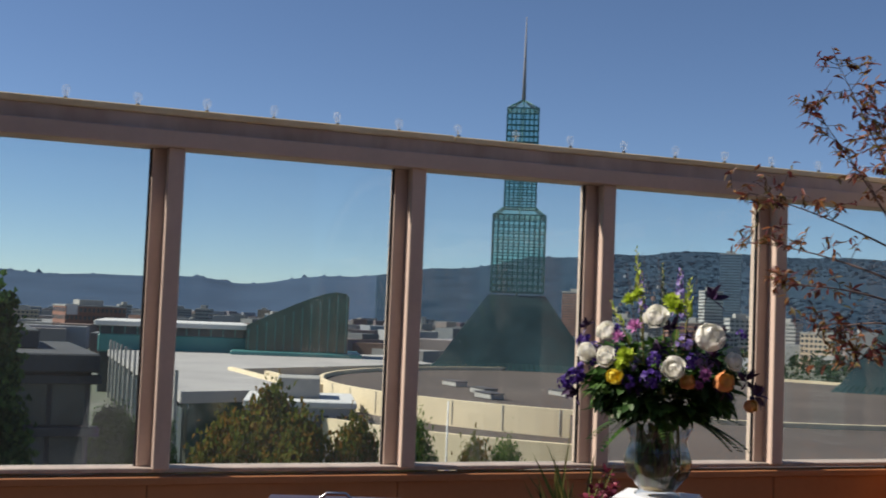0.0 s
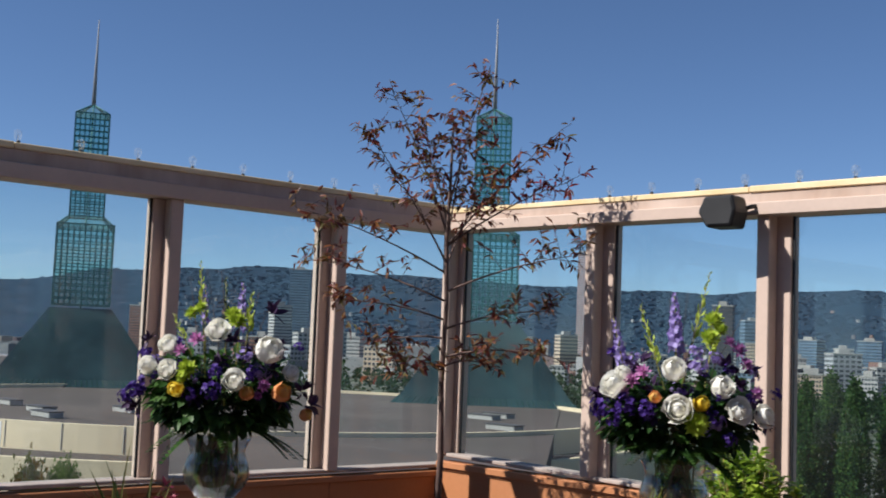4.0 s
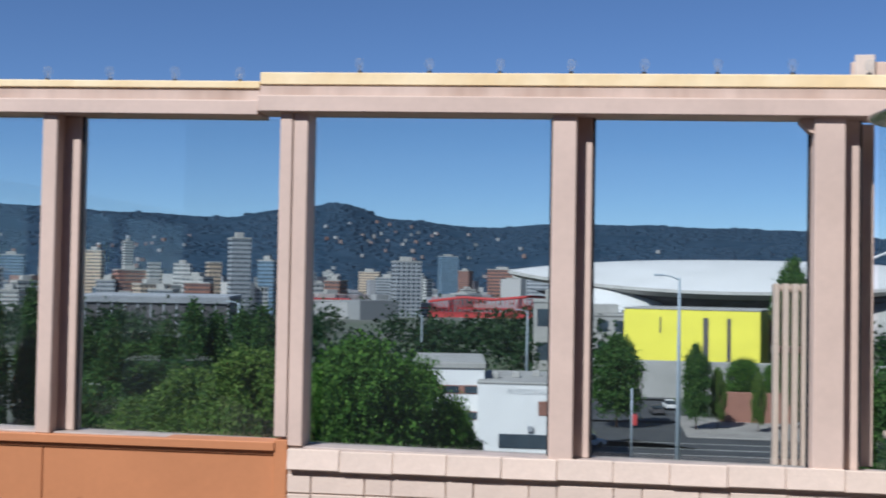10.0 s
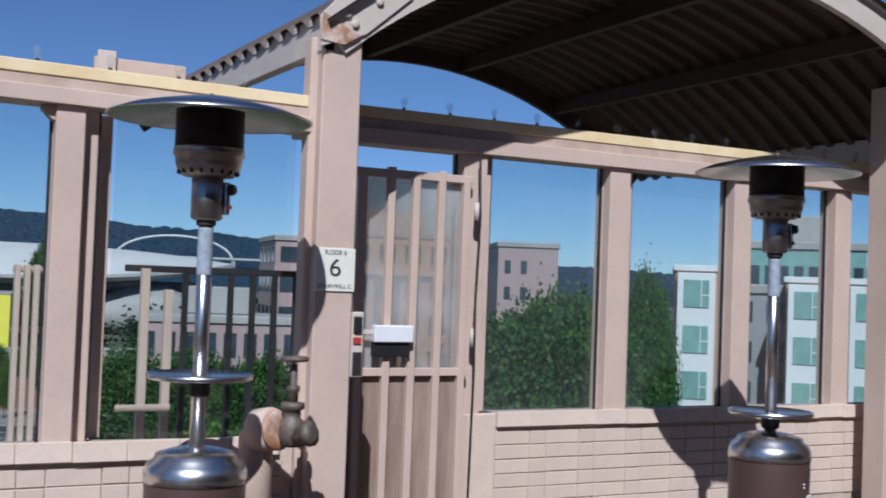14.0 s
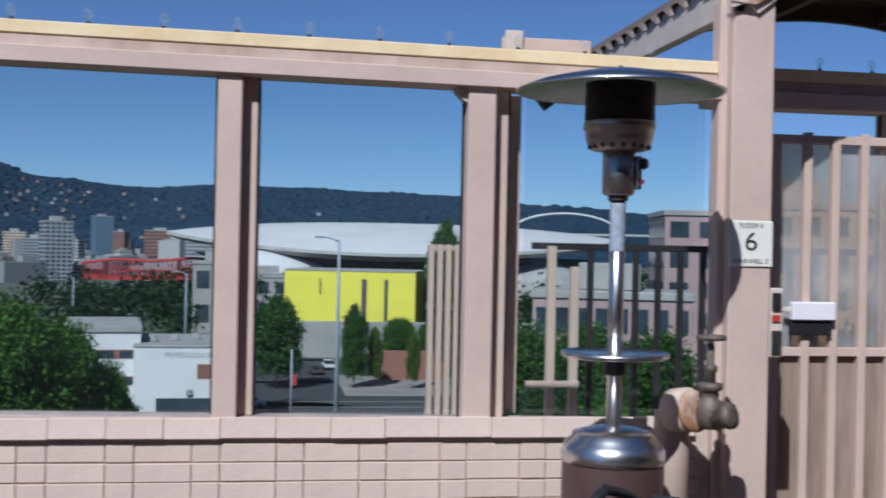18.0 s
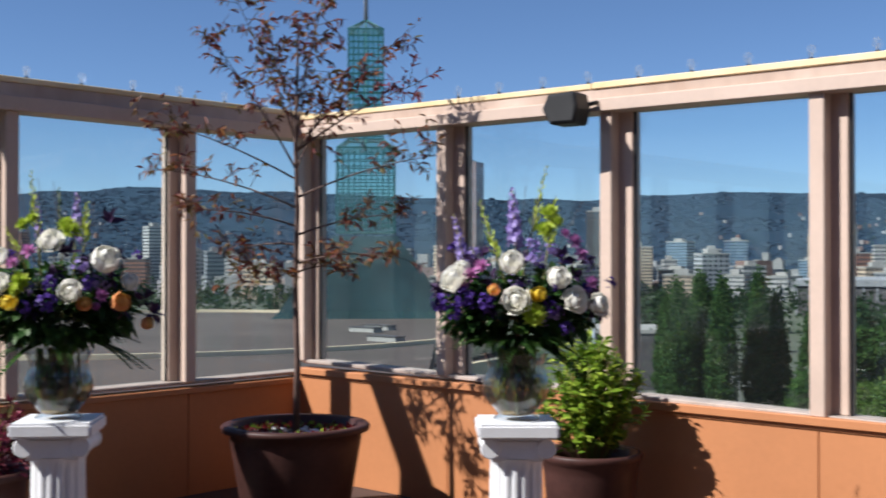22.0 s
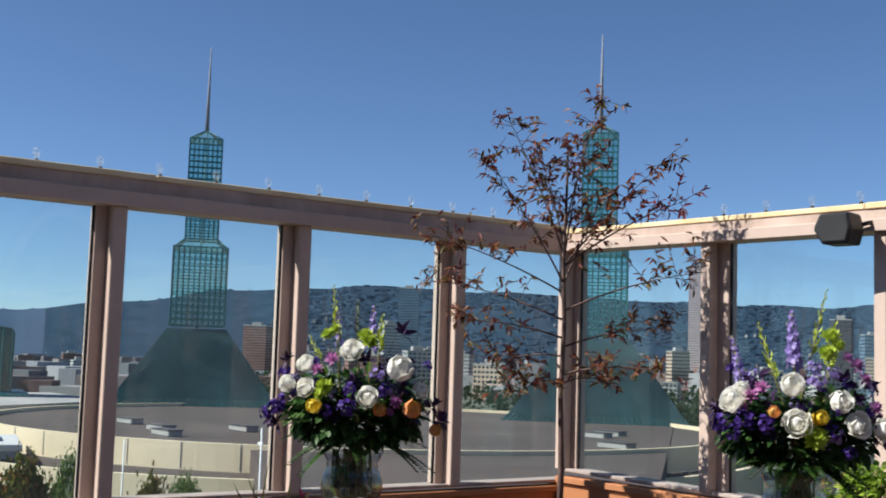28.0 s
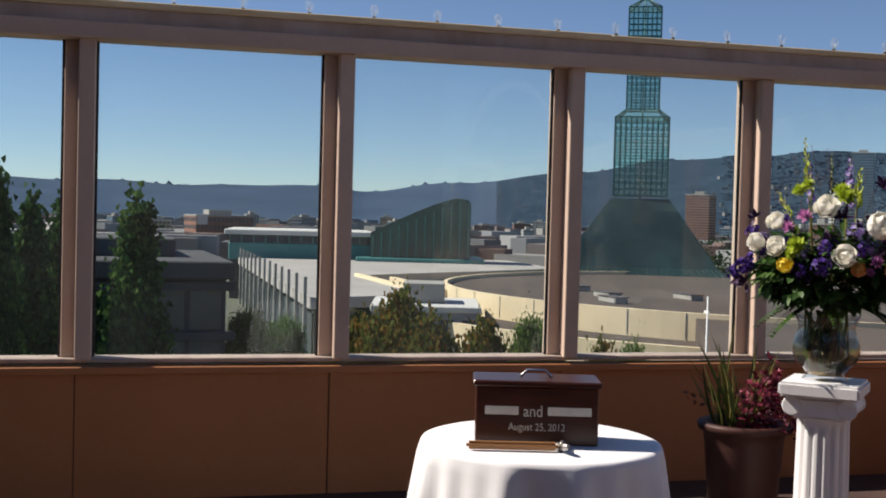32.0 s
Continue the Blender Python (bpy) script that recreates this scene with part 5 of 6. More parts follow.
# hills on the skyline: bearing and the height that they stand at, in thousandths of their distance
SKYLINE = ((122.52, 20), (107.54, 22), (97.55, 22), (92.56, 22), (86.57, 21), (81.58, 23), (79.58, 19), (74.59, 29), (69.59, 38), (64.59, 52), (60.57, 55), (57.56, 59), (51.53, 57), (45.48, 54), (40.03, 51), (35.67, 50), (32.4, 53), (28.15, 55), (21.89, 52.5), (18.52, 50),
           (15.56, 58), (12.87, 64.5), (10.39, 53), (5.96, 46), (1.9, 50.5), (-2.54, 50), (-8.84, 46), (-14.37, 40), (-21.29, 30), (-28.23, 22), (-34.1, 19), (-42.8, 14), (-67.8, 8))
# the bluish haze of distance is mixed into the hills' base colours
HILL = material("wooded hills tinted with haze", (0.036, 0.062, 0.098), 0.95, spread=0.30, scale=0.02, grain=0.12, bump=0.4, dist=3.0, tone=(0.020, 0.040, 0.066), specular=0.0)
FARHILL = material("far hills tinted with paler haze", (0.060, 0.095, 0.155), 0.95, spread=0.08, scale=0.004, grain=0.02, bump=0.1, dist=4.0, specular=0.0)


def skyline(b):
    for (b1, h1), (b0, h0) in zip(SKYLINE, SKYLINE[1:]):
        if b0 <= b <= b1:
            s = (b - b0) / (b1 - b0)
            s = s * s * (3 - 2 * s)
            return h0 + (h1 - h0) * s
    return 8


def hillside(b, d):
    top = 3300 * skyline(b) / 1000 + 1.4
    rise = min(1.0, (d - 1750) / 1550)
    rise = rise * rise * (3 - 2 * rise)
    z = GZ + (top - GZ) * rise * (1.0 if d < 3300 else max(0.5, 1 - (d - 3300) / 500))
    p = out(b, d, z)
    p.z += noise.noise(Vector((p.x * 0.0022, p.y * 0.0022, 0))) * 26 * rise * (1 - rise) * 2 + noise.noise(Vector((p.x * 0.006, p.y * 0.006, 3))) * 7 * rise
    if d > 3250:
        p.z += noise.noise(Vector((b * 3.3, 3, 0))) * 12 + noise.noise(Vector((b * 2.1, 5, 0))) * 8
    return p


hv, hf = [], []
cols, rows = 1300, 20
for i in range(cols + 1):
    b = 118 - 186 * i / cols
    for j in range(rows + 1):
        hv.append(tuple(hillside(b, 1750 + 1800 * j / rows)))
for i in range(cols):
    for j in range(rows):
        a = i * (rows + 1) + j
        hf.append((a, a + 1, a + rows + 2, a + rows + 1))
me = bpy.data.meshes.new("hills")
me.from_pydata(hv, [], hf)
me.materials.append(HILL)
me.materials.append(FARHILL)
# past this bearing the paler copy paints in thicker haze
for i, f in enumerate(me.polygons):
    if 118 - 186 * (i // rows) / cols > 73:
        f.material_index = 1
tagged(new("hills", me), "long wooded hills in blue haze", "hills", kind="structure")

# tree crowns that roughen the slopes and the ridge
rh, wv, wf = random.Random(77), [], []
for i in range(20000):
    b, d = rh.uniform(-45, 62), 1900 + 1440 * rh.random() ** 0.75
    p = hillside(b, d)
    if noise.noise(p * 0.006) < -0.28:
        continue
    w, h, turn = rh.uniform(9, 17), rh.uniform(1.0, 3.6), rh.uniform(0, 1.5)
    first = len(wv)
    for ring, z in ((1.0, -6.0), (0.75, h * 0.55)):
        for k in range(5):
            a = turn + 1.2566 * k
            wv.append((p.x + w * ring * math.cos(a), p.y + w * ring * math.sin(a), p.z + z + rh.uniform(-1, 1)))
    wv.append((p.x, p.y, p.z + h))
    for k in range(5):
        e = (k + 1) % 5
        wf.append((first + k, first + e, first + 5 + e, first + 5 + k))
        wf.append((first + 5 + k, first + 5 + e, first + 10))
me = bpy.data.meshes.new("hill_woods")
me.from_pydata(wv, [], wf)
# crowns carry the same painted haze as the slopes
me.materials.append(island_material("haze-tinted tree crowns", ((0.026, 0.046, 0.074), (0.032, 0.055, 0.086), (0.029, 0.050, 0.080), (0.035, 0.059, 0.092)), 0.95, 0.0, 0.0))
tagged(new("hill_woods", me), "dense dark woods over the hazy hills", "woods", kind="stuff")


class Cards:
    """Leaf tufts: small bent quads."""

    def __init__(self):
        self.v, self.f = [], []

    def tuft(self, c, size, r, up=False):
        a = Vector((r.uniform(-0.35, 0.35), r.uniform(-0.35, 0.35), 1.0) if up else (r.uniform(-1, 1), r.uniform(-1, 1), r.uniform(-0.6, 0.6))).normalized()
        b = a.cross(Vector((r.uniform(-1, 1), r.uniform(-1, 1), r.uniform(-1, 1)))).normalized()
        n = len(self.v)
        k = a.cross(b) * 0.25 * size
        self.v += [c - a * size * 0.5, c + b * size * 0.42 + k, c + a * size * 0.5, c - b * size * 0.42 + k]
        self.f.append((n, n + 1, n + 2, n + 3))

    def mesh(self, name, mat):
        m = bpy.data.meshes.new(name)
        m.from_pydata([tuple(p) for p in self.v], [], self.f)
        m.materials.append(mat)
        return m


def crown(height, radius, base, clumps, per, size, seed, columnar=False):
    """Tufts gathered in clumps through a crown that starts at base and is height tall."""
    r, c = random.Random(seed), Cards()
    for i in range(clumps):
        s = r.random()
        if columnar:
            w = radius * (1 - s) ** 0.6 * min(1, 0.45 + 3 * s)
        else:
            w = radius * math.sqrt(max(0.02, 1 - (2 * s - 0.85) ** 2 / 1.35))
        a, k = r.uniform(0, 6.283), math.sqrt(r.random()) * 0.92
        if columnar:
            a, k = int(r.random() * 9) * 0.698, r.choice((0.25, 0.85))
        centre = Vector((math.cos(a) * w * k, math.sin(a) * w * k, base + height * s))
        cr = radius * (r.uniform(0.15, 0.27) if not columnar else r.uniform(0.14, 0.24))
        for j in range(per):
            d = Vector((r.gauss(0, 1), r.gauss(0, 1), r.gauss(0, 3.2 if columnar else 0.8)))
            c.tuft(centre + d * (cr * 0.55), size * r.uniform(0.6, 1.3), r, columnar)
    return c


TREE_DARK = island_material("dark tree leaves", ((0.022, 0.065, 0.018), (0.055, 0.125, 0.032), (0.11, 0.19, 0.05)), 0.9, 0.35, 0.08)
TREE_POP = island_material("poplar leaves", ((0.014, 0.044, 0.014), (0.038, 0.095, 0.026), (0.09, 0.16, 0.044)), 0.9, 0.35, 0.08)
TREE_WOOD = island_material("far tree leaves", ((0.010, 0.026, 0.014), (0.022, 0.050, 0.022), (0.042, 0.075, 0.030)), 0.9, 0.35, 0.08)
TREE_MID = island_material("broad tree leaves", ((0.028, 0.075, 0.014), (0.065, 0.15, 0.026), (0.13, 0.24, 0.045)), 0.9, 0.35, 0.08)
TREE_LIME = island_material("light tree leaves", ((0.042, 0.088, 0.018), (0.095, 0.17, 0.033), (0.18, 0.25, 0.06)), 0.9, 0.35, 0.08)
TREE_RUST = island_material("turning tree leaves", ((0.06, 0.09, 0.02), (0.13, 0.14, 0.03), (0.24, 0.12, 0.03)), 0.9, 0.35, 0.08)


def tree_kind(name, label, category, mat, height, radius, base, clumps, per, size, seed, columnar):
    t = thing(name, label, category, "street trees")
    part("trunk", tube([(0, 0, 0), (0.05, 0, base * 0.6), (0, 0.05, base + height * 0.55)], 0.028 * height ** 0.9 + 0.05, 8, taper=0.06), BARK, t)
    r = random.Random(seed)
    for k in range(5):
        a = k * 1.3
        part("limb", tube([(0, 0, base + 0.1 * height), (math.cos(a) * radius * 0.3, math.sin(a) * radius * 0.3, base + 0.3 * height), (math.cos(a) * radius * 0.6, math.sin(a) * radius * 0.6, base + 0.55 * height)], 0.09, 6, taper=0.03), BARK, t)
    part("crown", crown(height, radius, base, clumps, per, size, seed, columnar).mesh("crown", mat), None, t)
    return t


KINDS = {
    "poplar": tree_kind("poplar_tree", "tall columnar dark green poplar by the street", "tree", TREE_POP, 18.0, 2.3, 2.0, 260, 60, 0.40, 31, True),
    "round": tree_kind("broadleaf_tree", "rounded green broadleaf street tree", "tree", TREE_MID, 10.0, 5.0, 2.6, 150, 190, 0.30, 32, False),
    "light": tree_kind("broadleaf_tree", "light green broadleaf tree in full sun", "tree", TREE_LIME, 10.0, 5.0, 2.6, 140, 190, 0.31, 33, False),
    "rust": tree_kind("young_tree", "young tree with green and rusty leaves", "tree", TREE_RUST, 10.0, 5.0, 2.6, 170, 60, 0.44, 34, False),
    "grove": tree_kind("broadleaf_tree", "tall dense dark green tree beside the stair", "tree", TREE_DARK, 10.0, 5.0, 2.6, 420, 90, 0.25, 36, False),
    "dark": tree_kind("broadleaf_tree", "dense dark green broadleaf tree", "tree", TREE_DARK, 10.0, 5.0, 2.6, 230, 70, 0.44, 35, False),
}
# kind, bearing, distance, top, crown radius
TREES = [("poplar", 97.0, 58, 2.2, 2.0), ("poplar", 95.4, 61, 0.8, 2.3), ("poplar", 93.8, 64, 0.9, 2.2), ("poplar", 90.5, 60, 1.0, 2.8), ("poplar", 92.1, 64, -4.0, 2.2), ("poplar", 89.6, 62, -6.0, 1.8),
         ("poplar", 31.0, 146, -1.8, 2.6), ("poplar", 29.9, 150, -0.8, 2.8), ("poplar", 28.9, 146, -1.4, 2.6), ("poplar", 27.2, 150, -0.7, 2.5), ("poplar", 26.4, 152, -3.4, 2.3),
         ("poplar", 24.7, 146, -5.2, 2.5), ("poplar", 23.6, 142, -4.4, 2.7), ("dark", 22.5, 150, -6.8, 4.6), ("poplar", 21.0, 150, -4.6, 2.9), ("poplar", 19.8, 140, -2.1, 3.0), ("poplar", 18.6, 142, -3.7, 2.7), ("poplar", 17.4, 142, -3.2, 2.7), ("poplar", 16.4, 140, -2.7, 2.8), ("dark", 24.3, 120, -8.5, 3.6)]
BROAD = [("round", 11.7, 75, -2.2, 4.2), ("round", 9.0, 78, -3.6, 3.1), ("round", 13.5, 73, -4.2, 3.0), ("round", 7.0, 80, -6.4, 2.0), ("dark", 6.2, 84, -8.8, 1.6), ("light", 16.9, 84, -3.7, 4.2), ("light", 19.7, 88, -5.4, 3.9), ("light", 14.9, 86, -5.4, 3.4), ("light", 21.9, 94, -8.0, 3.2),
         ("dark", -1.0, 160, -5.3, 3.7), ("dark", -4.8, 160, -6.4, 2.0), ("light", -5.8, 162, -9.6, 1.3), ("light", -7.7, 160, -9.9, 1.1), ("round", -6.96, 176, -9.0, 3.2), ("round", -8.7, 176, -9.2, 3.2), ("dark", -10.3, 165, -6.5, 4.0), ("dark", -9.2, 225, 7.0, 4.0)]
BROAD += [(k, b + 0.5, d + 9, top - 2.0, rad * 0.9) for k, b, d, top, rad in TREES[6::2] if k == "poplar"]
BROAD2 = [("grove", -13.4, 72, -3.2, 4.2), ("grove", -16.4, 78, -3.6, 4.8), ("grove", -19.7, 74, -3.6, 4.4), ("round", -18.1, 52, -5.2, 3.4), ("round", -14.0, 50, -6.0, 3.0), ("grove", -31.4, 57, -0.3, 4.4), ("grove", -33.8, 54, 1.0, 4.4), ("grove", -35.6, 56, 1.1, 4.2), ("grove", -38.4, 64, 2.4, 1.9), ("grove", -39.0, 70, 1.6, 1.5), ("grove", -29.2, 66, -3.0, 4.0),
          ("rust", 77.9, 62, -2.5, 2.6), ("rust", 76.3, 60, -3.7, 2.4), ("rust", 73.4, 61, -3.9, 2.2), ("light", 71.0, 60, -3.8, 1.9)]
BROAD3 = [("rust", 67.6, 60, -4.7, 1.6), ("light", 66.2, 60, -5.0, 1.5), ("round", 85.2, 92, -6.4, 2.4), ("round", 83.4, 100, -7.6, 2.4), ("light", 86.4, 84, -9.5, 2.6), ("rust", 79.9, 64, -4.2, 2.4)]
rt = random.Random(44)
first = set()
for kind, b, d, top, rad in TREES + BROAD + BROAD2 + BROAD3:
    full, base_r = (20.6, 2.3) if kind == "poplar" else (13.3, 5.0)
    m = Matrix.Translation(out(b, d)) @ pose(0, 0, 0, 0, 0, rt.uniform(0, 360))
    src = KINDS[kind]
    k = (rad / base_r, rad / base_r, (top - GZ) / full)
    o = src if kind not in first else copy_thing(src, m)
    o.matrix_basis = m @ Matrix.Diagonal((*k, 1))
    first.add(kind)
woods = Cards()
for i in range(620):
    b = rt.uniform(-22, 64)
    d = rt.uniform(230, 430) if rt.random() < 0.55 else rt.uniform(430, 1300)
    if b > 36 and d < 330:
        d += 250
    p = out(b, d)
    h, w = rt.uniform(5, 11), rt.uniform(4, 8)
    for j in range(130 if d < 500 else 40):
        u = Vector((rt.gauss(0, 1), rt.gauss(0, 1), rt.gauss(0, 0.8)))
        woods.tuft(p + Vector((u.x * w * 0.42, u.y * w * 0.42, h * 0.5 + u.z * h * 0.34)), (1.35 if d < 500 else 2.6) * rt.uniform(0.6, 1.3), rt)
tagged(new("far_woods", woods.mesh("far_woods", TREE_WOOD)), "dark green trees among the town's roofs", "trees", kind="stuff")


# ---- buildings ----
def block(name, label, bearing, dist, width, depth, top, wall, floors, bays, turn=0.0, base=GZ, roof=CONC, group="town buildings", single=False):
    """A building with its storeys of windows on the front and both sides."""
    t = thing(name, label, "building", group, at=out(bearing, dist + depth / 2, base), turn=bearing + turn)
    h = top - base
    part("wall", box(-width / 2, width / 2, -depth / 2, depth / 2, 0, h, 0), wall, t)
    part("roof", box(-width / 2 - 0.2, width / 2 + 0.2, -depth / 2 - 0.2, depth / 2 + 0.2, h, h + 0.7, 0.1), roof, t)
    if width > 8 and floors:
        part("plant_room", box(-width * 0.22, width * 0.18, -depth * 0.2, depth * 0.25, h + 0.7, h + 3.0, 0.1), CONC, t)
    if not floors:
        return t
    if not single and dist > 300:
        floors, bays = round(floors * 1.7), round(bays * 1.8)
    grid = None if single else bmesh.new()
    fh = h / floors
    me = {}
    for k in range(floors):
        z0, z1 = k * fh + fh * 0.30, k * fh + fh * 0.82
        for face, span, off in (("front", width, depth), ("left", depth, width), ("right", depth, width)):
            n = max(1, round(bays * span / width))
            step = span / n
            for i in range(n):
                u0, u1 = -span / 2 + step * (i + 0.18), -span / 2 + step * (i + 0.82)
                if face == "front":
                    b = box(u0, u1, -depth / 2 - 0.05, -depth / 2 + 0.05, z0, z1, 0, grid)
                elif face == "left":
                    b = box(-width / 2 - 0.05, -width / 2 + 0.05, u0, u1, z0, z1, 0, grid)
                else:
                    b = box(width / 2 - 0.05, width / 2 + 0.05, u0, u1, z0, z1, 0, grid)
                if single:
                    part("window", b, PANE, t)
    if not single:
        tagged(part("window_rows", grid, PANE, t), kind="stuff")
    return t


CITY = [(34.91, 700, 15, 30.7, 5, 12), (33.49, 1000, 24, 31.5, 4, 10), (33.05, 650, 23, 8.6, 1, 9), (30.91, 900, 21, 15.3, 4, 9), (29.43, 850, 16, 9.1, 3, 7), (28.26, 1000, 24, 17.6, 4, 8), (30.81, 520, 20, -5.3, 1, 4), (28.26, 520, 12, -5.4, 0, 4),
        (24.54, 900, 15, 20.7, 1, 9), (23.05, 1200, 11, 36.8, 0, 12), (22.95, 700, 20, 5.3, 2, 6), (21.8, 750, 9, 10.3, 0, 7), (20.45, 800, 14, 10.6, 0, 6), (17.75, 520, 11, 19.1, 3, 11)]
CITY2 = [(16.36, 620, 11, 11.0, 4, 8), (10.49, 900, 20, 4.0, 3, 6), (9.19, 905, 16, 7.6, 0, 7), (7.5, 1300, 25, 30.5, 4, 14), (6.63, 1300, 16, 14.6, 2, 8), (4.8, 1100, 36, 14.3, 2, 6), (55.65, 1000, 22, 61.4, 4, 20), (41.23, 1100, 27, 95.0, 6, 30),
         (62.99, 900, 23, 22.3, 2, 12), (56.55, 800, 16, 23.9, 0, 11), (52.94, 700, 17, 4.0, 0, 6), (51.23, 600, 14, -3.8, 2, 4), (57.36, 600, 14, 1.9, 2, 6), (42.43, 800, 16, 11.3, 1, 7)]
rb = random.Random(9)
DESC = ("pale concrete town building", "tan town building", "brick town building", "grey office building", "blue glass office tower", "dark office tower", "rose granite office tower")
for b, d, w, top, mi, fl in CITY + CITY2:
    block("tower_block" if fl > 8 else "town_building", DESC[mi] + " with rows of windows", b, d, w * 0.8, w * rb.uniform(0.5, 0.9), top, WALLS[mi], fl, max(4, round(w / 3)), rb.uniform(-25, 25))
for i in range(230):
    b, d = rb.uniform(13, 62), rb.uniform(560, 1550)
    if i > 195:
        b, d = rb.choice((rb.uniform(0, 13), rb.uniform(70, 92))), rb.uniform(600, 1400)
    w = rb.uniform(7, 19)
    top = GZ + rb.uniform(8, 16) + (rb.random() ** 2.5) * 15 * (1 if b < 66 else 0.15)
    mi = rb.choice((0, 0, 0, 1, 2, 3, 3, 4))
    block("town_building", DESC[mi] + " among trees", b, d, w, rb.uniform(7, 15), top, WALLS[mi], max(2, round((top - GZ) / 4)), max(2, round(w / 4)), rb.uniform(-30, 30))
# the low roofs of the far town
ROOFTOPS = island_material("far town walls", ((0.10, 0.11, 0.12), (0.30, 0.30, 0.30), (0.18, 0.10, 0.08), (0.22, 0.23, 0.26), (0.42, 0.40, 0.38)), 0.8)
fv, ff = [], []
for i in range(760):
    b = rb.uniform(0, 66) if i < 430 else rb.uniform(66, 97)
    d = rb.uniform(520 if b > 10 else 720, 1700) if i < 430 else 420 + 1500 * rb.random()
    c, w, k, h, a = out(b, d), rb.uniform(4, 14), rb.uniform(4, 10), rb.uniform(4, 11) + (rb.random() < 0.12) * rb.uniform(4, 16) * (b < 66), rb.uniform(0, 3.14)
    n = len(fv)
    for z in (0, h):
        for x, y in ((-w, -k), (w, -k), (w, k), (-w, k)):
            fv.append((c.x + x * math.cos(a) - y * math.sin(a), c.y + x * math.sin(a) + y * math.cos(a), GZ + z))
    ff += [(n + 4, n + 5, n + 6, n + 7)] + [(n + q, n + (q + 1) % 4, n + 4 + (q + 1) % 4, n + 4 + q) for q in range(4)]
me = bpy.data.meshes.new("far_roofs")
me.from_pydata(fv, [], ff)
me.materials.append(ROOFTOPS)
tagged(new("far_roofs", me), "low houses and sheds of the far town", "houses", kind="stuff")
# houses on the hillside
hs = bmesh.new()
for i in range(150):
    b = rb.choice((rb.gauss(10, 3), rb.gauss(9, 4), rb.gauss(22.9, 1.2), rb.gauss(61, 0.8), rb.uniform(20, 66)))
    s = rb.uniform(0.12, 0.60) if b < 18 else rb.uniform(0.12, 0.5)
    place = hillside(b, 1750 + 1800 * s)
    w = rb.uniform(3, 7)
    j = bmesh.new()
    box(-w / 2, w / 2, -4, 4, -5, rb.uniform(0.5, 3), 0, j)
    join(hs, j, Matrix.Translation(place + Vector((0, 0, 7))) @ pose(0, 0, 0, 0, 0, rb.uniform(0, 90)))
tagged(part("hillside_houses", hs, ROOFTOPS), "small pale houses scattered over the hillside", "houses", kind="stuff")

# arena, coliseum, bridges
col = block("coliseum", "low dark glass arena hall with flat pale roof", 21.32, 420, 54, 60, -5.6, WALLS[5], 0, 0, -8, roof=WALLS[3])
for k in range(13):
    part("mullion", box(-27 + 4.5 * k - 0.25, -27 + 4.5 * k + 0.25, -30.4, -30.0, 0, 12.2, 0), WALLS[3], col)
part("roof_edge", box(-27.6, 27.6, -30.8, -30.2, 10.4, 12.4, 0.1), WALLS[3], col)
arena = thing("sports_arena", "large arena with a sweeping white membrane roof", "arena", at=out(-6.66, 445), turn=-6.66)
part("drum", lathe([(66, 0), (68, 14), (76, 17)], 64), WALLS[5], arena)
rf = bmesh.new()
n, m2 = 72, 9
rings = []
for j in range(m2 + 1):
    s = j / m2
    ring = []
    for i in range(n):
        a = 2 * math.pi * i / n
        lift = 3.4 * math.cos(2 * a)
        k = 86 * (1 - s) + 0.5 * s
        g = 1 - (1 - s) ** 2.6
        z = (21.4 + lift) * (1 - g) + 29.4 * g
        ring.append(rf.verts.new((k * math.cos(a), k * 0.9 * math.sin(a), z)))
    rings.append(ring)
for lo, hi in zip(rings, rings[1:]):
    for i in range(n):
        rf.faces.new((lo[i], lo[(i + 1) % n], hi[(i + 1) % n], hi[i])).smooth = True
part("roof", rf, ROOFW, arena, "white membrane roof")
fas = bmesh.new()
edge_rings = [[fas.verts.new((q * math.cos(a), q * 0.9 * math.sin(a), 21.4 + 3.4 * math.cos(2 * a) + dz)) for a in (2 * math.pi * i / n for i in range(n))] for q, dz in ((86.0, 0.1), (86.8, -0.9), (84.0, -2.2), (70.0, -3.4))]
for lo, hi in zip(edge_rings, edge_rings[1:]):
    for i in range(n):
        fas.faces.new((lo[i], lo[(i + 1) % n], hi[(i + 1) % n], hi[i]))
part("roof_fascia", fas, CONC, arena)
part("cone_wall", lathe([(22, 0), (22, 9), (19, 14), (10, 18.5), (2, 20)], 40, m=pose(-42, -56, 0)), ROOFW, arena, "pale curved concrete wall")
part("cone_wall", lathe([(20, 0), (24, 9), (8, 16)], 32, m=pose(48, -48, 0)), CONC, arena)
br = thing("truss_bridge", "long red steel truss bridge over the river", "bridge", at=out(5.15, 470, -11.0), turn=5.15)
br.scale = (0.38, 1, 1.3)
part("deck", box(-70, 75, -5, 5, -1.2, 0.4, 0), REDM, br)
for s in (-5, 5):
    part("top_chord", tube([(-70, s, 3.5), (-35, s, 5.0), (0, s, 4.4), (40, s, 5.6), (75, s, 5.0)], 0.4, 6), REDM, br)
    for k in range(30):
        x = -68 + 4.8 * k
        part("brace", tube([(x, s, 0), (x + 2.4, s, 4.8), (x + 4.8, s, 0)], 0.42, 4), REDM, br)
for k in range(4):
    part("pier", box(-60 + 40 * k, -56 + 40 * k, -5, 5, -8, -2, 0), CONC, br)
ab = thing("arch_bridge", "distant pale steel arch bridge", "bridge", at=out(-14.96, 2300, 0), turn=-14.96)
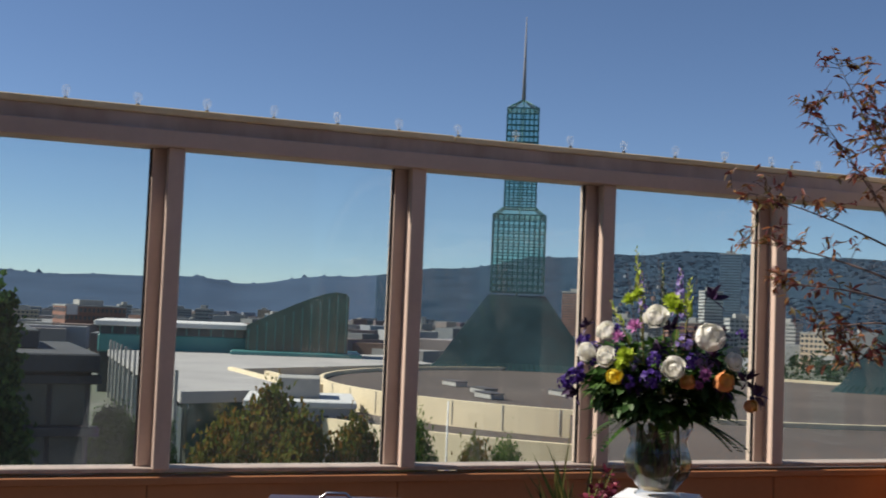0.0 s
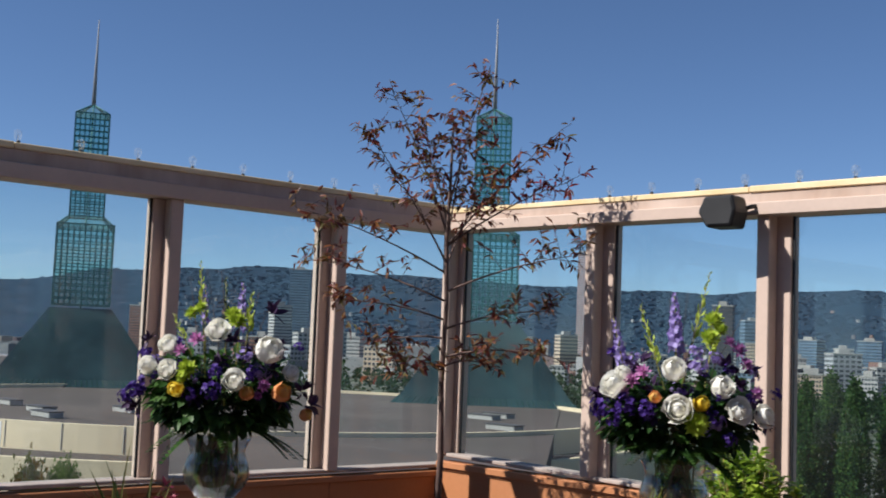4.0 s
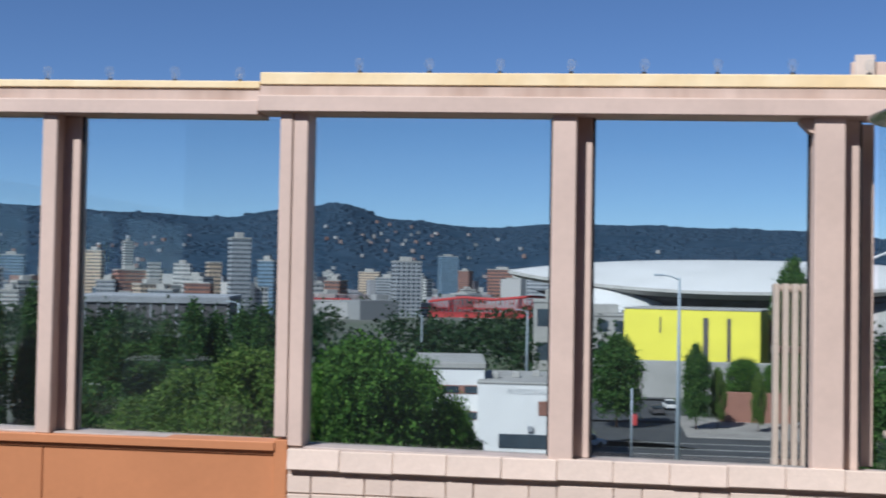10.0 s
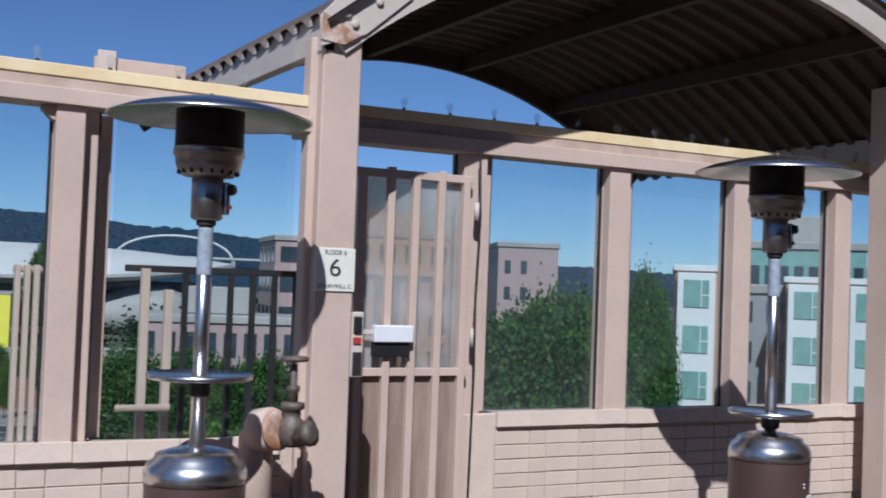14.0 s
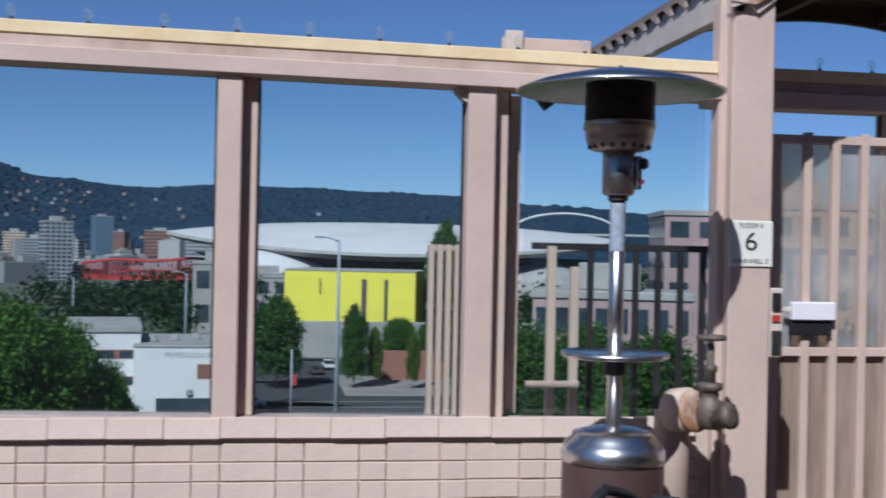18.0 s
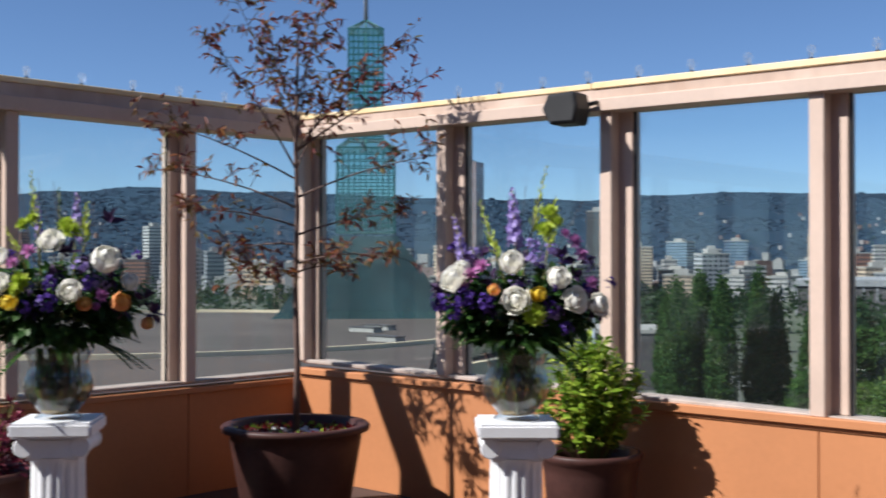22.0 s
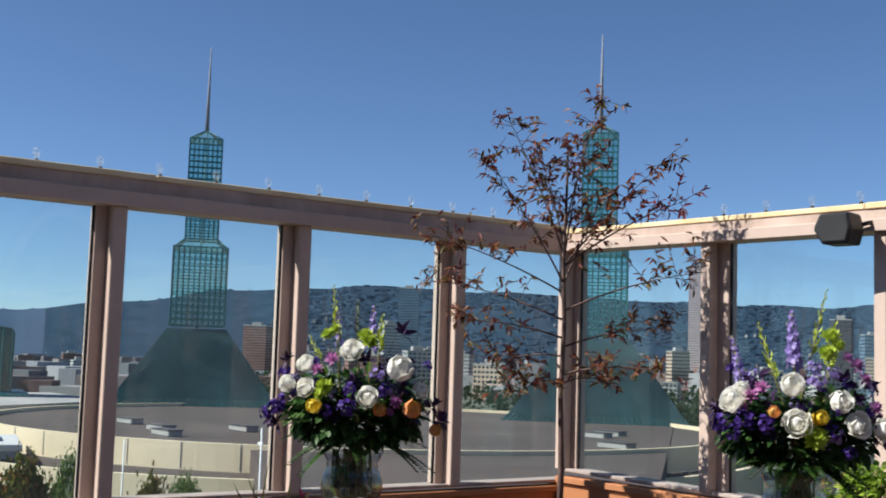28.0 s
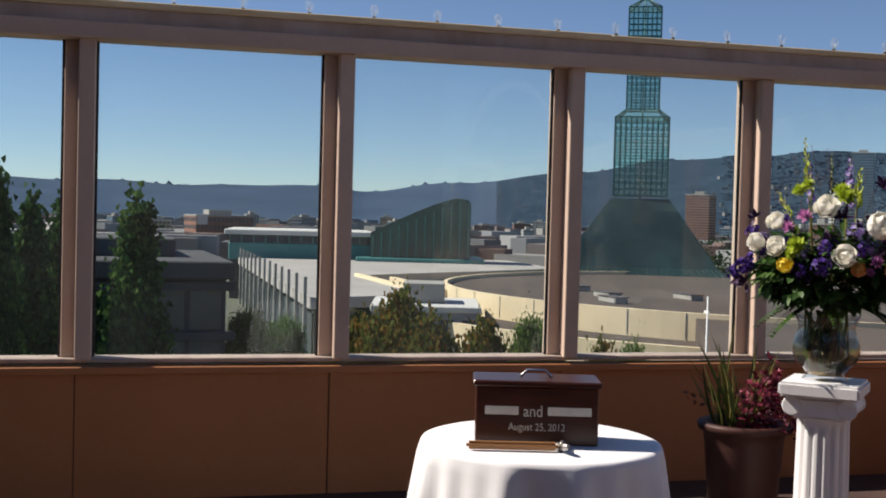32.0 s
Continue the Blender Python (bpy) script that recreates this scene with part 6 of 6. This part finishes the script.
part("arch", tube([(110 * math.cos(a), 0, 36 + 44 * math.sin(a)) for a in (math.pi * i / 24 for i in range(25))], 2.4, 6), ROOFW, ab)
part("deck", box(-190, 190, -8, 8, 37, 41, 0), WALLS[0], ab)
for k in range(2):
    part("pier", box(-112 + 224 * k - 4, -112 + 224 * k + 4, -6, 6, GZ, 38, 0), CONC, ab)
for bb, dd, ww, tt in ((13.47, 600, 22, -8.5), (8.59, 650, 26, -13.5), (5.57, 640, 30, -13.2)):
    block("warehouse", "low warehouse with a red roof", bb, dd, ww, 16, tt, WALLS[0], 1, 6, 10, roof=REDM)

# convention centre: round terraces, glass hall and two lattice spires
cc = thing("convention_centre", "convention hall with curved cream parapets and flat roofs", "building", at=(0, 0, GZ), turn=2.5)


def ring(cx, cy, profile, mat, name, label=""):
    part(name, lathe(profile, 160, caps=False, smooth=False, m=Matrix.Translation((cx, cy, 0))), mat, cc, label)


ring(-140, 94, [(58.5, 0), (58.5, 7.6), (57.8, 7.6), (57.8, 7.1)], STUCCO, "lower_parapet", "cream concrete parapet")
ring(-140, 94, [(57.8, 7.1), (0.5, 7.1)], GRAVEL, "lower_roof", "brown gravel roof")
ring(-142.1, 99.5, [(53.4, 7.1), (53.4, 10.0), (52.8, 10.0), (52.8, 9.4)], STUCCO, "upper_parapet", "cream concrete parapet")
ring(-142.1, 99.5, [(52.8, 9.4), (0.5, 9.4)], GRAVEL, "upper_roof", "brown gravel roof")
part("deck_roof", slab([(-109, 61.5), (-72.4, 42.9), (-55, 63.7), (-126, 150), (-190, 152), (-150, 112)], 0, 9.5), GRAVEL, cc, "brown gravel roof")
for k in range(18):
    a = radians(196 + 7.2 * k)
    part("parapet_joint", box(-0.05, 0.05, -0.05, 0.05, 7.3, 9.95, 0), CONC, cc).matrix_basis = pose(-142.1 + 53.4 * math.cos(a), 99.5 + 53.4 * math.sin(a), 0)
for x, y in ((-136, 64), (-128, 61), (-150, 66), (-111, 116), (-113, 121), (-96, 104), (-133, 74)):
    part("roof_unit", box(x - 2.4, x + 2.4, y - 0.9, y + 0.9, 9.4, 10.1, 0.1), CONC, cc)
    part("unit_lid", box(x - 2.5, x + 2.5, y - 1.0, y + 1.0, 10.1, 10.2, 0.02), WALLS[5], cc)
part("service_wall", box(-186, -151, 41.7, 42.6, 6.0, 9.6, 0.05), STUCCO, cc, "cream concrete parapet")
part("service_wall", box(-180, -150, 46.2, 47.0, 6.0, 9.4, 0.05), STUCCO, cc, "cream concrete parapet")
hall = thing("exhibition_hall", "glass exhibition hall with teal band and white roof", "building", at=out(82.58, 258), turn=82.58)
part("body", box(-15.6, 15.6, 0.3, 34, 0, 14.2, 0.1), PANE, hall)
part("teal_band", box(-15.9, 15.9, 0, 34.3, 8.6, 12.4, 0.2), TEALP, hall, "teal metal wall band")
part("roof", box(-16.8, 16.5, -1.0, 35, 14.2, 15.3, 0.15), ROOFW, hall)
for k in range(13):
    part("mullion", box(-15.6 + 2.6 * k - 0.08, -15.6 + 2.6 * k + 0.08, 0.14, 0.3, 12.4, 14.2, 0), TEALP, hall)
wedge = thing("glass_wedge", "green glazed wing that rises in a curve", "building", at=out(76.68, 258), turn=76.68)
sweep = [(-11.0, 9.0), (10.9, 9.0), (10.9, 22.2), (10.2, 23.0), (8.0, 23.3), (5.5, 22.8), (2.5, 21.7), (-1.0, 20.2), (-4.0, 18.8), (-7.5, 17.1), (-11.0, 15.4)]
part("glazing", prism(sweep, -5, 10), GREENG, wedge)
for k in range(12):
    x = -10.5 + 1.9 * k
    zt = 14.8 + (x + 11) * 0.42 if x < 8 else 22.9
    part("mullion", box(x - 0.09, x + 0.09, -5.14, -5.0, 10, zt - 0.3, 0), TEALP, wedge)
part("plinth", box(-14, 14, -8, 12, 0, 10.0, 0.2), TEALP, wedge)
wr = thing("low_hall", "low hall with a bright white flat roof", "building", at=(0, 0, GZ), turn=2.5)
edge = [(-137.6, 25.6), (-141.5, 35.5), (-151, 41.6), (-190, 45), (-222, 93), (-262, 96), (-262, 31.5)]
part("roof", slab(edge, 7.7, 9.1), material("pale grey roof membrane", (0.40, 0.38, 0.37), 0.8, spread=0.08, scale=0.1, grain=1.5, bump=0.05), wr)
part("body", slab([(-139.6, 26.8), (-143, 35), (-152, 41), (-188, 44), (-220, 92), (-260, 95), (-260, 32.6)], 0, 7.7), GREENG, wr)
for k in range(13):
    x = -138.5 - 8.6 * k
    y = 25.3 + 0.048 * (-137.6 - x)
    part("pylon", box(x - 0.22, x + 0.22, y - 0.5, y - 0.1, 0, 11.6, 0.02), CONC, wr)
    part("side_pane", box(x - 7.6, x - 0.9, y + 0.75, y + 1.0, 0.6, 7.0, 0), PANE, wr)
fh = block("entrance_hall", "low glazed entrance block with white roof", 76.38, 128, 12, 14, -9.4, WALLS[3], 2, 5, 0, roof=ROOFW)

SKIRTG = material("dark green skirt glass", (0.026, 0.058, 0.064), 0.25, spread=0.25, scale=0.09, grain=0.5, bump=0.1, specular=0.6)
SPIREG = pane_material("green spire glass", 0.07, (0.62, 0.84, 0.80), 0.8)
LATT = material("spire lattice steel", (0.035, 0.16, 0.15), 0.5, spread=0.1)


def spire(at, turn):
    t = thing("glass_spire", "green glass lattice tower with a slim steel mast", "tower", "convention spires", at=at, turn=turn)
    prof = [(19.0, 6.5), (14.6, 10.7), (10.6, 16.6), (8.2, 20.0), (5.6, 23.7)]
    part("glass_skirt", lathe([(w * 1.414, z) for w, z in prof], 4, smooth=False, m=pose(0, 0, 0, 0, 0, 45)), SKIRTG, t, "dark green glazed pyramid skirt")
    ribs = bmesh.new()
    for k in range(-16, 17):
        for a in range(0, 360, 90):
            join(ribs, tube([(k * w / 16.5, -w - 0.02, z) for w, z in prof[:2]], 0.07, 4), pose(0, 0, 0, 0, 0, a))
    tagged(part("skirt_ribs", ribs, GREENG, t), kind="stuff")
    lat = bmesh.new()

    def cage(name, w, z0, z1, nx, nz):
        o = part(name, box(-w, w, -w, w, z0, z1, 0), SPIREG, t, "translucent green glass box")
        o.visible_shadow = False
        for a in range(0, 360, 90):
            for i in range(nx + 1):
                x = -w + 2 * w * i / nx
                j = box(x - 0.09, x + 0.09, -w - 0.12, -w + 0.02, z0, z1, 0)
                join(lat, j, pose(0, 0, 0, 0, 0, a))
            for i in range(nz + 1):
                z = z0 + (z1 - z0) * i / nz
                j = box(-w, w, -w - 0.12, -w + 0.02, z - 0.10, z + 0.10, 0)
                join(lat, j, pose(0, 0, 0, 0, 0, a))

    cage("lower_cage", 5.2, 24.4, 39.6, 10, 12)
    cage("upper_cage", 3.15, 41.3, 61.2, 7, 17)
    for (w0, z0), (w1, z1) in (((5.2, 39.4), (3.15, 41.3)), ((3.15, 61.2), (0.25, 63.3))):
        o = part("sloped_glass", lathe([(w0 * 1.414, z0), (w1 * 1.414, z1)], 4, smooth=False, caps=False, m=pose(0, 0, 0, 0, 0, 45)), SPIREG, t)
        o.visible_shadow = False
        for a in range(0, 360, 45):
            k0, k1 = (1.414, 1.414) if a % 90 else (1, 1)
            tube([(w0 * k0 * math.cos(radians(a)), w0 * k0 * math.sin(radians(a)), z0), (w1 * k1 * math.cos(radians(a)), w1 * k1 * math.sin(radians(a)), z1)], 0.13, 4, lat)
    tagged(part("lattice", lat, LATT, t), kind="stuff")
    part("core_shaft", tube([(0, 0, 23.8), (0, 0, 61.0)], 0.16, 6), LATT, t)
    part("mast", tube([(0, 0, 63.0), (0, 0, 72), (0, 0, 80.4)], 0.42, 8, taper=0.08), WALLS[3], t)
    return t


spire((-212.2, 95.0, GZ), 66)
spire((-152.9, 146.3, GZ), 46.2)

# ---- nearer streets and buildings ----
road = bmesh.new()
road_pts = [(-32, 69), (-15, 108), (-1.3, 128), (10.3, 142), (7.6, 168), (3.8, 200), (3.2, 260), (9, 420)]
for (x0, y0), (x1, y1) in zip(road_pts, road_pts[1:]):
    d = Vector((x1 - x0, y1 - y0, 0)).normalized()
    s = Vector((d.y, -d.x, 0)) * 9
    a, b = Vector((x0, y0, GZ + 0.06)) - d, Vector((x1, y1, GZ + 0.06)) + d
    road.faces.new([road.verts.new(p) for p in (a - s, a + s, b + s, b - s)])
tagged(part("road", road, ASPHALT), "grey asphalt street that bends past the buildings", "road", kind="structure")
tagged(part("road_east", box(-1.7, 66, 131, 152, GZ - 0.2, GZ + 0.05, 0), ASPHALT), "wide asphalt junction", "road", kind="structure")
tagged(part("pavement", box(11.7, 56, 152, 176, GZ - 0.2, GZ + 0.18, 0.05), PAVE), "pale concrete pavement with kerb", "pavement", kind="structure")
for k in range(3):
    tagged(part("lane_line", box(0.4, 56, 136 + 5 * k, 136.25 + 5 * k, GZ + 0.05, GZ + 0.065, 0), PAINT), "worn white lane line", "road marking", kind="structure")

WHITEW = material("white stucco", (0.68, 0.67, 0.66), 0.8, spread=0.04, scale=0.3, grain=3)
pb2 = block("office_block", "white three-storey office block with red window bands", 7.21, 125, 7.6, 16, -7.9, WHITEW, 0, 0, 0, roof=CONC)
for z in (1.6, 4.6, 7.4):
    part("red_band", box(-3.6, 3.7, -8.06, -7.9, z, z + 0.95, 0.02), WALLS[2], pb2)
    for x in (-3.2, -0.6, 1.7):
        part("window", box(x, x + 1.7, -8.12, -7.95, z + 0.1, z + 0.85, 0.02), PANE, pb2)
wing = thing("office_wing", "white stucco office wing with a dark garage opening", "building", at=out(2.87, 122), turn=2)
part("wall", box(-6.2, 5.6, 0, 16, 0, 8.8, 0.05), WHITEW, wing)
part("roof", box(-6.3, 5.7, -0.1, 16.1, 8.8, 9.05, 0.05), CONC, wing)
part("garage_opening", box(-3.9, 5.0, -0.06, 0.1, 2.1, 3.6, 0.02), PANE, wing)
part("window", box(0.2, 3.2, -0.06, 0.1, 5.6, 7.1, 0.02), WALLS[2], wing)
part("air_vent", box(-0.9, -0.3, -0.3, 0.0, 3.9, 4.5, 0.05), WALLS[3], wing)
words("PROFESSIONAL BUILDING", 0.8, WALLS[3], wing, (0.4, -0.02, 8.0), width=7.0)
for k in range(5):
    part("roof_unit", box(-5 + 2.2 * k, -4.2 + 2.2 * k, 4 + 2 * (k % 3), 5.2 + 2 * (k % 3), 9.05, 9.7, 0.05), CONC, wing)
yb = thing("wrapped_building", "building wrapped in bright yellow sheeting", "building", at=out(-4.39, 222), turn=-15)
part("wall", box(-12.5, 13, 0, 22, 0, 15.0, 0.1), YELLOWW, yb)
part("roof", box(-12.6, 13.1, -0.1, 22.1, 15.0, 15.3, 0.05), CONC, yb)
for x, w in ((2.6, 1.0), (7.0, 0.7), (-5.6, 0.3)):
    part("dark_slot", box(x, x + w, -0.06, 0.1, 0.5 if w > 0.5 else 10.5, 13.6, 0), WALLS[5], yb)
for k in range(4):
    for z in (5.2, 8.2, 11.2):
        part("window", box(-12.56, -12.4, 2 + 4.6 * k, 5.0 + 4.6 * k, z, z + 2.2, 0), PANE, yb)
block("brick_annex", "dark red brick annex beside the yellow building", -8.64, 232, 9, 14, -4.6, WALLS[2], 3, 3, 0)
block("concrete_block", "grey concrete block with deep openings", 2.19, 262, 9, 20, -2.8, CONC, 2, 2, 0)
block("concrete_block", "low grey concrete parking structure", -0.22, 300, 22, 20, -6.6, CONC, 2, 5, 0)
gb = block("concrete_hotel", "brown concrete building with a grid of windows", -25.85, 112, 15, 16, 5.8, WALLS[1], 7, 6, 4, single=True)
pink = block("pink_hotel", "pinkish concrete building with small windows", -32.1, 142, 7.4, 12, 6.4, WALLS[6], 0, 0, 8)
for k in range(7):
    for x in (-2.9, -0.9):
        part("window", box(x, x + 0.75, -6.05, -5.9, 2.0 + 3.2 * k, 3.6 + 3.2 * k, 0), PANE, pink)
block("tan_block", "tan concrete building with small windows", -20.9, 132, 6.5, 12, 5.8, WALLS[6], 7, 2, 10, single=True)
block("low_block", "low pink building with a row of small windows", -17.53, 96, 13, 10, -2.4, WALLS[6], 4, 8, 0, single=True)
GREENW = material("pale green glass", (0.22, 0.38, 0.34), 0.15, spread=0.1, scale=1, grain=4, specular=0.8)
SALMON = material("salmon stucco", (0.55, 0.30, 0.17), 0.8, spread=0.06, scale=0.5, grain=4)


def flats(bearing, dist, bays, top, turn):
    t = thing("apartment_building", "pale apartment block with salmon panels and green windows", "building", "apartments", at=out(bearing, dist), turn=bearing + turn)
    h = top - GZ
    w = 5.2 * bays
    part("wall", box(-w / 2, w / 2, 0, 14, 0, h, 0.05), SALMON, t)
    part("roof", box(-w / 2 - 0.2, w / 2 + 0.2, -0.2, 14.2, h, h + 0.4, 0.05), ROOFW, t)
    for b in range(bays):
        x = -w / 2 + 5.2 * b
        bay = part("bay", box(x + 0.2, x + 3.5, -0.7, 0, 0.4, h - 0.1, 0.05), WHITEW, t)
        for k in range(7):
            z = h - 2.9 * (k + 1) + 0.6
            part("window", box(x + 0.75, x + 2.95, -0.78, -0.65, z, z + 1.75, 0.02), GREENW, bay)
            part("frame", box(x + 2.25, x + 2.33, -0.82, -0.66, z, z + 1.75, 0.01), WHITEW, bay)
            part("frame", box(x + 2.33, x + 2.95, -0.82, -0.66, z + 0.75, z + 0.82, 0.01), WHITEW, bay)
            part("side_window", box(x + 3.9, x + 4.7, -0.08, 0.05, z + 0.2, z + 1.4, 0.02), PANE, t)
    return t


for bearing, dist, bays, top in ((-41.15, 76, 1, 2.9), (-47.65, 78, 2, 2.4), (-54.8, 84, 1, 4.5)):
    flats(bearing, dist, bays, top, 2).scale.x = 0.72
block("grey_link", "grey recessed apartment wall with small windows", -43.7, 84, 5.0, 8, 1.6, WALLS[3], 7, 2, 0, single=True)
pent = block("rooftop_storey", "set-back glazed top storey", -45.4, 100, 10.5, 8, 5.4, GREENW, 1, 9, 0, base=-2)
# the shade on this facade is put into the concrete's colour
SHADEC = material("grey concrete with painted shade", (0.075, 0.078, 0.085), 0.8, spread=0.12, scale=0.3, grain=3, bump=0.1)
off = thing("office_terrace", "grey concrete office with broad roof slab and dark glass", "building", at=(-79.4, -5.07, GZ), turn=92.5)
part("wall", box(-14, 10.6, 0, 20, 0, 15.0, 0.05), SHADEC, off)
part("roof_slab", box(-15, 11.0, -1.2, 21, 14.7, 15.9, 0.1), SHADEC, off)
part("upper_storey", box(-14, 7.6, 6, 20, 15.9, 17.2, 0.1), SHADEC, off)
for k in range(4):
    z = 1.0 + 3.4 * k
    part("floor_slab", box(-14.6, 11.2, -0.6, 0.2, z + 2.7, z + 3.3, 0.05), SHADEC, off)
    for i in range(10):
        x = -13.6 + 2.42 * i
        part("window", box(x, x + 2.1, -0.1, 0.1, z, z + 2.7, 0.02), PANE, off)
bld = block("brick_warehouse", "brick warehouse far along the avenue", 86.57, 520, 26, 22, -1.5, WALLS[2], 3, 8, 15)
part("billboard", box(-12.6, -8, -11.4, -11.1, 13, 17.5, 0.05), ROOFW, bld)
tagged(part("river", box(-910, -580, 145, 390, GZ - 0.1, GZ + 0.12, 0), material("river water", (0.10, 0.16, 0.20), 0.15, spread=0.05, scale=0.05, grain=0.5)), "pale blue river between the banks", "river", kind="structure")

# street furniture
LAMPP = material("blue-grey lamp paint", (0.33, 0.38, 0.43), 0.5, spread=0.05)


def street_lamp(b, d, top, arm):
    t = thing("street_lamp", "tall blue-grey street lamp post", "street lamp", "street lamps", at=out(b, d))
    h = top - GZ
    part("pole", tube([(0, 0, 0), (0, 0, h * 0.6), (0, 0, h)], 0.26, 10, taper=0.12), LAMPP, t)
    part("arm", tube([(0, 0, h - 0.3), (-arm * 0.5, 0, h + 0.1), (-arm, 0, h + 0.2)], 0.07, 6), LAMPP, t)
    part("lamp_head", box(-arm - 0.9, -arm + 0.1, -0.2, 0.2, h + 0.1, h + 0.32, 0.05), LAMPP, t)
    part("base", lathe([(0.4, 0), (0.4, 0.6), (0.28, 0.8)], 10), PAVE, t)
    return t


street_lamp(-3.99, 118, 2.3, 1.6)
street_lamp(3.45, 210, -3.5, 1.4)
street_lamp(17.65, 190, -2.5, 1.2)
street_lamp(8.69, 260, -6, 1.2)
street_lamp(35.02, 120, -4.5, 1.2)
sig = thing("traffic_signal", "slim street pole with a red signal", "traffic light", at=out(-1.76, 128))
part("pole", tube([(0, 0, 0), (0, 0, 8.2)], 0.10, 8), LAMPP, sig)
part("signal_box", box(0.1, 0.6, -0.2, 0.2, 4.2, 5.4, 0.05), REDM, sig)
fp = thing("flagpole", "white flagpole with a striped flag", "flagpole", at=out(69.1, 62))
part("pole", tube([(0, 0, 0), (0, 0, 14.8)], 0.07, 8, taper=0.04), WHITE, fp)
fl = part("flag", box(0.05, 1.3, -0.03, 0.03, 9.3, 11.2, 0), WHITE, fp, "drooping striped flag")
part("canton", box(0.05, 0.6, -0.05, 0.05, 10.4, 11.2, 0), material("flag blue", (0.03, 0.05, 0.18), 0.8), fl)
for k in range(4):
    part("stripe", box(0.05 if k > 1 else 0.6, 1.3, -0.045, 0.045, 9.4 + 0.45 * k, 9.62 + 0.45 * k, 0), REDM, fl)

mp2 = thing("street_pole", "slim white street pole with a short cross arm", "pole", at=out(62.65, 62))
part("pole", tube([(0, 0, 0), (0, 0, 15.5)], 0.07, 8, taper=0.05), WHITE, mp2)
part("cross_arm", box(-0.35, 0.15, -0.04, 0.04, 14.6, 14.75, 0.01), WHITE, mp2)


def parked_car(b, d, turn, mat, word):
    t = thing("parked_car", word + " car parked in the street", "car", "parked cars", at=out(b, d, GZ + 0.07), turn=turn)
    part("body", box(-2.1, 2.1, -0.85, 0.85, 0.3, 0.85, 0.12, seg=2), mat, t)
    part("cabin", box(-1.2, 1.0, -0.75, 0.75, 0.85, 1.45, 0.18, seg=2), PANE, t)
    part("car_roof", box(-0.9, 0.7, -0.68, 0.68, 1.40, 1.49, 0.04), mat, t)
    for x in (-1.3, 1.3):
        for y in (-0.85, 0.85):
            part("wheel", lathe([(0.32, -0.1), (0.34, 0), (0.32, 0.1)], 14, m=pose(x, y, 0.33, 90, 0, 0)), DARK, t)
    return t


for b, d, tn, mt, wd in ((0.36, 140, 20, ROOFW, "white"), (21.32, 108, 70, REDM, "red"), (21.7, 98, 60, ROOFW, "white"), (18.62, 150, 50, WALLS[3], "grey"), (-2.92, 178, 95, WALLS[5], "dark"), (-3.5, 186, 95, ROOFW, "white"), (84.37, 110, 75, WALLS[5], "dark"), (84.77, 130, 75, ROOFW, "white"), (81.58, 84, 20, WALLS[5], "dark")):
    parked_car(b, d, tn, mt, wd)
pf = thing("bus_shelter", "small white-framed shelter beside the car park", "shelter", at=out(32.62, 84))
part("post", box(-0.15, 0.15, -0.15, 0.15, 0, 4.6, 0.03), ROOFW, pf)
part("arm", box(-1.0, 1.8, -0.12, 0.12, 3.0, 3.3, 0.03), ROOFW, pf)
part("panel", box(0.2, 2.6, -0.06, 0.06, 1.4, 2.8, 0.03), CONC, pf)
cpw = tagged(part("car_park_wall", box(-11, 11, -0.4, 0.4, 0, 1.7, 0.05), ROOFW), "low white wall along the car park", "wall", kind="structure")
cpw.matrix_basis = Matrix.Translation(out(30.7, 138)) @ pose(0, 0, 0, 0, 0, 29.4)

block("low_annex", "low grey flat-roofed annex among the trees", 33.71, 175, 12, 14, -9.6, WALLS[5], 0, 4, 0)
tagged(part("planter_wall", box(17.5, 27.5, 170, 171, GZ, GZ + 4.4, 0.05), WALLS[2]), "curved red brick planter wall by the junction", "wall", kind="structure")
tagged(part("retaining_wall", box(-2.4, 55, 205, 206.5, GZ, -11.6, 0.05), CONC), "grey concrete retaining wall beyond the junction", "wall", kind="structure")
